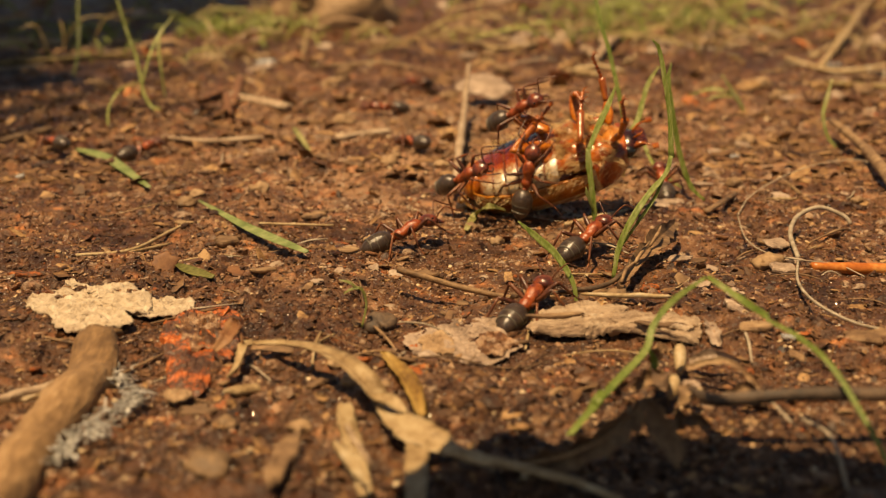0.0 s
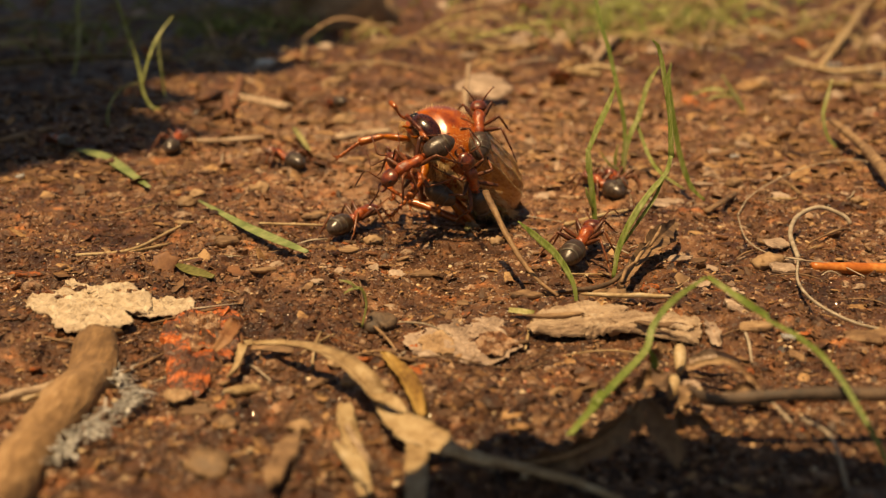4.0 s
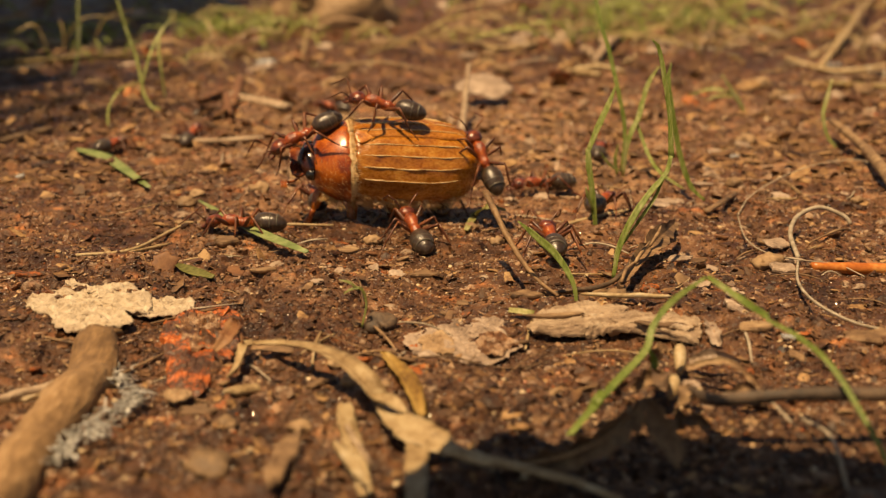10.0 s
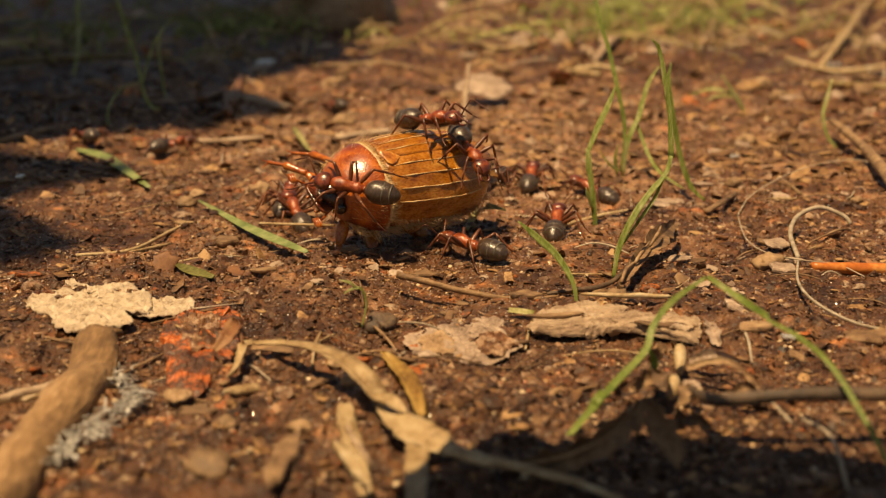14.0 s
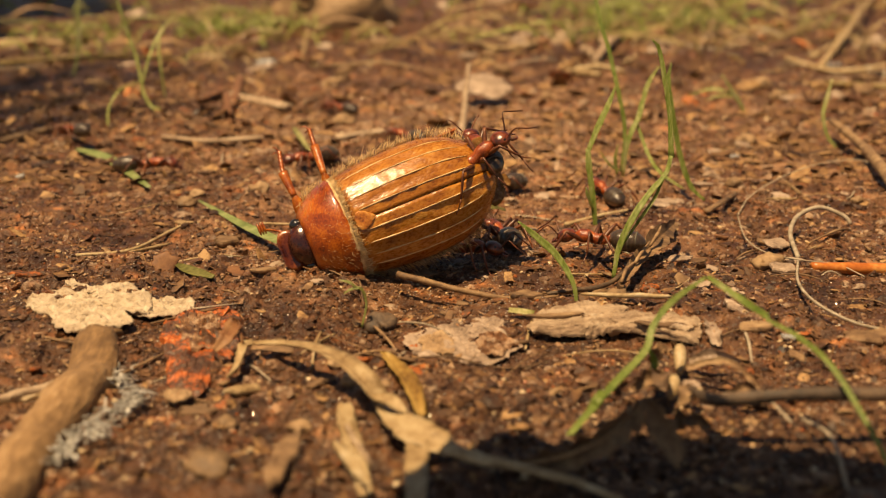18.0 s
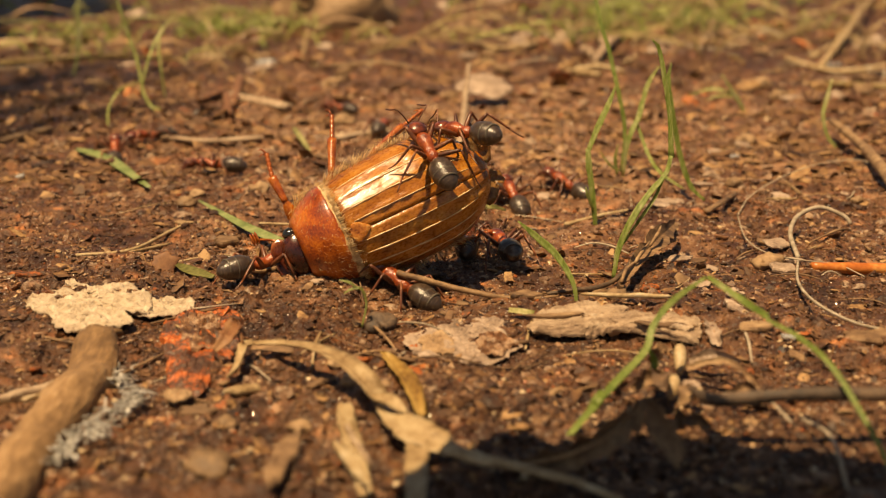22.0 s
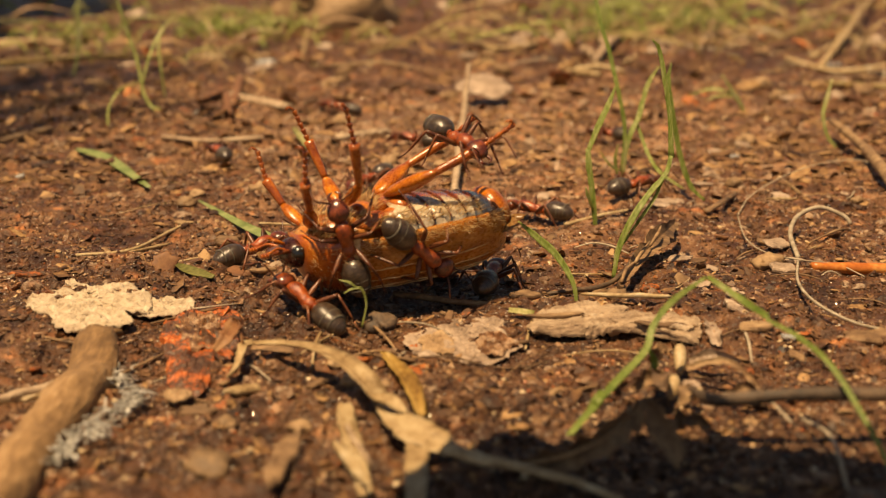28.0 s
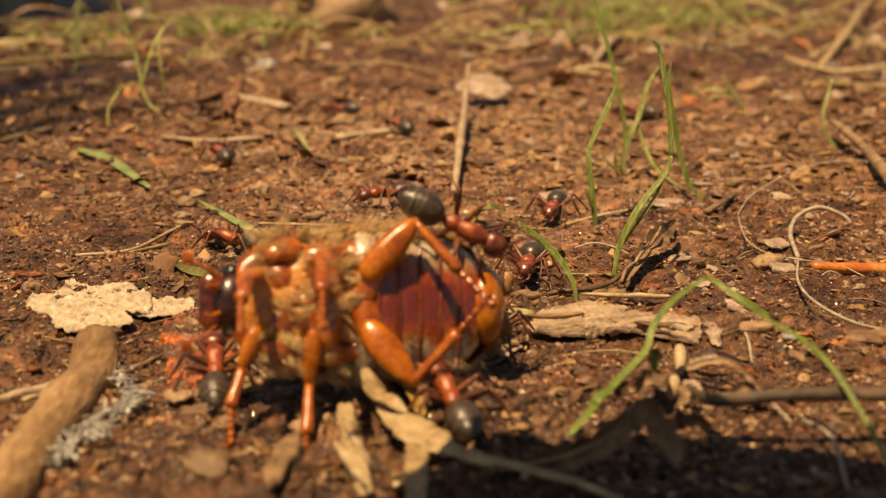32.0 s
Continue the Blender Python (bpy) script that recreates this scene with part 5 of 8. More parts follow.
for i, (x, y) in enumerate([(-94.55, 276.93), (-72.96, 262.92), (-51.77, 247.84), (-51.63, 309.84), (-29.38, 286.06), (24.91, 276.93), (33.34, 262.92), (46.51, 276.93), (59.79, 292.48), (67.16, 262.92), (86.05, 286.06), (91.32, 262.92), (-74.93, 234.35), (24.84, 238.68), (77.31, 234.35)]):
    tuft(x, y, 5, 9 + (i * 5) % 8, 1.0, 5, 150 + i, (DRYGRASS, MOSSGRASS, STRAW)[i % 3], ("thin dry brown grass tuft on bare soil", "thin green grass tuft on bare soil", "thin dry yellow grass tuft on soil")[i % 3])


# straws, blades, chips and leaf pieces strewn over the soil, thicker towards the back
rng = random.Random(21)


def bent_straw(x, y, turn, length, r, rise, material, label):
    dx, dy = math.cos(turn) * length, math.sin(turn) * length
    sag = rng.gauss(0, 0.12) * length
    pts = [(x, y), (x + dx * 0.33 - dy * 0.01 * sag, y + dy * 0.33 + sag * 0.5, rise * 0.8), (x + dx * 0.66, y + dy * 0.66 + sag * 0.6, rise), (x + dx, y + dy, rise * 0.2)]
    stick("straw", pts, [r * 0.7, r, r, r * 0.5], material, label, "straw", "straws", wob=0.25, sides=7, flat=rng.choice((0.5, 0.8, 1.0)))


for i in range(150):
    y = 1 / rng.uniform(1 / 430, 1 / 205)
    x = rng.uniform(-0.40, 0.42) * y
    if grain(x, y, 40, 61) + 0.6 * (y - 230) / 150 < rng.uniform(-1.3, 0.5):
        continue
    turn = rng.uniform(0, 6.28)
    m, lab = rng.choice(((STRAW, "thin dry straw among sparse grass"), (STRAW, "thin dry straw among sparse grass"), (BARK, "thin brown stalk among sparse grass"), (ROOT, "pale thin stalk among sparse grass"), (DRYGRASS, "yellowing grass stalk on soil")))
    bent_straw(x, y, turn, rng.uniform(5, 22) * (0.5 + y / 400), rng.uniform(0.10, 0.30) * (0.5 + y / 350), rng.uniform(0, 1.6), m, lab)
for i in range(110):
    y = 1 / rng.uniform(1 / 150, 1 / 60)
    x = rng.uniform(-0.38, 0.38) * y
    bent_straw(x, y, rng.uniform(0, 6.28), rng.uniform(1.5, 6), rng.uniform(0.04, 0.10), rng.uniform(0, 0.4), rng.choice((STRAW, BARK, BARK, TWIG, ROOT)), "short thin plant fibre on soil")
for i in range(60):
    y = 1 / rng.uniform(1 / 430, 1 / 240)
    x = rng.uniform(-0.40, 0.42) * y
    if grain(x, y, 50, 71) + 0.4 * (y - 260) / 120 < rng.uniform(-1.0, 0.6):
        continue
    turn, l = rng.gauss(0, 0.55) + rng.choice((0, 3.14)), rng.uniform(10, 30) * (0.4 + y / 450)
    dx, dy, up = math.cos(turn) * l, math.sin(turn) * l, rng.uniform(0.5, 6.0)
    thing("fallen_blade", ribbon(bmesh.new(), lying([(x, y), (x + dx * 0.4, y + dy * 0.4, up), (x + dx * 0.75, y + dy * 0.75, up * 0.8), (x + dx, y + dy, up * 0.2)], 0.3), [0.3, rng.uniform(0.7, 1.6), rng.uniform(0.7, 1.5), 0.2], (rng.uniform(-0.4, 0.4), -0.5, 1), 0.1, 0.25, 5), rng.choice((DRYGRASS, DRYGRASS, DRYGRASS, DEAD, BARK, PALEGRASS)), "dry brown grass blade lying over soil", "grass blade", "fallen blades")
for pts, r, m, lab in (([(-78.48, 211.27), (-67.11, 209.37, 0.50), (-57.21, 210.09, 1.00), (-49.61, 222.33, 0.60), (-43.08, 234.35)], 0.75, DRYGRASS, "long yellow green straw on soil"),
                       ([(-91.39, 250.23), (-82.93, 249.25, 1.00), (-75.52, 247.32, 0.50)], 1.0, STRAW, "pale dry straw on soil"),
                       ([(-51.86, 280.09, 1.00), (-44.93, 294.03, 2.00), (-36.36, 319.39, 1.00)], 0.8, DRYGRASS, "yellow green grass stalk on soil"),
                       ([(-46.22, 255.16), (-40.19, 254.36, 1.00), (-32.85, 280.26, 2.00)], 0.7, DRYGRASS, "yellow green grass stalk on soil"),
                       ([(7.99, 228.13), (15.36, 228.39, 0.60), (24.46, 265.20, 1.00), (37.03, 313.55)], 0.9, STRAW, "long pale straw on bare soil"),
                       ([(20.86, 201.31), (25.55, 200.19, 0.50), (29.76, 199.74)], 1.0, STRAW, "flat tan straw piece on soil"),
                       ([(25.76, 209.54), (31.44, 230.70, 1.00), (41.34, 280.00, 0.50)], 1.1, WOOD, "pale split stalk leaning on litter"),
                       ([(67.72, 220.32), (86.43, 263.26, 2.00), (124.80, 358.84, 4.00)], 1.0, STRAW, "long tan straw standing aslant"),
                       ([(64.27, 228.13), (67.84, 211.10, 0.60), (78.96, 214.80)], 0.7, STRAW, "long tan straw on soil"),
                       ([(56.30, 187.97), (60.22, 181.31, 0.50), (64.75, 175.03)], 0.55, DRYGRASS, "long yellow straw on soil"),
                       ([(83.25, 292.48), (91.53, 300.27, 1.00), (95.64, 291.58, 0.60), (86.68, 252.67)], 0.7, STRAW, "curved tan straw on soil")):
    stick("straw", pts, [r * 0.6, r * 0.75, r * 0.7, r * 0.5], m, lab, "straw", "straws", wob=0.2, sides=8, flat=0.7)
for i in range(135):
    y = 1 / rng.uniform(1 / 190, 1 / 56)
    x, a = rng.uniform(-0.38, 0.38) * y, rng.uniform(0.2, 0.7) * (0.7 + y / 260)
    m, lab = rng.choice(((BARK, "small brown bark chip on soil"), (BARK, "small brown bark chip on soil"), (DEAD, "small greyish leaf scrap on soil"), (DEAD, "small greyish leaf scrap on soil"), (REDBARK, "small reddish brown chip on soil"), (RUST, "small rust brown chip on soil")))
    thing("chip", slab(x, y, a, a * rng.uniform(0.3, 0.9), a * 0.35, rng.uniform(0, 180), 90 + i * 0.7, rag=0.5, n=14, lift=a * 0.1, tilt=rng.uniform(-26, 26), roll=rng.uniform(-10, 35)), m, lab, "chip", "chips")
rng = random.Random(33)
for i in range(300):
    y = 1 / rng.uniform(1 / 420, 1 / 165)
    x, a = rng.uniform(-0.40, 0.42) * y, rng.uniform(0.6, 3.0) * (y / 260)
    if grain(x, y, 30, 81) + 0.5 * (y - 230) / 120 < rng.uniform(-1.1, 0.5):
        continue
    m, lab = rng.choice(((GREYLEAF, "pale dry leaf piece among grass"), (DEAD, "brown dead leaf piece among grass"), (WOOD, "light brown wood chip among grass"), (REDBARK, "reddish bark flake among grass"), (DEAD, "brown dead leaf piece among grass"), (BARK, "brown bark piece among grass"), (LITTER, "dark brown leaf piece among grass"), (RUST, "rust brown leaf piece among grass")))
    thing("chip", slab(x, y, a, a * rng.uniform(0.25, 0.8), a * 0.22, rng.uniform(-40, 40), 290 + i * 0.7, rag=0.5, n=14, lift=a * 0.22, tilt=rng.uniform(-24, 24), roll=rng.uniform(0, 60), dome=a * rng.uniform(0, 0.6)), m, lab, "chip", "chips")
for x, y, n, high, w, spread, m in ((-50.80, 313.55, 14, 9, 1.2, 12, DRYGRASS), (-37.46, 287.64, 10, 7, 1.1, 12, DRYGRASS), (-47.03, 240.91, 9, 5, 1.0, 10, DRYGRASS), (-92.97, 279.91, 8, 8, 1.2, 14, DRYGRASS), (-73.80, 333.52, 8, 9, 1.2, 12, DRYGRASS),
                                    (31.00, 313.55, 12, 7, 1.2, 12, DRYGRASS), (50.34, 337.82, 18, 7, 1.2, 16, MOSSGRASS), (64.31, 346.75, 16, 7, 1.2, 14, MOSSGRASS), (34.16, 279.91, 8, 6, 1.0, 10, DRYGRASS), (60.48, 279.91, 5, 12, 1.1, 4, DRYGRASS),
                                    (5.49, 333.52, 5, 14, 1.2, 4, DRYGRASS), (100.18, 356.16, 8, 8, 1.2, 14, DRYGRASS), (85.54, 356.16, 5, 16, 1.4, 4, MOSSGRASS), (16.59, 265.61, 6, 4, 0.9, 10, DRYGRASS)):
    tuft(x, y, n, high, w, spread, 300 + n + int(high * 7 + x), m, "tuft of short green grass blades on soil" if m is MOSSGRASS else "tuft of dry brownish grass on bare soil")


# unseen plants added beside the view only so their leaves shade the ground
def shade_plant(name, base, top, length, width, turn, label, blunt=0.15, tip=0.4):
    """A stalk from the soil up to a broad leaf."""
    root = new(name)
    b = Vector((base[0], base[1], gz(*base)))
    root.location = b * MM
    t = Vector(top) - b
    rot = Matrix.Rotation(radians(turn), 3, "Z")
    line = [t + rot @ Vector((length * k, 0, length * 0.05 * math.sin(3 * k))) for k in (-0.5, -0.25, 0, 0.25, 0.5)]
    part("leaf_blade", ribbon(bmesh.new(), line, [width * blunt, width * max(0.75, blunt), width, width * max(0.85, tip), width * tip, 0.3], (0, 0, 1), 0.25, 0.1, 10, ragged=0.25), SHADELEAF, root)
    part("stalk", tube(bmesh.new(), [(0, 0, -1), Vector((0, 0, t.z * 0.7)), line[0] * 0.5 + Vector((0, 0, t.z * 0.5)), line[0]], [width * 0.06, width * 0.05, width * 0.03, width * 0.015], 8), SHADELEAF, root)
    return tagged(root, label, "plant", "shading plants")


shade_plant("added_plant", (70.0, 95.0), (1.3, 38.0, 34.00), 23, 15, 180, "unseen low plant added so its leaf shades the soil", 0.5, 0.85)
for x, y, long, wide, turn in ((-206.1, -43.4, 70, 6, 66), (-209.8, -19.8, 80, 6, 70), (-222.1, 1.8, 90, 8, 76), (-211.6, 1.8, 60, 5, 62)):
    shade_plant("added_grass", (x - 30.0, y - 60.0), (x, y, 700.00), long, wide, turn, "unseen tall grass added so its narrow leaf dapples the soil", 0.5, 0.5)
SHADE = shade_plant("swaying_plant", (-400.7, 233.2), (-244.40, 298.60, 400.00), 560, 230, 90, "unseen tall swaying plant added to shade the bare soil", 0.95)
SHADE_BASE = SHADE.location.copy()


# ---- the beetle: head along +y, back along +z, in mm from the body's middle ----
SLIM = (0.93, 0.99)


def shell_z(x, y):
    """Height of the wing cases' outer face."""
    w = case_w(y)
    t = min(1.0, abs(x) / w)
    crown = 3.1 * (1 - 0.10 * ((y + 1.5) / 5) ** 2) if y > -5 else 3.1 * (1 - 0.10 * 0.49 - 0.16 * (-5 - y) ** 1.6 / 3)
    return -0.5 + (crown + 0.5) * (1 - t ** 2.05) ** 0.5


def case_w(y):
    k = (y + 2.2) / 5.2
    if y >= -2.2:
        return 4.35 - 0.55 * k * k
    return 4.35 * math.sqrt(max(0.02, 1 - ((-2.2 - y) / 5.75) ** 2.6))


RIDGES = (0.20, 0.44, 0.66, 0.84)


def case_face(x, y, side):
    """Height of a wing case with its ridges and slight dents."""
    t = abs(x) / case_w(y)
    ridge = sum(0.07 * math.exp(-((t - c) / 0.035) ** 2) for c in RIDGES)
    return shell_z(x, y) + ridge * (1 - 0.4 * t) + 0.09 * noise.noise(Vector((x * 1.1, y * 0.55, side))) + 0.05 * noise.noise(Vector((x * 2.8, y * 1.5, side + 5))) + 0.022 * noise.noise(Vector((x * 6.0, y * 3.5, side + 9)))


def build_case(side, beetle):
    bm = bmesh.new()
    loops = []
    ny, nx = 46, 30
    for i in range(ny + 1):
        y = 3.15 - 10.6 * (i / ny) ** 0.96
        outer, inner = [], []
        for j in range(nx + 1):
            a = j / nx
            x = side * (0.035 + (case_w(y) - 0.035) * math.sin(a * math.pi / 2) ** 0.9)
            z = case_face(x, y, side)
            if i == 0:
                z -= 0.25
            outer.append(Vector((x, y, z)))
            inner.append(Vector((x * 0.965, y, z - 0.16)))
        loops.append(outer + inner[::-1])
    rings(bm, loops)
    ob = part("wing_case", bm, ELYTRON, beetle, "glossy amber brown ribbed wing case")
    for c in RIDGES:
        line = []
        for i in range(44):
            y = 2.5 - 9.0 * (i / 43) * (1 - 0.12 * c)
            x = side * c * case_w(y)
            line.append((x, y, case_face(x, y, side) + 0.012))
        part("rib", tube(bmesh.new(), line, [0.012, 0.055, 0.024, 0.046, 0.026, 0.052, 0.012], 5, 1, 0.9, 1.0), RIB, ob, "pale raised stripe")
    return ob


def tufts(bm, n, place, rng, length, r=0.022):
    """Fine hairs: place() gives root and direction."""
    for _ in range(n):
        p, d = place(rng)
        l = length * rng.uniform(0.6, 1.2)
        side = Vector((rng.gauss(0, 0.3), rng.gauss(0, 0.3), rng.gauss(0, 0.3)))
        tube(bm, [p, p + d * l * 0.5 + side * l * 0.2, p + (d + side * 0.8) * l], [r, r * 0.8, r * 0.3], 3, 1)
    return bm


def build_beetle():
    beetle = new("beetle")
    for s in (-1, 1):
        build_case(s, beetle)
    # pronotum
    bm = bmesh.new()
    loops = []
    for i in range(15):
        k = i / 14
        y = 3.05 + 3.1 * k
        w = 3.95 * (1 - 0.40 * k ** 1.8) * (0.97 if i in (0, 14) else 1)
        top = 2.75 * (1 - 0.58 * k ** 1.8) - (0.15 if i in (0, 14) else 0)
        lp = [Vector((w * math.sin(a), y + 0.35 * math.cos(a) * (1 - k) - 0.25 * k * (1 - math.cos(a)), -1.1 + (top + 1.1) * math.cos(a) ** 0.8 if math.cos(a) > 0 else -1.1)) for a in [(-0.5 + j / 20) * math.pi * 0.998 for j in range(21)]]
        lp += [Vector((w * 0.9 * x, y, -1.5)) for x in (0.8, 0.3, -0.3, -0.8)]
        loops.append(lp)
    rings(bm, loops)
    pro = part("pronotum", bm, PRONOTUM, beetle, "polished reddish brown pronotum")
    rng = random.Random(5)
    def collar(r):
        a = r.uniform(-1.45, 1.45)
        return Vector((3.9 * math.sin(a), 3.1 + 0.3 * math.cos(a), -1.0 + 3.75 * math.cos(a) ** 0.8)), Vector((0.1 * math.sin(a), -1, 0.12)).normalized()
    tagged(part("hair_fringe", tufts(bmesh.new(), 300, collar, rng, 0.7, 0.018), HAIR, pro, "pale hair fringe"), kind="stuff")
    def fuzz(r):
        a, k = r.uniform(-1.5, 1.5), r.uniform(0.05, 0.95)
        w = 3.95 * (1 - 0.40 * k ** 1.8)
        n = Vector((math.sin(a), 0, math.cos(a)))
        return Vector((w * math.sin(a) * 0.99, 3.1 + 2.95 * k, -1.1 + (2.75 * (1 - 0.58 * k ** 1.8) + 1.1) * math.cos(a) ** 0.8)), (n + Vector((0, -0.5, 0))).normalized()
    tagged(part("fine_hair", tufts(bmesh.new(), 260, fuzz, rng, 0.45, 0.012), HAIR, pro), kind="stuff")
    bm = bmesh.new()
    loops = []
    for y, k in ((3.30, 0.955), (3.15, 0.976), (3.00, 0.982), (2.87, 0.980), (2.76, 0.972), (2.66, 0.93)):
        loops.append([Vector((k * 3.97 * math.sin(a), y + 0.30 * math.cos(a) + 0.3 * noise.noise(Vector((a * 8, y * 2, 0))), -1.05 + k * 3.85 * math.cos(a) ** 0.75)) for a in [(-0.5 + j / 28) * math.pi * 0.995 for j in range(29)]])
    rings(bm, loops, closed=False)
    part("collar", bm, CREAM, beetle, "cream woolly collar behind the pronotum")
    part("scutellum", blob(bmesh.new(), (0, 2.3, 2.97), (0.62, 0.75, 0.06), 14, 8, None, lambda q: Vector((q.x * (1 + 1.0 * q.y), q.y, q.z))), BREAST, beetle, "small tan furred scutellum")
    # head
    head = part("head", blob(bmesh.new(), (0, 6.25, -0.35), (1.70, 1.10, 1.0), 22, 14, Matrix.Rotation(radians(-20), 3, "X"), lambda q: Vector((q.x * (1 - 0.10 * q.y), q.y, q.z))), BEETLEHEAD, beetle, "shiny dark brown head")
    bm = bmesh.new()
    lip = []
    for k in range(9):
        t = k / 8
        half = (1.35, 1.45, 1.55, 1.60, 1.60, 1.55, 1.45, 1.25, 0.9)[k]
        lift = -0.62 - 0.30 * t + 0.34 * t ** 3
        lip.append([Vector((half * c, 6.7 + 1.25 * t, lift + 0.10 * (1 - c * c) + 0.12 * abs(c) ** 3)) for c in (-1, -0.75, -0.5, -0.25, 0, 0.25, 0.5, 0.75, 1)]
                   + [Vector((half * 0.97 * c, 6.7 + 1.21 * t, lift - 0.16)) for c in (1, 0.5, 0, -0.5, -1)])
    rings(bm, lip)
    part("clypeus", bm, CLYPEUS, head, "reddish brown upturned clypeus")
    for s in (-1, 1):
        part("eye", blob(bmesh.new(), (s * 1.58, 6.25, -0.40), (0.48, 0.52, 0.52), 16, 10), EYEBLACK, head, "black beady eye")
        part("antenna", tube(bmesh.new(), [(s * 1.2, 6.9, -0.7), (s * 1.7, 7.5, -1.0), (s * 2.0, 8.0, -0.9), (s * 2.1, 8.3, -0.8)], [0.12, 0.09, 0.1], 6, 4), TIBIA, head)
        for q in range(3):
            part("club_leaf", blob(bmesh.new(), (s * 2.3, 8.3 + 0.18 * q, -0.8), (0.5, 0.10, 0.2), 10, 7), TIBIA, head)
        part("palp", tube(bmesh.new(), [(s * 0.6, 6.9, -1.1), (s * 0.8, 7.4, -1.4), (s * 0.7, 7.7, -1.5)], [0.12, 0.1, 0.06], 6, 3), AMBER, head)
    def margin(r):
        y, sd = r.uniform(-7.0, 2.8), r.choice((-1, 1))
        x = sd * case_w(y) * r.uniform(0.97, 1.0)
        return Vector((x, y, r.uniform(-0.6, 0.1))), Vector((sd * 0.8, -0.5, r.uniform(-0.5, 0.4))).normalized()
    tagged(part("margin_hair", tufts(bmesh.new(), 520, margin, rng, 0.75, 0.02), HAIR, beetle, "golden bristles along the wing cases"), kind="stuff")
    # underside
    part("breast", blob(bmesh.new(), (0, 2.3, -0.95), (3.3, 3.0, 1.25), 26, 16, None, lambda q: Vector((q.x, q.y, min(q.z, 0.9))) * (1 + 0.07 * noise.noise(q * 1.3))), BREAST, beetle, "amber and tan hairy breast")
    part("throat", blob(bmesh.new(), (0, 5.0, -0.95), (2.3, 1.2, 1.05), 18, 10), BREAST, beetle)
    for s in (-1, 1):
        for y, w, l, turn in ((3.9, 0.75, 1.15, 24), (1.5, 0.85, 1.5, 14), (0.1, 0.8, 0.9, -8)):
            part("side_plate", blob(bmesh.new(), (s * 2.75, y, -1.55), (w, l, 0.55), 14, 9, Matrix.Rotation(radians(-38 * s), 3, "Y") @ Matrix.Rotation(radians(turn * s), 3, "Z")), TIBIA, beetle, "reddish amber side plate of the breast")
    part("breast_ridge", blob(bmesh.new(), (0, 1.5, -2.1), (0.62, 1.9, 0.4), 14, 9), TIBIA, beetle, "glossy amber ridge between the hips")
    # hair lies in clumps that point back and outwards
    bm = bmesh.new()
    for _ in range(85):
        a, b = rng.uniform(-1.35, 1.35), rng.uniform(-1.15, 1.25)
        n = Vector((math.sin(a), math.sin(b) * 0.8, -math.cos(a) * math.cos(b))).normalized()
        flow = (n * 0.75 + Vector((rng.gauss(0, 0.45), rng.gauss(-0.75, 0.3), rng.gauss(0, 0.2)))).normalized()
        heart = Vector((3.35 * math.sin(a), 2.3 + 3.0 * math.sin(b), -0.95 - 1.24 * math.cos(a) * math.cos(b)))
        tip = heart + flow * rng.uniform(0.9, 1.6)
        for _ in range(15):
            root = heart + Vector((rng.gauss(0, 0.28), rng.gauss(0, 0.28), rng.gauss(0, 0.10)))
            end = tip + Vector((rng.gauss(0, 0.20), rng.gauss(0, 0.20), rng.gauss(0, 0.20)))
            tube(bm, [root, (root + end) / 2 + n * 0.25, end], [0.026, 0.020, 0.006], 3, 1)
    tagged(part("breast_hair", bm, HAIR, beetle, "shaggy cream hair in clumps"), kind="stuff")
    def belly(y, a, swell):
        k = min(1.0, max(0.0, (-0.6 - y) / 6.3))
        return Vector((case_w(y - 0.3) * 0.93 * math.sin(a) * swell, y + 0.25 * math.cos(a), -0.5 - (2.15 - 0.95 * k ** 1.7) * math.cos(a) ** 0.8 * swell))
    arc = [(-0.5 + j / 26) * math.pi * 0.996 for j in range(27)]
    for i in range(6):
        y0, y1 = 0.1 - 1.12 * i, 0.1 - 1.12 * (i + 1) - 0.10
        loops = []
        for q in range(7):
            y = y0 + (y1 - y0) * q / 6
            loops.append([belly(y, a, 0.965 + 0.05 * math.sin(math.pi * min(1.0, 0.15 + q / 6.5)) + 0.02 * noise.noise(Vector((a * 3, y * 1.2, 4)))) for a in arc])
        loops.append([belly(y1 + 0.02, a, 0.95) for a in arc])
        bm = bmesh.new()
        rings(bm, loops, closed=False)
        part("belly_plate", bm, BELLYPLATE, beetle, "shiny belly plate, dark red along the middle, cream at the sides")
        if i < 5:
            part("belly_seam", tube(bmesh.new(), [belly(y1 + 0.10, a, 1.0) for a in arc[1:-1]], [0.06, 0.10, 0.09, 0.10, 0.06], 6, 1, 0.5), BELLYDARK, beetle, "dark seam between belly plates")
    def flank(r):
        y, sd = r.uniform(-5.5, 0.6), r.choice((-1, 1))
        p = belly(y, sd * r.uniform(1.0, 1.45), 1.0)
        return p, Vector((sd * 0.6, -0.8, -0.5)).normalized()
    tagged(part("flank_hair", tufts(bmesh.new(), 380, flank, rng, 0.8, 0.02), HAIR, beetle, "sparse cream hair along the belly"), kind="stuff")
    part("tail_plate", blob(bmesh.new(), (0, -7.1, -0.55), (2.3, 1.05, 1.6), 18, 10, Matrix.Rotation(radians(25), 3, "X")), AMBER, beetle, "orange brown tail plate")
    part("flank_membrane", blob(bmesh.new(), (0, -2.0, -0.35), (4.05, 5.0, 1.35), 24, 12), BELLYDARK, beetle)
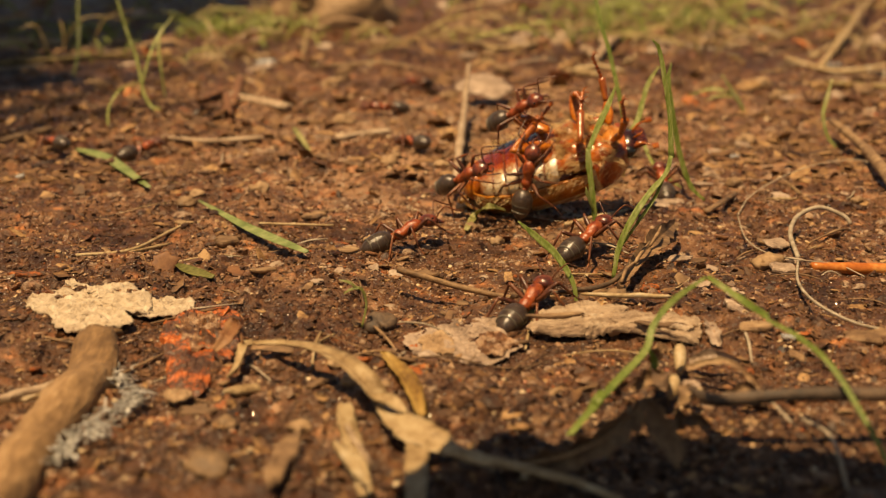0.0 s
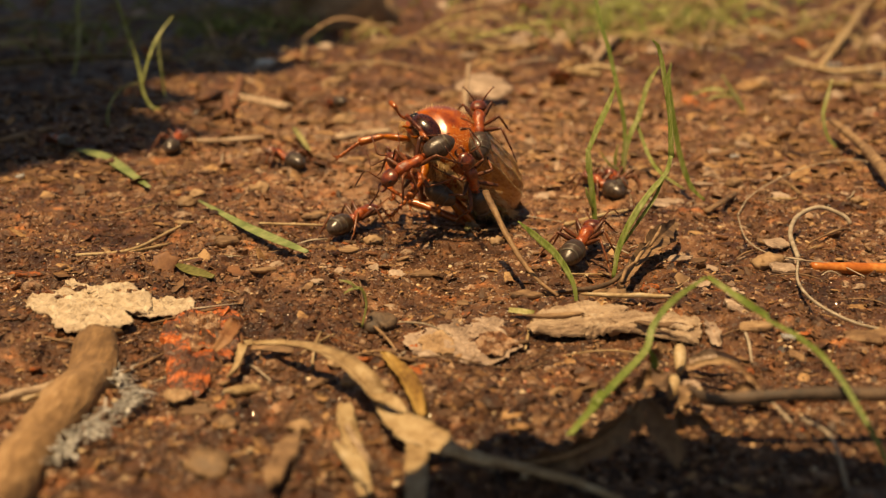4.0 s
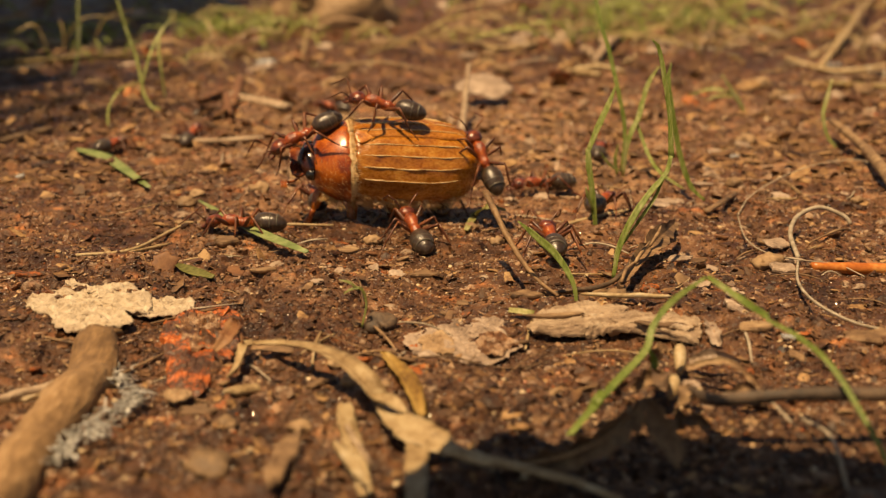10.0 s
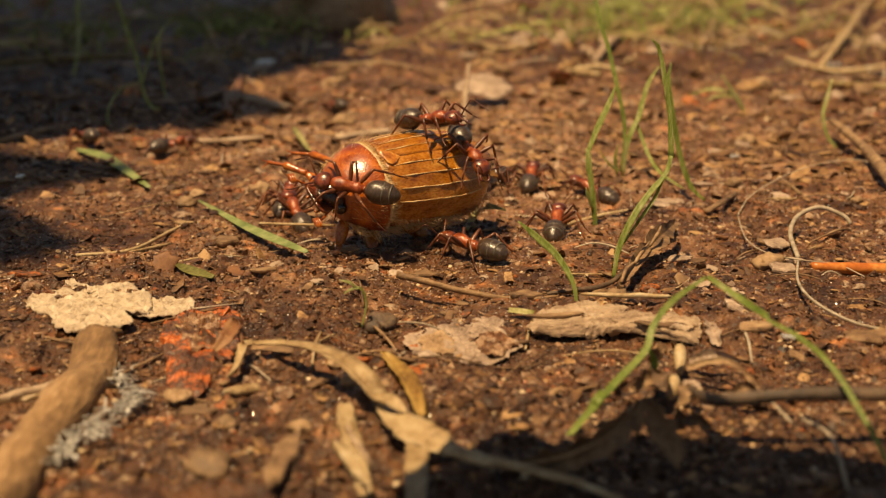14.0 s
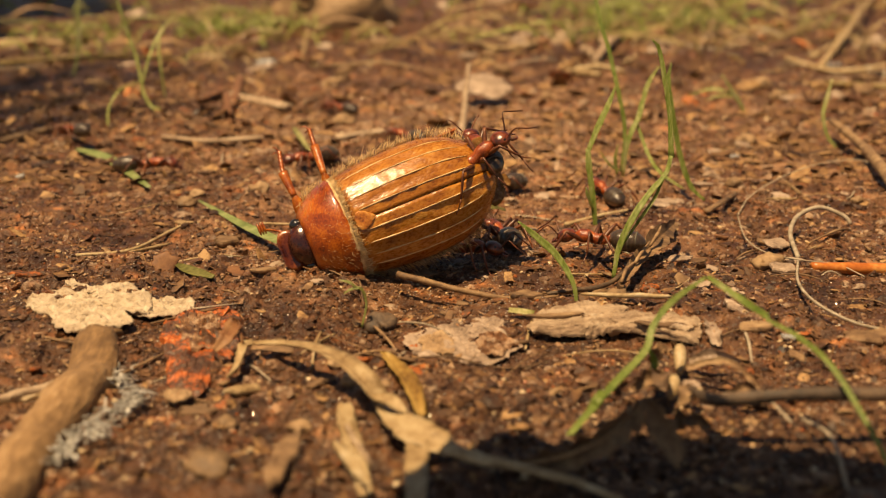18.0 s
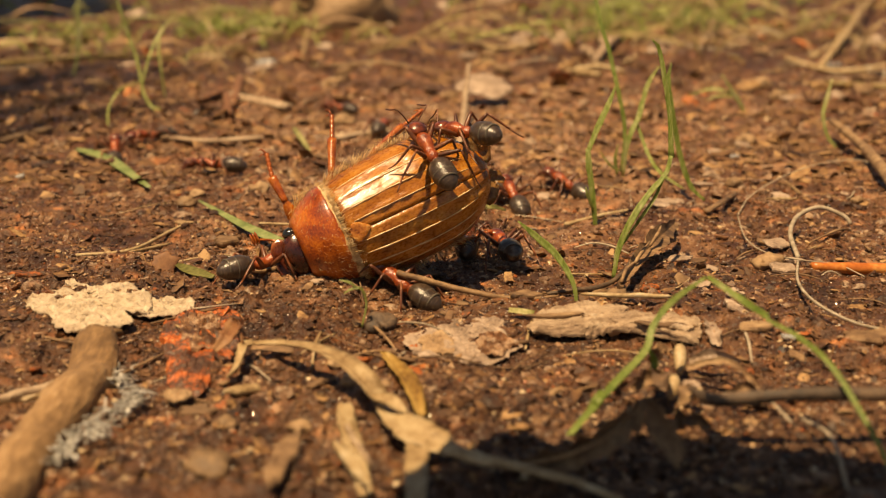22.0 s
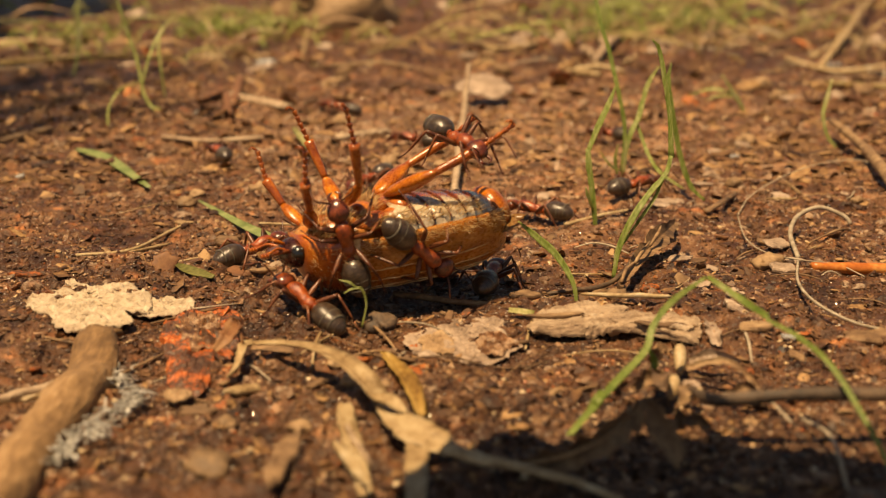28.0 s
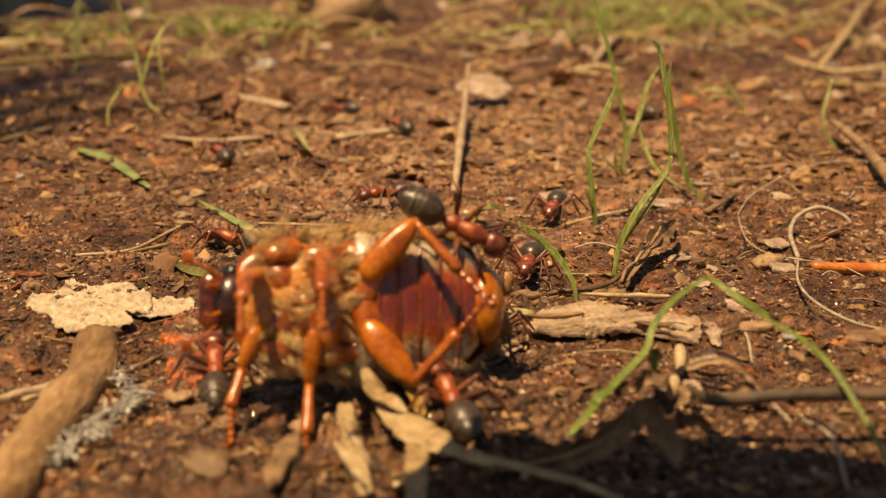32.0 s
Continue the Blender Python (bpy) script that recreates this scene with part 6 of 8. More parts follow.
    for side in (-1, 1):
        part("torn_membrane", ribbon(bmesh.new(), [(side * 1.2, -6.4, 0.9), (side * 1.5, -7.3, 0.7), (side * 1.1, -8.2, 0.2), (side * 1.6, -8.9, 0.35)], [1.6, 2.0, 1.5, 0.4], (side * 0.4, -0.2, 1), 0.05, 0.5, 6, ragged=0.7, twist=0.6 * side), MEMBRANE, beetle, "torn translucent wing tip")
    # legs
    legs = []
    for s in (-1, 1):
        for n, (base, knee, ankle, toe) in enumerate((((1.5, 5.2, -1.9), (3.1, 5.9, -3.2), (4.0, 6.5, -4.9), (4.4, 6.6, -6.9)),
                                                      ((1.7, 2.6, -2.9), (4.2, 2.7, -4.2), (5.0, 3.1, -6.8), (5.2, 3.5, -9.0)),
                                                      ((1.3, -0.1, -2.9), (3.9, -2.7, -3.7), (4.3, -5.9, -4.6), (4.5, -8.3, -5.6)))):
            b, k, a, e = (Vector((s * p[0], p[1], p[2])) for p in (base, knee, ankle, toe))
            thick = (0.48, 0.49, 0.80)[n]
            part("coxa", blob(bmesh.new(), b * 0.80 + Vector((0, -0.25, 0.25)), ((1.15, 1.45, 1.9)[n], (0.95, 0.9, 0.85)[n], 0.8), 16, 10, Matrix.Rotation(s * (0.3, 0.15, -0.2)[n], 3, "Z")), TIBIA, beetle, "glossy reddish amber hip plate")
            turn = (k - b).to_track_quat("Y", "Z").to_matrix()
            leg = part("leg", blob(bmesh.new(), (k - b) / 2, (thick, (k - b).length / 2 * 1.15, thick * 0.62), 16, 12, turn, lambda q: Vector((q.x * (1 - 0.12 * q.y), q.y, q.z))), AMBER, beetle, "orange amber leg", at=Matrix.Translation(b * MM))
            bm = tube(bmesh.new(), [k - b, (k + (a - k) * 0.5) - b, a - b], [0.24, 0.30, 0.36], 8, 4)
            spines = []
            for q in range(7):
                p = k + (a - k) * (0.3 + 0.1 * q) - b
                spines.append(part("spine", tube(bmesh.new(), [p, p + Vector((s * 0.35, 0.12 * (-1) ** q, -0.28))], [0.06, 0.015], 4, 1), TIBIA, leg))
            shin = part("tibia", bm, TIBIA, leg, "brown spined shin")
            bm = bmesh.new()
            for q in range(5):
                p0, p1 = a + (e - a) * (q / 5), a + (e - a) * ((q + 0.95) / 5)
                tube(bm, [p0 - b, (p0 + p1) / 2 - b, p1 - b], [0.10, 0.16, 0.20], 6, 2)
            for d in (-0.25, 0.25):
                tube(bm, [e - b, e - b + Vector((d, 0.3, -0.3)), e - b + Vector((d * 1.3, 0.55, -0.15))], [0.09, 0.06, 0.02], 5, 2)
            foot = part("foot", bm, TIBIA, leg, "jointed reddish brown foot")
            legs.append((leg, b, s, n, (k - b), [shin, foot] + spines))
    for ob in beetle.children_recursive:
        for v in ob.data.vertices:
            v.co.x, v.co.z = v.co.x * SLIM[0], v.co.z * SLIM[1]
        ob.location.x, ob.location.z = ob.location.x * SLIM[0], ob.location.z * SLIM[1]
    legs = [(leg, Vector((b.x * SLIM[0], b.y, b.z * SLIM[1])), s, n, Vector((k.x * SLIM[0], k.y, k.z * SLIM[1])), lower) for leg, b, s, n, k, lower in legs]
    tagged(beetle, "amber brown chafer beetle with ribbed wing cases, dragged by ants", "beetle")
    return beetle, legs


BEETLE, BEETLE_LEGS = build_beetle()


# ---- ants: head along +y, feet on z = 0 ----
def build_ant():
    ant = new("ant")
    head = part("head", blob(bmesh.new(), (0, 2.5, 1.28), (0.66, 0.74, 0.50), 18, 12, Matrix.Rotation(radians(-22), 3, "X"), lambda q: Vector((q.x * (1.06 - 0.25 * q.y), q.y, q.z))), ANTHEAD, ant, "dark reddish head")
    for s in (-1, 1):
        part("eye", blob(bmesh.new(), (s * 0.52, 2.58, 1.46), (0.10, 0.16, 0.14), 10, 7), EYEBLACK, head)
        part("mandible", tube(bmesh.new(), [(s * 0.3, 3.05, 0.98), (s * 0.34, 3.4, 0.82), (s * 0.08, 3.55, 0.75)], [0.12, 0.10, 0.04], 6, 3), ANTHEAD, head)
        part("antenna", tube(bmesh.new(), [(s * 0.25, 3.0, 1.3), (s * 0.7, 3.35, 1.85), (s * 1.15, 3.7, 2.2), (s * 1.25, 4.25, 1.75), (s * 1.2, 4.95, 1.25)], [0.06, 0.055, 0.05, 0.06, 0.05], 6, 4), ANTLEG, head)
    bm = tube(bmesh.new(), [(0, 1.95, 1.22), (0, 1.72, 1.28), (0, 1.35, 1.36), (0, 0.92, 1.36), (0, 0.55, 1.28), (0, 0.2, 1.2), (0, -0.12, 1.2), (0, -0.42, 1.12), (0, -0.6, 1.05)], [0.12, 0.38, 0.53, 0.52, 0.42, 0.40, 0.46, 0.36, 0.14], 14, 3, 0.0, 0.95)
    part("thorax", bm, ANTRED, ant, "rusty red thorax")
    part("waist", blob(bmesh.new(), (0, -0.65, 1.15), (0.26, 0.13, 0.42), 10, 8), ANTRED, ant)
    gaster = part("abdomen", blob(bmesh.new(), (0, -2.0, 1.22), (0.88, 1.34, 0.80), 22, 14, Matrix.Rotation(radians(6), 3, "X"), lambda q: Vector((q.x * (1 + 0.10 * q.y), q.y, q.z * (1 + 0.08 * q.y)))), ANTBLACK, ant, "black banded abdomen")
    for y in (-1.45, -2.05, -2.6):
        t = (y + 1.98) / 1.26
        r = math.sqrt(1 - t * t)
        ring = [(0.905 * r * math.cos(a) * (1 + 0.126 * t), y, 1.22 + 0.805 * r * math.sin(a) * (1 + 0.1 * t) - 0.13 * t) for a in [2 * math.pi * j / 20 for j in range(20)]]
        ring2 = [(p[0] * 0.995, p[1] - 0.07, 1.22 + (p[2] - 1.22) * 0.99) for p in ring]
        ring0 = [(p[0] * 0.93, p[1] + 0.03, 1.22 + (p[2] - 1.22) * 0.93) for p in ring]
        ring3 = [(p[0] * 0.90, p[1] - 0.10, 1.22 + (p[2] - 1.22) * 0.90) for p in ring]
        bm = bmesh.new()
        rings(bm, [ring0, ring, ring2, ring3], caps=False)
        part("band", bm, ANTBAND, gaster, "greyish band")
    for s in (-1, 1):
        for base, knee, ankle, toe in (((0.28, 1.15, 1.05), (1.25, 2.05, 1.9), (1.75, 2.9, 0.55), (1.95, 3.45, 0.05)),
                                       ((0.28, 0.55, 1.0), (1.55, 0.65, 2.0), (2.3, 0.7, 0.6), (2.75, 0.9, 0.05)),
                                       ((0.26, 0.05, 0.95), (1.45, -0.95, 2.05), (2.15, -2.1, 0.7), (2.45, -2.95, 0.05))):
            b, k, a, e = (Vector((s * p[0], p[1], p[2])) for p in (base, knee, ankle, toe))
            o = Vector((0, 0, 0))
            leg = part("leg", tube(bmesh.new(), [o, (k - b) * 0.5, k - b], [0.13, 0.18, 0.11], 7, 3), ANTLEG, ant, at=Matrix.Translation(b * MM))
            part("shin", tube(bmesh.new(), [k - b, (k + a) / 2 - b, a - b], [0.08, 0.10, 0.065], 6, 2), ANTLEG, leg)
            part("foot", tube(bmesh.new(), [a - b, (a + e) / 2 - b + Vector((0, 0, -0.06)), e - b], [0.06, 0.052, 0.045], 5, 2), ANTLEG, leg)
    return tagged(ant, "red and black wood ant on the soil", "ant", "ants")


def stance(x, y, z, yaw, pitch, roll):
    """A body's pose: millimetres, then turn, nose up and lean in degrees."""
    return pose(x * MM, y * MM, z * MM, 0, 0, yaw) @ pose(0, 0, 0, pitch) @ pose(0, 0, 0, 0, roll)


# each ant's way: seconds, place, turn, nose up, lean
ANT_WAYS = (
    ("red and black ant near a green blade", [
        (0.00, -41.71, 129.83, -0.20, 36, -6, 0), (1.00, -41.34, 134.19, -0.05, 60, 20, 0), (2.00, -42.43, 132.16, 0.04, 22, -20, 0),
        (3.00, -43.62, 131.91, -0.20, 30, -10, 0), (6.00, -37.30, 131.15, -0.34, 65, 1, 0), (7.00, -37.44, 130.95, -0.29, 75, 0, 0),
        (8.00, -37.50, 130.93, -0.46, 58, 0, 0), (9.00, -37.43, 130.90, -0.37, 40, 0, 0), (10.00, -36.36, 131.72, -0.70, -13, -3, 0),
        (10.50, -36.93, 131.31, -0.49, 31, -1, 0), (11.00, -37.49, 130.90, -0.28, 75, 0, 0), (12.00, -37.49, 130.90, -0.28, 75, 0, 0),
        (13.00, -37.49, 131.05, -0.28, 108, 0, 0), (14.00, -39.72, 134.87, -0.32, 29, -10, 0), (17.00, -42.22, 133.54, 0.02, 48, -6, 0),
        (18.00, -41.27, 135.42, 0.23, 42, -8, 0), (18.50, -39.62, 133.21, -0.02, 108, -3, 0), (19.00, -37.98, 130.99, -0.27, 174, 3, 0),
        (20.00, -38.92, 132.21, -0.22, 119, -1, 0), (20.33, -37.78, 127.76, -0.12, 65, 0, 0), (20.67, -36.64, 123.32, -0.02, 10, 0, 0),
        (21.00, -35.51, 118.87, 0.08, -44, 0, 0), (22.00, -34.73, 127.22, -0.41, 10, 20, 0), (23.00, -22.75, 131.17, -0.21, 29, -8, 0),
        (24.00, -14.71, 119.93, -0.34, 59, 0, 0), (25.00, -11.07, 116.60, -0.28, 41, 0, 0), (25.50, -9.27, 114.42, -0.36, 92, 0, 0),
        (26.00, -7.48, 112.23, -0.44, 144, 0, 0), (28.00, -6.72, 112.01, -0.37, 143, -8, 0), (29.00, -5.54, 112.13, -0.23, 99, -12, 0),
        (30.00, -10.06, 97.94, -0.09, 140, -5, 0), (30.33, -9.17, 98.48, -0.05, 197, -3, 0), (30.67, -8.29, 99.03, -0.01, 254, 0, 0),
        (31.00, -7.40, 99.58, 0.03, 311, 3, 0), (31.33, -6.59, 101.20, -0.06, 371, 3, 0), (31.67, -5.79, 102.82, -0.15, 430, 2, 0),
        (32.00, -4.98, 104.45, -0.24, 489, 2, 0),
    ]),
    ("red and black ant near a pale stick", [
        (0.00, -32.28, 128.86, -0.69, -33, 6, 0), (1.00, -34.26, 131.83, -0.72, 19, -12, 0), (2.00, -29.14, 132.17, -0.28, -31, 4, 0),
        (3.00, -29.09, 131.59, -0.25, -26, 5, 0), (4.50, -29.27, 131.97, -0.27, 17, 9, 0), (6.00, -29.44, 132.36, -0.30, 59, 13, 0),
        (7.00, -27.10, 131.53, -0.26, -16, 11, 0), (8.00, -26.78, 132.72, -0.31, -43, 4, 0), (9.00, -26.51, 133.61, -0.37, -32, 7, 0),
        (10.00, -28.83, 138.50, -0.67, -5, 9, 0), (11.00, -28.46, 138.46, -0.46, -8, 13, 0), (12.00, -28.25, 131.15, -0.23, -13, 5, 0),
        (13.00, -28.46, 130.40, -0.29, -16, 4, 0), (14.00, -29.26, 130.34, -0.40, -35, 0, 0), (17.00, -29.96, 118.16, -0.19, 42, 0, 0),
        (17.50, -29.50, 117.76, -0.15, -24, 0, 0), (18.00, -29.04, 117.36, -0.11, -90, 0, 0), (18.50, -29.56, 118.41, -0.18, -146, 0, 0),
        (19.00, -30.07, 119.46, -0.24, -202, 0, 0), (20.00, -31.49, 121.02, -0.35, -270, 0, 0), (21.00, -33.59, 136.85, -0.86, -303, -3, 0),
        (22.00, -33.41, 137.82, -0.66, -231, 0, 0), (23.00, -24.89, 117.50, 0.02, -288, -1, 0), (24.00, -26.97, 123.18, -0.54, -306, -4, 0),
        (25.00, -22.50, 118.68, -0.40, -319, 7, 0), (28.00, -23.18, 124.81, -0.33, -337, -2, 0), (29.00, -23.57, 125.31, -0.30, -337, 0, 0),
        (30.00, -22.93, 124.42, -0.38, -341, 0, 0), (31.00, -22.93, 124.42, -0.38, -341, 0, 0), (32.00, -22.91, 124.57, -0.35, -339, -1, 0),
    ]),
    ("ant working close to the beetle", [
        (0.00, -3.19, 129.26, -0.01, 32, -7, 0), (1.00, -2.60, 126.92, 0.16, 24, -9, 0), (2.00, -3.17, 128.45, 0.00, 62, 10, 0),
        (3.00, -3.08, 131.47, -0.08, 61, 2, 0), (4.00, 1.14, 109.90, -0.05, 19, 5, 0), (5.00, 5.27, 103.97, -0.36, 8, 4, 0),
        (6.00, 8.47, 101.16, -0.53, -35, 1, 0), (7.00, 4.13, 105.10, -0.35, 17, -1, 0), (8.00, 4.51, 106.42, -0.37, 13, 4, 0),
        (8.50, 7.04, 108.81, -0.45, 61, 2, 0), (9.00, 9.58, 111.20, -0.52, 110, 0, 0), (10.00, 9.26, 109.81, -0.44, 109, 0, 0),
        (11.00, 10.27, 112.30, -0.55, 90, 0, 0), (12.00, 9.09, 109.22, -0.41, 67, 0, 0), (12.50, 8.25, 107.70, -0.33, 23, 0, 0),
        (13.00, 7.40, 106.19, -0.25, -21, 1, 0), (14.00, 8.29, 112.51, -0.30, -10, 10, 0), (15.00, 6.97, 101.85, -0.39, 31, 0, 0),
        (16.00, 5.28, 96.06, -0.26, 94, 0, 0), (17.00, 3.59, 90.26, -0.13, 158, 0, 0), (17.50, 4.00, 89.94, -0.11, 88, 0, 0),
        (18.00, 4.42, 89.62, -0.09, 18, 0, 0), (19.00, 7.37, 85.06, 0.30, -32, 0, 0), (20.00, 5.92, 93.29, -0.09, 16, 0, 0),
        (21.00, 6.15, 103.42, -0.37, 28, 20, 0), (22.00, 6.07, 105.02, -0.36, 16, 20, 0), (23.00, 6.04, 100.14, -0.42, 33, 0, 0),
        (23.50, 5.53, 96.61, -0.16, 79, -9, 0), (24.00, 5.02, 93.09, 0.10, 125, -17, 0), (25.00, 4.40, 93.73, -0.08, 153, 0, 0),
        (25.50, 5.32, 95.61, -0.22, 92, 0, 0), (26.00, 6.24, 97.50, -0.37, 32, 0, 0), (28.00, 7.92, 99.65, -0.56, 60, 0, 0),
        (29.00, 7.61, 101.68, -0.45, 19, 4, 0), (30.00, 9.33, 94.06, -0.17, 31, 0, 0), (31.00, 9.36, 101.47, -0.48, 28, 0, 0),
        (31.50, 9.41, 101.24, -0.50, 98, -1, 0), (32.00, 9.46, 101.02, -0.52, 167, -2, 0),
    ]),
    ("red and black ant tugging at the beetle", [
        (0.00, -2.89, 89.36, -0.03, -67, 18, 0), (1.00, -2.74, 89.53, -0.04, -52, 19, 0), (2.00, -2.64, 89.08, -0.05, -60, 18, 0),
        (3.00, -3.00, 91.71, -0.12, -28, 20, 0), (4.00, -7.04, 94.42, -0.12, -31, 4, 0), (4.50, -10.24, 99.43, -0.15, 11, 3, 0),
        (5.00, -13.44, 104.44, -0.19, 53, 3, 0), (6.00, -15.37, 103.82, 0.25, 78, 6, 0), (6.50, -14.44, 104.79, -0.01, 30, 7, 0),
        (7.00, -13.51, 105.76, -0.27, -18, 9, 0), (8.00, -12.81, 109.17, -0.48, -8, 5, 0), (9.00, -12.37, 110.49, -0.55, 13, 12, 0),
        (10.00, -10.97, 103.29, -0.21, 9, 3, 0), (11.00, -10.89, 104.52, -0.23, 0, -2, 0), (12.00, -10.05, 97.16, -0.08, -21, 20, 0),
        (13.00, -9.84, 97.21, -0.01, -24, 7, 0), (14.00, -12.40, 99.36, -0.58, 22, 20, 0), (15.00, -10.74, 109.41, -0.48, -36, 0, 0),
        (17.00, -9.20, 128.98, -0.10, -38, 0, 0), (17.50, -6.65, 131.45, -0.08, 2, 0, 0), (18.00, -4.10, 133.92, -0.07, 42, 0, 0),
        (19.00, -14.24, 158.85, -0.76, 34, 0, 0), (20.00, -12.98, 132.17, -0.16, -11, 7, 0), (20.50, -17.21, 126.43, -0.34, 32, 4, 0),
        (21.00, -21.44, 120.70, -0.53, 74, 0, 0), (22.00, -22.46, 118.02, -0.30, 82, 0, 0), (23.00, -30.73, 96.77, 0.18, 150, 0, 0),
        (24.00, -39.40, 95.13, -0.19, 135, 0, 0), (28.00, -41.25, 95.23, -0.21, 136, 0, 0), (32.00, -41.25, 95.23, -0.21, 136, 0, 0),
    ]),
    ("ant walking beside grass blades", [
        (0.00, 5.40, 73.01, -0.37, -32, 16, 0), (1.00, 9.41, 84.51, 0.30, -4, 8, 0), (2.00, 10.09, 85.44, 0.50, -28, 14, 0),
        (3.00, 10.09, 84.95, 0.39, -23, 10, 0), (6.00, 10.19, 86.50, 0.56, -35, 20, 0), (7.00, 10.19, 86.20, 0.56, -33, 15, 0),
        (8.00, 10.03, 86.35, 0.55, -30, 19, 0), (9.00, 9.45, 85.86, 0.46, -19, 18, 0), (10.00, 7.92, 86.34, 0.39, 3, 4, 0),
        (11.00, 7.12, 100.73, -0.51, 6, 5, 0), (12.00, 8.25, 94.47, -0.22, -26, 3, 0), (13.00, 8.01, 89.04, 0.24, -5, 4, 0),
        (14.00, 8.99, 93.72, -0.16, -10, 10, 0), (17.00, 9.76, 86.68, 0.50, 65, 3, 0), (18.00, 11.35, 85.09, 0.58, 72, 0, 0),
        (19.00, 11.34, 84.99, 0.34, 99, 0, 0), (20.00, 7.75, 82.96, 0.07, 120, 0, 0), (20.50, 6.62, 82.78, -0.06, 68, 1, 0),
        (21.00, 5.49, 82.60, -0.18, 17, 1, 0), (22.00, 4.45, 86.17, -0.08, 12, 0, 0), (24.00, 3.48, 85.32, -0.06, 36, 0, 0),
        (25.00, 2.62, 83.97, -0.13, 37, 0, 0), (26.00, 2.18, 82.52, -0.58, -11, 0, 0), (28.00, 3.23, 78.95, -0.38, -13, 0, 0),
        (29.00, 2.18, 73.78, -0.13, -30, 20, 0), (29.33, 3.65, 77.01, -0.05, 26, 13, 0), (29.67, 5.13, 80.23, 0.03, 83, 7, 0),
        (30.00, 6.61, 83.45, 0.12, 140, 0, 0), (31.00, 7.34, 83.90, 0.22, 105, 0, 0), (32.00, 6.09, 82.81, -0.35, 170, 0, 0),
    ]),
    ("ant among the grass stems", [
        (0.00, 10.63, 85.91, 0.60, -41, 17, 0), (1.00, 15.51, 106.66, -0.66, -27, 12, 0), (2.00, 14.36, 110.18, -0.64, 6, 4, 0),
        (3.00, 14.51, 111.29, -0.49, 37, 0, 0), (6.00, 15.09, 105.49, -0.52, -32, 20, 0), (7.00, 15.88, 109.42, -0.58, -52, 20, 0),
        (8.00, 15.28, 109.53, -0.76, -32, 20, 0), (9.00, 14.47, 104.18, -0.39, -34, 20, 0), (10.00, 13.44, 100.66, -0.12, -24, -4, 0),
        (11.00, 11.71, 107.88, -0.77, -3, 20, 0), (12.00, 12.90, 110.16, -0.89, -8, 20, 0), (13.00, 13.09, 110.95, -0.79, -11, 20, 0),
        (14.00, 13.60, 109.21, -0.90, 37, 10, 0), (17.00, 15.70, 109.59, -0.24, -20, 20, 0), (18.00, 14.70, 108.34, -0.83, 18, 6, 0),
        (19.00, 14.62, 108.00, -0.81, 20, 5, 0), (20.00, 14.57, 108.01, -0.82, 19, 5, 0), (21.00, 11.39, 107.64, -0.72, 65, 7, 0),
        (22.00, 11.31, 110.85, -0.68, 44, 17, 0), (23.00, 12.10, 112.70, -0.67, 37, 19, 0), (24.00, 12.00, 111.96, -0.68, 43, 20, 0),
        (25.00, 12.18, 106.97, -0.74, 47, 0, 0), (26.00, 12.18, 106.97, -0.74, 47, 0, 0), (27.00, 14.76, 107.72, -0.50, -2, 0, 0),
        (28.00, 17.34, 108.46, -0.27, -50, 0, 0), (29.00, 24.26, 116.26, -0.21, -60, 0, 0), (30.00, 36.20, 119.84, -0.01, -90, 0, 0),
        (31.00, 52.19, 125.14, -0.41, -90, 0, 0), (32.00, 53.45, 121.35, 0.28, -90, 0, 0),
    ]),
    ("red and black ant climbing over the beetle", [
        (0.00, 2.48, 100.40, 2.80, -135, 26, 65), (0.50, 0.86, 100.98, 1.22, -90, 14, 33), (1.00, -0.76, 101.56, -0.36, -46, 2, 0),
        (2.00, -1.15, 111.31, -0.06, 14, 20, 0), (3.00, -0.19, 107.22, -0.68, 21, 0, 0), (3.50, -0.61, 100.06, 2.37, 50, 18, -68),
        (4.00, -1.14, 92.89, 5.49, 79, 35, -137), (5.00, -3.78, 101.00, 5.77, 103, 13, -68), (6.00, -4.78, 97.69, 5.48, 115, 4, -26),
        (7.00, -6.96, 98.83, 5.29, 72, -21, -47), (8.00, -8.35, 102.04, 5.91, 115, -21, -20), (9.00, -9.76, 95.86, 4.73, 94, -14, -15),
        (10.00, -10.77, 97.96, 6.39, 109, -25, -21), (11.00, -9.54, 93.84, 4.67, 38, 50, -45), (12.00, -6.87, 91.03, 4.42, 70, 33, -55),
        (13.00, -6.44, 90.25, 4.54, 31, 54, -28), (14.00, -6.19, 86.65, 4.69, 79, 9, -52), (15.00, -10.83, 116.61, -0.29, 33, 0, 0),
        (17.00, -8.58, 130.21, -0.13, -18, 1, 0), (17.50, -10.89, 124.96, 0.02, 54, -1, 0), (18.00, -13.20, 119.72, 0.17, 126, -2, 0),
        (19.00, -12.34, 119.15, 0.28, 160, 2, 0), (19.33, -12.48, 123.14, 0.09, 103, 2, 0), (19.67, -12.63, 127.12, -0.10, 46, 2, 0),
        (20.00, -12.77, 131.10, -0.29, -11, 1, 0), (21.00, -9.43, 133.44, 0.26, -23, 0, 0), (23.00, -6.52, 143.75, -0.02, 32, 0, 0),
        (24.00, -6.11, 128.54, -0.06, 92, 0, 0), (25.00, -5.70, 113.33, -0.11, 152, 0, 0), (26.00, -4.25, 116.70, 0.06, 161, 0, 0),
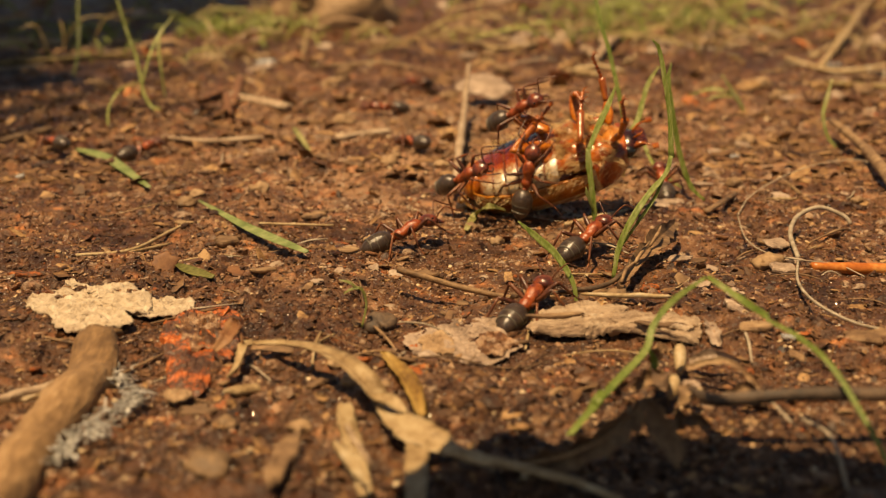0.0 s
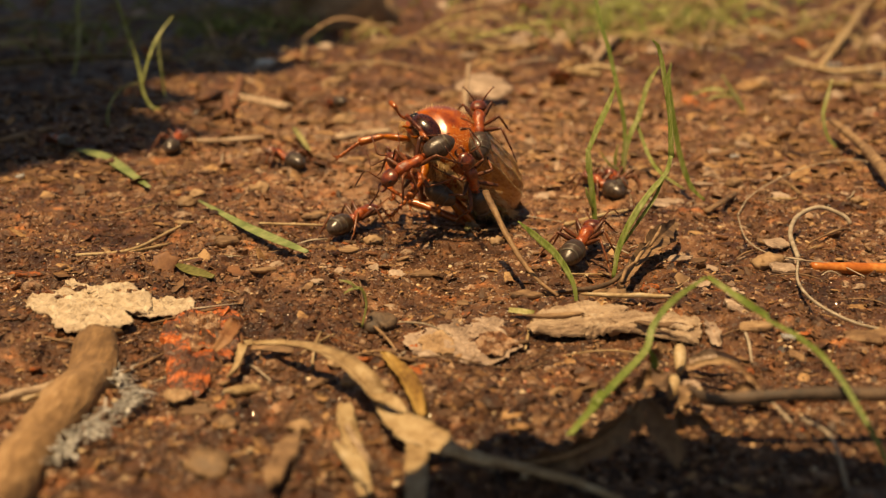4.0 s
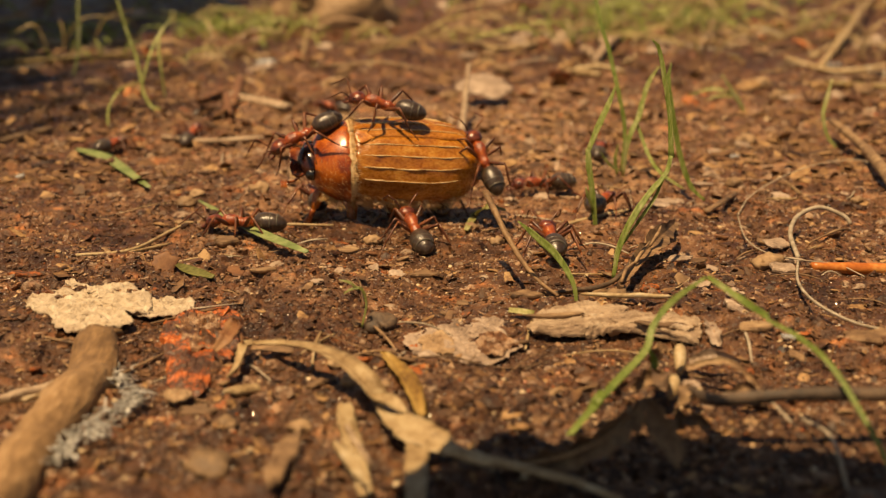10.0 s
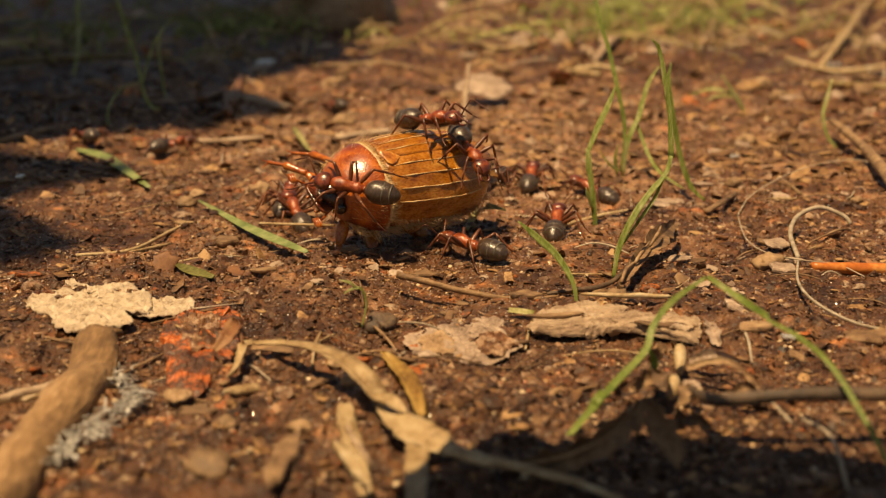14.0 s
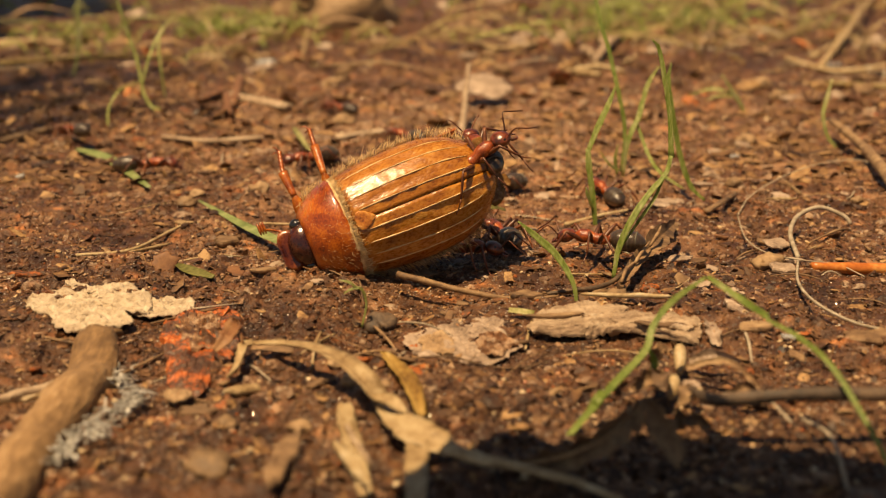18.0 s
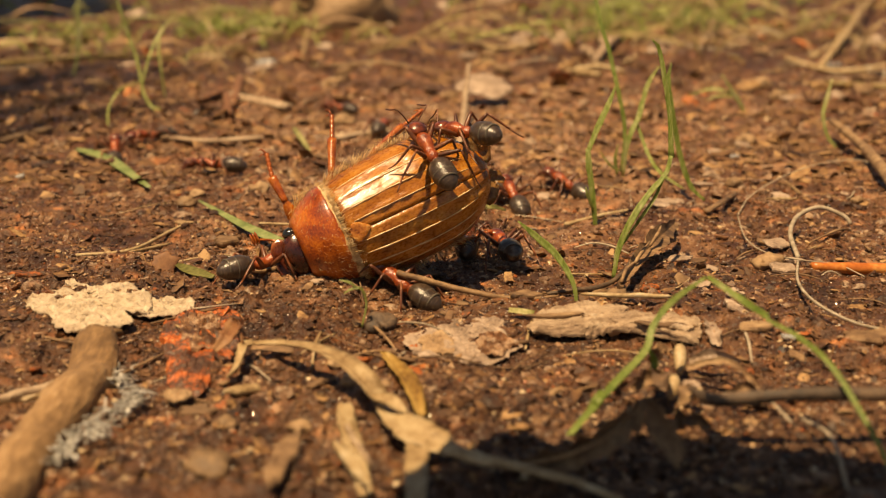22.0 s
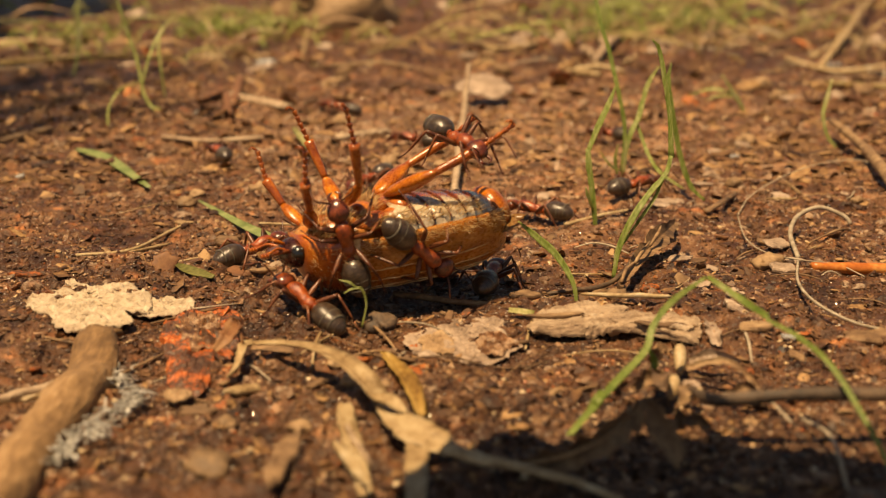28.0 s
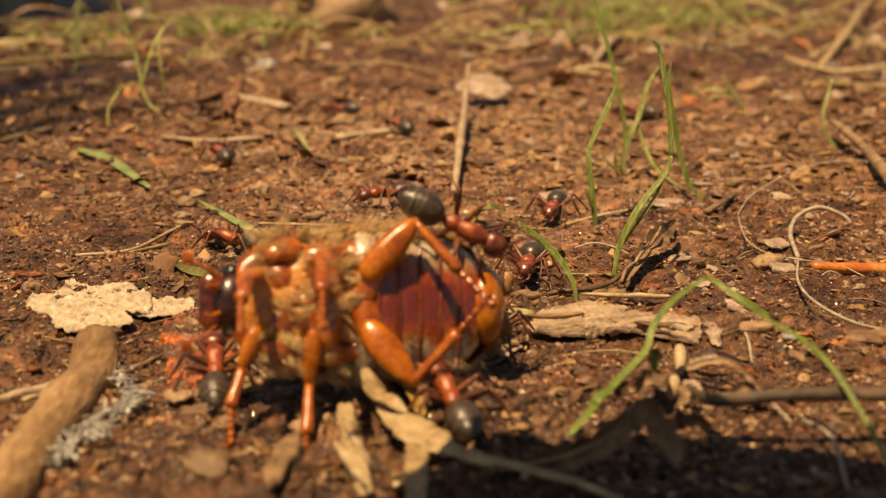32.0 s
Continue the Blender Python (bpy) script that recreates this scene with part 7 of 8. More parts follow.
        (27.00, -3.69, 124.24, -0.01, 110, 0, 0), (28.00, -3.12, 131.78, -0.07, 58, 0, 0), (29.00, -2.18, 131.56, -0.14, 121, 0, 0),
        (30.00, -5.70, 100.75, 0.04, 183, 0, 0), (31.00, -5.49, 103.35, -0.12, 159, 0, 0), (31.50, -5.29, 122.01, -0.03, 93, 0, 0),
        (32.00, -5.09, 140.68, 0.06, 27, 0, 0),
    ]),
    ("red and black ant riding on the beetle", [
        (0.00, 4.31, 105.71, -0.38, -64, 20, 0), (1.00, 3.36, 105.61, -0.39, -38, 20, 0), (2.00, 0.90, 107.71, -0.66, -21, 16, 0),
        (3.00, 1.07, 109.88, -0.05, -8, 4, 0), (3.50, -0.28, 100.24, 2.79, 51, -12, -13), (4.00, -1.64, 90.60, 5.63, 110, -29, -27),
        (5.00, -4.86, 101.47, 7.57, 146, -10, -14), (6.00, -3.92, 101.07, 7.82, 138, -13, -14), (7.00, -3.91, 102.52, 8.09, 95, -18, -22),
        (8.00, -0.70, 105.95, 7.15, 66, -1, -20), (9.00, -5.95, 99.07, 8.06, 92, -6, -21), (10.00, -4.78, 98.97, 8.45, 87, 12, -22),
        (10.50, -2.65, 99.60, 8.14, 165, 4, -1), (11.00, -0.50, 100.23, 7.83, 243, -5, 19), (12.00, -5.45, 94.46, 8.16, 291, -1, 20),
        (13.00, 2.61, 97.49, 5.67, 318, 4, 14), (13.50, 0.92, 95.03, 6.95, 275, 5, 16), (14.00, -0.79, 92.57, 8.25, 232, 6, 18),
        (15.00, -2.01, 90.91, 7.23, 234, 1, 17), (17.00, -1.99, 84.15, 7.06, 262, -16, 29), (18.00, 2.50, 83.15, 7.08, 280, 34, 24),
        (19.00, 0.49, 83.44, 8.51, 237, -15, 18), (20.00, 0.12, 80.86, 7.84, 279, -19, 20), (21.00, 0.54, 82.98, 8.41, 229, -3, 45),
        (21.33, 0.02, 82.12, 8.25, 282, 8, 29), (21.67, -0.49, 81.26, 8.09, 336, 20, 12), (22.00, -1.01, 80.40, 7.92, 390, 32, -4),
        (23.00, -1.11, 79.86, 7.57, 388, 35, -6), (23.50, -1.88, 79.59, 6.93, 429, 12, -24), (24.00, -2.66, 79.33, 6.29, 469, -12, -43),
        (24.50, -2.23, 79.75, 7.36, 546, 32, 12), (25.00, -1.81, 80.17, 8.44, 623, 76, 67), (26.00, -1.58, 78.39, 6.96, 669, 33, 40),
        (28.00, -1.94, 73.82, 4.67, 668, -38, 111), (28.50, -2.06, 71.75, 5.15, 722, -34, 181), (29.00, -2.19, 69.68, 5.62, 777, -31, 251),
        (29.50, -2.24, 67.35, 5.57, 844, -48, 296), (30.00, -2.22, 63.19, 6.04, 911, -66, 340), (31.00, -1.18, 60.17, 5.85, 948, -61, 401),
        (31.25, -1.67, 59.38, 4.93, 893, -42, 339), (31.50, -2.16, 58.59, 4.01, 838, -22, 277), (31.75, -0.94, 56.45, 2.45, 788, -5, 318),
        (32.00, 0.33, 55.67, 0.25, 738, 13, 360),
    ]),
    ("ant pulling at the underside of the beetle", [
        (0.00, 7.44, 99.08, 3.27, -96, 79, 68), (0.50, 6.88, 99.28, 3.15, -141, 69, 114), (1.00, 6.31, 99.49, 3.04, -186, 59, 159),
        (2.00, 7.81, 99.04, 5.38, -169, 58, 212), (2.50, 8.45, 99.50, 5.60, -97, 48, 291), (3.00, 9.09, 99.96, 5.82, -25, 39, 370),
        (3.33, 6.61, 97.70, 5.38, 33, 45, 329), (3.67, 4.12, 95.44, 4.95, 91, 51, 288), (4.00, 1.64, 93.18, 4.52, 149, 57, 247),
        (4.50, -0.43, 97.62, 2.14, 82, 33, 304), (5.00, -2.60, 102.06, -0.18, 15, 8, 360), (6.00, -3.06, 99.09, -0.23, 4, 7, 360),
        (7.00, -4.29, 95.48, -0.31, 36, 9, 360), (8.00, -3.09, 98.98, -0.25, 13, 8, 360), (9.00, -2.76, 93.48, -0.16, 8, 9, 360),
        (10.00, -2.25, 91.04, -0.02, 18, 17, 360), (11.00, -2.03, 88.12, -0.17, 30, 8, 360), (12.00, 0.36, 89.93, -0.19, 32, 18, 360),
        (13.00, 1.75, 89.63, -0.27, 26, 13, 360), (14.00, 2.11, 86.42, -0.21, 48, 2, 360), (15.00, 2.72, 85.94, -0.13, 128, 0, 360),
        (17.00, 2.87, 86.72, -0.12, 148, -7, 360), (17.50, 2.06, 86.15, -0.15, 204, -3, 360), (18.00, 1.26, 85.58, -0.19, 259, 0, 360),
        (18.50, 1.86, 85.25, -0.14, 215, -2, 360), (19.00, 2.45, 84.91, -0.09, 171, -3, 360), (19.33, 2.66, 84.88, -0.08, 226, -1, 360),
        (19.67, 2.87, 84.85, -0.07, 282, 2, 360), (20.00, 3.08, 84.83, -0.06, 337, 4, 360), (21.00, 1.76, 87.43, -0.28, 358, 12, 360),
        (22.00, 1.87, 89.02, -0.32, 356, 8, 360), (23.00, 2.01, 85.70, -0.19, 354, 10, 360), (24.00, 1.85, 84.94, -0.17, 348, 5, 360),
        (24.50, -0.07, 81.35, 1.05, 394, 3, 347), (25.00, -2.00, 77.75, 2.27, 439, 1, 334), (25.50, -3.44, 77.70, 2.83, 466, 13, 288),
        (26.00, -4.67, 77.64, 3.09, 494, 25, 242), (28.00, -5.92, 73.03, 4.63, 466, 76, 261), (28.50, -5.22, 71.56, 4.30, 546, 58, 183),
        (29.00, -4.52, 70.08, 3.97, 626, 40, 104), (29.50, -1.38, 68.76, 1.81, 661, 20, 52), (30.00, 1.26, 67.44, -0.34, 697, 0, 0),
        (31.00, 2.46, 67.28, -0.29, 709, 0, 0), (32.00, 2.79, 66.79, -0.28, 709, 5, 0),
    ]),
    ("ant passing among the grass stems", [
        (0.00, 20.16, 109.68, -0.15, -1, 20, 0), (1.00, 17.39, 108.40, -0.21, 35, -1, 0), (2.00, 13.01, 100.95, 6.95, -11, 37, 4),
        (3.00, 17.07, 108.52, -0.71, -36, 6, 0), (4.50, 15.38, 111.98, -0.38, 33, 2, 0), (6.00, 13.69, 115.44, -0.05, 102, -2, 0),
        (7.00, 11.24, 112.90, -0.54, 108, 0, 0), (7.33, 11.91, 114.33, -0.40, 168, 2, 0), (7.67, 12.57, 115.75, -0.25, 228, 4, 0),
        (8.00, 13.24, 117.18, -0.11, 288, 5, 0), (9.00, 16.28, 118.99, -0.24, 330, 0, 0), (10.00, 16.46, 126.54, -0.38, 348, 0, 0),
        (11.00, 11.87, 121.94, 0.21, 414, 0, 0), (12.00, 6.91, 118.03, 0.00, 401, 0, 0), (13.00, 5.62, 112.51, 0.28, 450, 0, 0),
        (14.00, 4.41, 111.69, -0.32, 508, 0, 0), (17.00, 5.08, 109.58, -0.42, 516, 0, 0), (18.50, 4.81, 109.29, -0.41, 448, 0, 0),
        (20.00, 4.54, 108.99, -0.39, 380, 0, 0), (25.00, 4.67, 107.54, -0.36, 364, -1, 0), (28.00, 19.17, 138.96, -0.64, 398, -3, 0),
        (32.00, 25.06, 156.26, -0.56, 400, -2, 0),
    ]),
    ("small red ant away from the beetle", [
        (0.00, -3.82, 182.36, -0.21, 138, 7, 0), (1.00, -31.25, 175.20, 0.06, 123, 0, 0), (2.00, -7.96, 159.38, -0.47, 67, -2, 0),
        (3.00, -13.44, 164.10, -0.63, 19, -18, 0), (6.00, -15.10, 161.11, -0.89, 61, 0, 0), (8.00, -15.10, 161.11, -0.89, 61, 0, 0),
        (10.00, -14.72, 161.67, -0.82, 51, 0, 0), (12.00, -14.88, 161.75, -0.83, 51, 0, 0), (14.00, -14.23, 161.19, -0.72, 29, -10, 0),
        (18.00, -13.64, 160.13, -0.75, 49, 1, 0), (21.00, -13.64, 160.13, -0.75, 49, 1, 0), (25.00, -13.64, 160.13, -0.75, 49, 1, 0),
        (28.00, -13.78, 160.79, -0.77, 67, 6, 0), (32.00, -13.28, 158.75, -0.68, 50, -5, 0),
    ]),
    ("ant gripping the rear of the beetle", [
        (0.00, 6.95, 103.41, 7.71, -129, 29, 55), (0.50, 7.19, 102.66, 8.67, -83, 14, 54), (1.00, 7.43, 101.92, 9.64, -37, -1, 53),
        (1.33, 7.90, 101.21, 8.78, -90, -6, 9), (1.67, 8.38, 100.50, 7.92, -144, -10, -35), (2.00, 8.85, 99.79, 7.05, -198, -15, -79),
        (3.00, 9.60, 99.98, 4.13, -207, -16, -9), (3.50, 6.22, 97.93, 5.65, -283, 9, -5), (4.00, 2.85, 95.88, 7.18, -360, 34, 0),
        (4.50, 2.25, 101.36, 5.83, -396, 48, 59), (5.00, 1.65, 106.85, 4.49, -432, 62, 118), (5.50, 2.37, 112.62, 2.34, -411, 39, 59),
        (6.00, 2.89, 118.39, 0.33, -390, 16, 0), (6.33, 2.69, 113.53, 1.60, -334, 24, -22), (6.67, 2.01, 108.67, 3.09, -279, 32, -44),
        (7.00, 1.72, 103.81, 4.37, -223, 40, -67), (8.00, 2.14, 105.89, 3.42, -209, 38, -64), (8.50, 2.80, 104.43, 3.04, -268, 41, -39),
        (9.00, 4.18, 102.96, 2.06, -328, 45, -13), (10.00, 2.98, 98.94, 4.13, -330, 44, -1), (11.00, 2.57, 96.70, 4.95, -339, 30, 21),
        (12.00, 5.46, 106.07, -0.38, -355, 20, 0), (13.00, 6.66, 101.27, -0.45, -389, 8, 0), (13.50, 3.53, 96.56, 3.62, -452, -8, -3),
        (14.00, 1.68, 91.85, 6.10, -516, -25, -5), (15.00, 1.83, 93.55, 7.13, -511, -31, 10), (17.00, 2.47, 90.20, 7.68, -503, -33, 13),
        (17.33, 2.56, 88.68, 7.48, -449, -17, 6), (17.67, 2.65, 87.16, 7.28, -395, -2, 0), (18.00, 2.75, 85.64, 7.08, -341, 14, -7),
        (19.00, 6.22, 110.67, -0.48, -338, 2, 0), (19.50, 2.46, 97.31, 4.67, -286, 3, -9), (20.00, -0.94, 83.95, 8.93, -233, 5, -18),
        (21.00, 0.96, 81.91, 9.61, -240, 5, -19), (22.00, 1.81, 82.49, 8.88, -317, -3, -15), (23.00, 1.14, 84.54, 9.36, -250, -1, -20),
        (24.00, 0.25, 83.45, 9.71, -219, -12, -13), (25.00, 2.26, 82.89, 9.38, -268, -7, -21), (26.00, 1.16, 80.55, 9.77, -221, -8, -14),
        (28.00, 0.87, 77.03, 9.43, -146, -11, 12), (29.00, 1.40, 77.42, 9.45, -197, -47, -7), (30.00, 2.62, 67.55, 6.32, -147, -22, 12),
        (31.00, 2.23, 63.31, 7.56, -132, 0, 16), (32.00, 0.27, 62.66, 8.34, -83, -30, 73),
    ]),
    ("ant pushing under the beetle", [
        (0.00, -7.61, 158.61, -0.51, 90, 0, 0), (1.00, -7.59, 157.91, -0.49, 76, 0, 0), (1.50, -6.58, 145.40, -0.23, 36, 1, 0),
        (2.00, -5.57, 132.89, 0.03, -4, 1, 0), (3.00, -4.92, 113.03, -0.08, -38, 6, 0), (4.00, 0.67, 109.78, -0.02, -39, 0, 0),
        (5.00, 3.26, 109.76, -0.29, 18, 0, 0), (6.00, 5.23, 111.66, -0.08, -3, 14, 0), (6.50, 2.97, 109.90, -0.34, 40, 7, 0),
        (7.00, 0.72, 108.14, -0.59, 83, 0, 0), (8.00, 2.64, 103.11, -0.34, 20, 12, 0), (9.00, 0.12, 100.82, -0.34, -6, 2, 0),
        (10.00, -0.41, 101.82, -0.39, 7, 3, 0), (12.00, -0.63, 102.96, -0.39, 13, 0, 0), (14.00, -1.49, 98.69, -0.17, 25, 0, 0),
        (17.00, -3.15, 86.80, -0.25, -12, 0, 0), (20.00, -2.49, 86.85, -0.26, -6, 0, 0), (25.00, -2.47, 85.94, -0.45, -6, 0, 0),
        (28.00, -1.23, 82.42, -0.54, 29, 0, 0), (30.00, -3.11, 72.71, -0.25, 11, 0, 0), (32.00, 1.84, 69.66, -0.01, 24, 0, 0),
    ]),
    ("ant dragging the beetle by its head", [
        (0.00, -107.02, 631.39, 0.35, 3, -20, 0), (5.00, -8.31, 90.61, -0.10, 43, 5, 0), (6.00, -7.30, 94.28, -0.08, 30, 4, 0),
        (7.00, -7.57, 94.69, 0.18, 38, 7, 0), (8.00, -9.33, 94.91, 0.06, 45, 9, 0), (9.00, -15.39, 92.74, -0.19, 72, 2, 0),
        (10.00, -15.59, 93.26, -0.16, 86, 0, 0), (10.50, -16.67, 91.76, -0.20, 43, 2, 0), (11.00, -17.74, 90.27, -0.25, 0, 4, 0),
        (12.00, -14.92, 97.75, -0.22, -32, 20, 0), (13.00, -13.36, 100.71, -0.16, 25, 20, 0), (14.00, -13.38, 102.58, -0.17, -5, 14, 0),
        (15.00, -13.12, 93.50, -0.35, -46, 0, 0), (15.33, -14.66, 90.49, -0.15, 9, 0, 0), (15.67, -16.20, 87.49, 0.05, 64, 0, 0),
        (16.00, -17.75, 84.48, 0.24, 119, 0, 0), (17.00, -33.43, 77.99, -0.18, 135, 0, 0), (18.00, -33.00, 78.47, 0.06, 203, 0, 0),
        (19.00, -32.57, 78.95, 0.29, 270, 0, 0), (20.00, -30.10, 81.59, -0.16, 283, 0, 0), (20.50, -23.25, 81.77, -0.01, 281, 0, 0),
        (21.00, -15.97, 81.05, 0.42, 279, 0, 0), (22.00, -12.24, 79.13, 0.41, 307, 0, 0), (23.00, -13.81, 86.35, -0.12, 347, 20, 0),
        (24.00, -12.17, 89.67, -0.32, 358, 20, 0), (25.00, -12.09, 81.53, 0.18, 373, 16, 0), (26.00, -13.04, 83.66, -0.03, 354, 9, 0),
        (28.00, -13.65, 84.84, -0.05, 313, 7, 0), (29.00, -11.74, 78.49, 0.46, 350, 2, 0), (29.50, -14.02, 82.27, 0.25, 394, 1, 0),
        (30.00, -16.30, 86.04, 0.04, 438, 0, 0), (31.00, -16.84, 87.62, -0.15, 409, 0, 0), (32.00, -15.56, 88.11, -0.21, 417, 0, 0),
    ]),
    ("ant crossing a cream leaf scrap", [
        (0.00, -30.30, 55.66, -0.39, 90, 0, 0), (10.00, -29.43, 56.05, -0.29, 70, 0, 0), (10.30, -27.38, 57.17, -0.21, 18, 2, 0),
        (10.60, -25.33, 58.28, -0.14, -34, 5, 0), (11.00, -24.06, 59.16, -0.19, -24, 0, 0), (11.50, -22.73, 63.31, -0.64, -19, 10, 0),
        (12.00, -21.47, 65.75, -0.78, -21, 13, 0), (12.25, -23.93, 61.37, -0.47, 41, 6, 0), (12.50, -26.39, 56.99, -0.15, 104, 0, 0),
        (13.00, -30.30, 55.66, -0.39, 90, 0, 0), (14.50, -30.52, 56.19, -0.25, 120, 0, 0), (15.00, -24.19, 69.50, 0.07, 40, 0, 0),
        (15.50, -17.87, 82.81, 0.39, -39, 0, 0), (16.50, -4.04, 108.90, -0.22, -58, 0, 0), (17.00, -2.69, 110.05, -0.08, -30, 0, 0),
        (19.00, -0.72, 108.33, -0.47, -90, 0, 0), (19.30, 1.82, 96.95, -0.23, -136, 0, 0), (19.60, 4.35, 85.57, 0.00, -183, -1, 0),
        (20.30, 2.70, 77.77, -0.32, -240, 0, 0), (21.00, -1.28, 74.44, -0.30, -309, 4, 0), (22.00, -2.99, 78.00, -0.60, -306, 19, 0),
        (23.00, -2.26, 81.57, -0.34, -339, 20, 0), (24.00, -4.38, 77.32, -0.52, -298, 14, 0), (25.00, -2.60, 71.00, -0.15, -296, 7, 0),
        (26.00, -5.19, 71.03, -0.24, -304, 4, 0), (28.00, -8.49, 71.00, 0.34, -313, 20, 0), (29.00, -8.84, 69.79, 0.28, -310, 17, 0),
        (30.00, -10.28, 62.98, -0.05, -341, 6, 0), (31.00, -11.33, 61.69, -0.22, -345, 5, 0), (32.00, -12.25, 61.70, -0.46, -350, 17, 0),
    ]),
)
BEETLE_WAY = [
    (0.00, 9.75, 102.89, 3.80, -95.7, 15.6, -158.0),
    (1.00, 8.47, 103.37, 4.40, -111.8, 36.6, -148.8),
    (2.00, 6.00, 104.00, 5.25, -155.6, 54.0, -111.3),
    (3.00, 6.20, 102.30, 4.90, -171.9, 40.0, -85.9),
    (4.00, 1.60, 98.60, 5.07, 148.4, 34.0, -32.5),
    (4.50, -1.29, 100.72, 4.80, 135.0, 25.2, -8.6),
    (5.00, -2.66, 106.94, 4.53, 142.1, 20.6, -20.0),
    (6.00, -3.57, 102.72, 4.50, 136.3, 1.5, -28.0),
    (7.00, -3.96, 103.91, 4.45, 126.9, 5.6, -40.0),
    (8.00, -4.03, 103.91, 4.50, 126.1, 7.1, -46.0),
    (9.00, -4.47, 100.47, 4.60, 117.1, 6.0, -40.0),
    (10.00, -4.70, 99.25, 4.90, 103.7, 4.4, -42.0),
    (11.00, -5.54, 97.47, 4.83, 98.9, -4.2, -42.0),
    (12.00, -4.25, 95.90, 4.97, 118.9, 3.3, -36.0),
    (13.00, -3.32, 95.33, 4.90, 123.1, 3.4, -34.0),
    (14.00, -3.19, 91.53, 4.85, 129.5, 0.6, -40.0),
    (15.00, -3.44, 89.91, 4.60, 122.4, -4.5, -46.0),
    (16.50, -3.71, 87.47, 4.53, 113.0, -12.0, -56.0),
    (17.00, -3.55, 85.43, 4.50, 113.2, -11.0, -62.0),
    (18.00, -3.79, 82.27, 4.50, 111.2, -17.0, -70.0),
    (19.00, -3.96, 81.68, 4.50, 109.1, -19.3, -74.0),
    (20.00, -4.12, 81.26, 4.50, 109.8, -20.6, -74.0),
    (21.00, -4.16, 81.10, 4.50, 108.4, -21.2, -75.0),
    (22.00, -4.16, 81.10, 4.50, 111.4, -20.5, -77.0),
    (23.00, -4.02, 80.85, 4.50, 113.2, -20.4, -80.0),
    (24.00, -3.98, 82.10, 4.40, 105.7, -21.1, -95.0),
    (25.00, -3.77, 81.43, 4.30, 104.9, -17.9, -114.0),
    (26.00, -3.59, 80.76, 4.27, 104.6, -14.6, -129.0),
    (27.50, -3.60, 78.14, 4.22, 109.6, -9.5, -151.0),
    (28.00, -3.47, 76.20, 4.20, 109.7, -7.5, -171.0),
    (29.00, -3.60, 73.76, 4.00, 116.1, -0.2, -186.0),
    (29.50, -4.10, 70.97, 4.20, 122.0, 4.0, -212.0),
    (30.00, -4.65, 65.60, 4.30, 109.0, 2.3, -247.6),
    (31.00, -4.48, 62.10, 4.55, 106.7, 3.8, -250.8),
    (31.50, -4.63, 61.10, 4.60, 103.0, 3.4, -250.4),
    (32.00, -4.72, 60.30, 4.65, 106.4, 5.9, -250.0),
]

# a loose dry tendril that the struggle lifts and drops; its root end is the pivot
TENDRIL = thing("loose_tendril", tube(bmesh.new(), [(0, 0, 0), (-2.2, 0.1, -0.35), (-5.0, 0.5, -0.25), (-8.0, 1.2, 0.15), (-10.6, 1.9, 0.55)], [0.10, 0.15, 0.19, 0.22, 0.26], 7, 6, 0.3), TWIG, "thin curved brown dry tendril", "root")
TENDRIL_WAY = (
    (0.0, 7.52, 75.94, 0.30, 0, 0, 4),
    (0.4, 7.52, 75.94, 0.30, 0, 0, 10),
    (0.7, 7.52, 75.94, 0.30, -50, 0, 26),
    (10.2, 7.52, 75.94, 0.30, -50, 0, 26),
    (10.8, 7.52, 75.94, 0.30, 0, 0, 2),
    (24.0, 7.52, 75.94, 0.30, 0, 0, 3),
    (25.0, 7.52, 75.94, 0.30, 2, 0, 7),
    (26.0, 7.52, 75.94, 0.30, 4, 0, 2),
    (28.0, 7.52, 75.94, 0.30, 10, 0, -2),
    (29.0, 7.52, 75.94, 0.30, 14, 0, -2),
    (32.0, 7.52, 75.94, 0.30, 14, 0, -3),
)

ANT = build_ant()
ANTS = [ANT] + [copy_thing(ANT, Matrix.Identity(4)) for _ in ANT_WAYS[1:]]


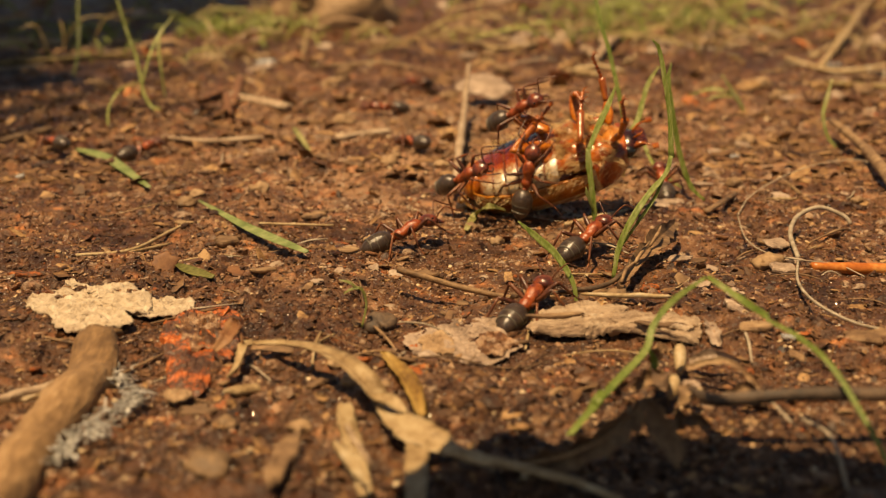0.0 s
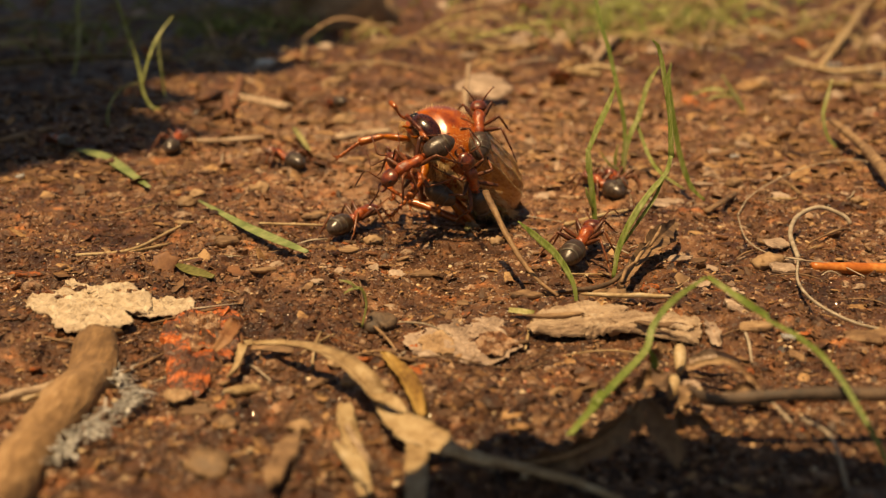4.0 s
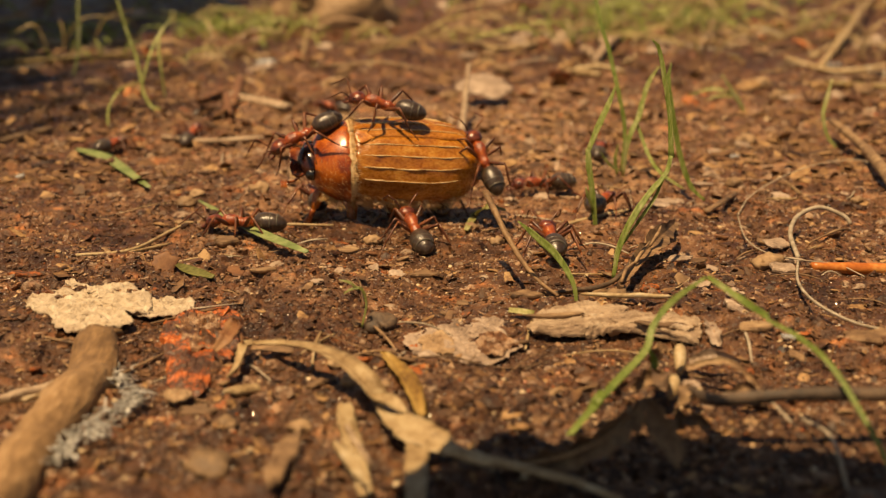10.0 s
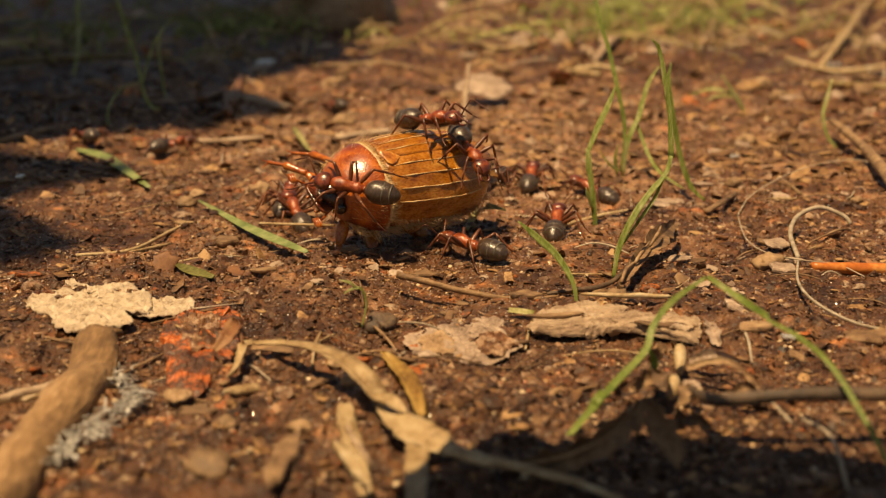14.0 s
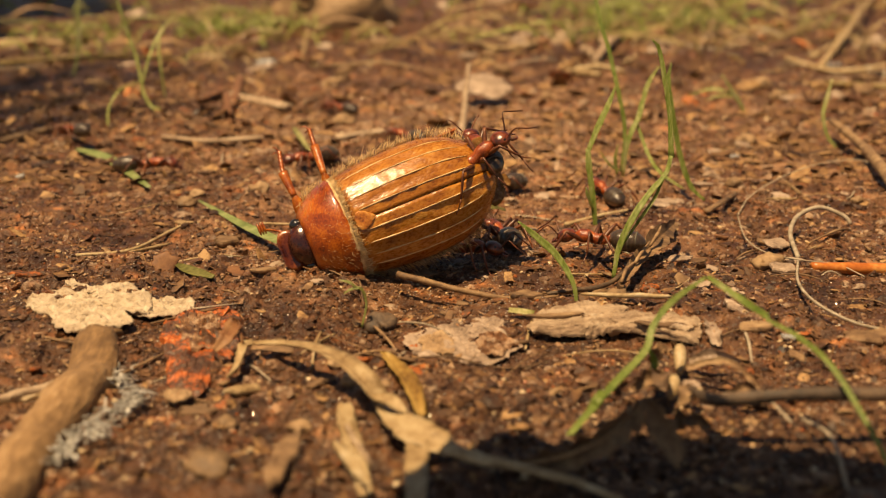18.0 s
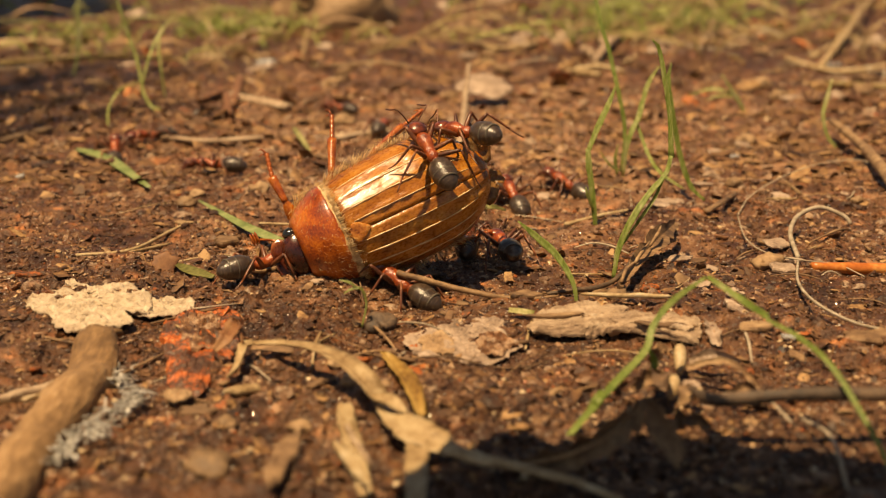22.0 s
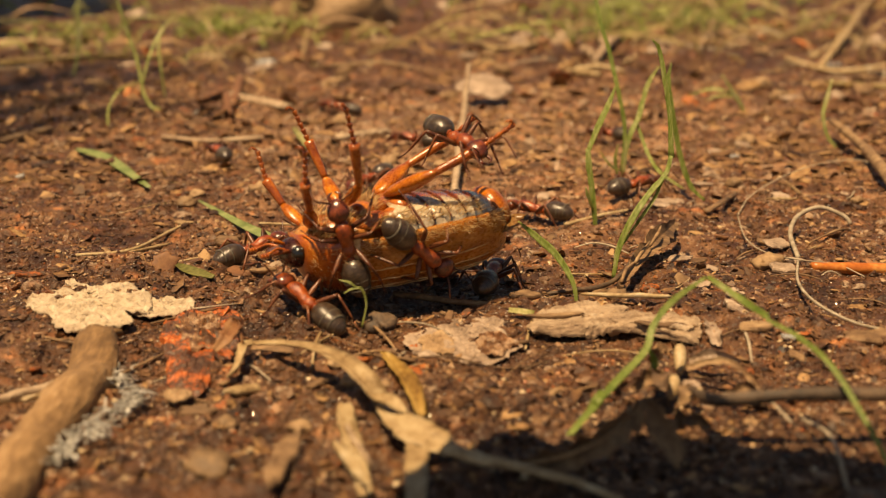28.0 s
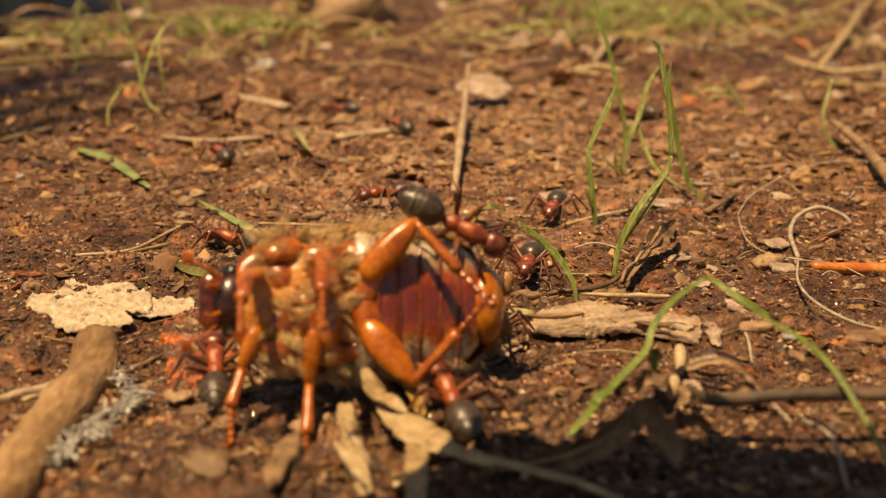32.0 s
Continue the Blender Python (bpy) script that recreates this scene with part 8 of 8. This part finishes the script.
def motions():
    walk(BEETLE, [(t, stance(*p)) for t, *p in BEETLE_WAY])
    rng = random.Random(9)
    for leg, b, s, n, knee, lower in BEETLE_LEGS:
        rows, ph = [], rng.uniform(0, 6)
        for i in range(33):
            a = 9 * math.sin(i * 1.1 + ph) + 5 * math.sin(i * 0.43 + ph * 2)
            droop = min(1.0, max(0.0, (i - 28) / 2)) * ((-62, -58, 0) if s < 0 else (-48, -44, -8))[n]
            if s > 0 and n < 2:
                droop -= 42 * min(1.0, max(0.0, (i - 8) / 4)) * min(1.0, max(0.0, (27 - i) / 3))
            raised = min(1.0, max(0.0, (i - 15) / 3)) * min(1.0, max(0.0, (27 - i) / 2)) * (-14, -30, 0)[n]
            rows.append((float(i), Matrix.Translation(b * MM) @ pose(0, 0, 0, 0, droop) @ pose(0, 0, 0, a * 0.7 + raised, s * a * 0.5, a)))
        walk(leg, rows)
        # shins folded in at first, and the hind ones again at the end
        bends = ((0.0, 0, 0), (32.0, 0, 0)) if n == 0 else (((0.0, 80, 0), (4.5, 80, 0), (7.0, 0, 0), (32.0, 0, 0)) if n == 1 else ((0.0, 0, -125), (4.0, 0, -125), (5.5, 0, -60), (7.0, 0, 0), (28.5, 0, 0), (30.0, 0, -62), (32.0, 0, -66)))
        for piece in lower:
            walk(piece, [(t, Matrix.Translation(knee * MM) @ pose(0, 0, 0, 0, over * s, turn * s) @ Matrix.Translation(knee * -MM)) for t, over, turn in bends])
    for (label, way), ant in zip(ANT_WAYS, ANTS):
        tagged(ant, label)
        rows = [(t, stance(*p)) for t, *p in way]
        walk(ant, rows)
        legs = [o for o in ant.children if o.name.startswith("leg")]
        pace = rng.uniform(0, 6)
        for i, leg in enumerate(legs):
            rest = leg.matrix_basis.copy()
            steps, ph = [], (i % 2) * math.pi + pace
            for k in range(65):
                t = k * 0.5
                a = 15 * math.sin(t * 4.4 + ph) + 6 * math.sin(t * 1.7 + ph * 1.7)
                steps.append((t, rest @ pose(0, 0, 0, 0.25 * a, 0.3 * a * math.sin(t * 2.1 + i), a)))
            walk(leg, steps)
    walk(TENDRIL, [(t, stance(*p)) for t, *p in TENDRIL_WAY])
    walk(SHADE, [(t, Matrix.Translation(SHADE_BASE) @ pose(0, 0, 0, rx, ry)) for t, rx, ry in SHADE_WAY])


SHADE_WAY = (
    (0.0, 0.00, -3.00),
    (2.2, 0.00, -3.00),
    (2.6, 5.00, -2.00),
    (2.8, 13.00, 2.50),
    (3.0, 26.00, 7.00),
    (3.2, 25.00, 7.00),
    (3.5, 10.00, 6.00),
    (4.2, 6.00, 2.00),
    (5.5, 4.00, -2.00),
    (6.5, 1.00, -3.00),
    (9.0, 0.30, -3.50),
    (13.2, 0.00, -3.50),
    (13.5, 4.00, -1.50),
    (13.8, 9.00, 2.00),
    (14.0, 13.00, 4.50),
    (14.3, 17.00, 9.00),
    (14.5, 14.00, 6.50),
    (15.3, 7.00, 2.00),
    (16.5, 0.00, -6.50),
    (18.0, -1.00, -9.00),
    (25.0, -1.15, -9.00),
    (32.0, -1.15, -9.00),
)
motions()
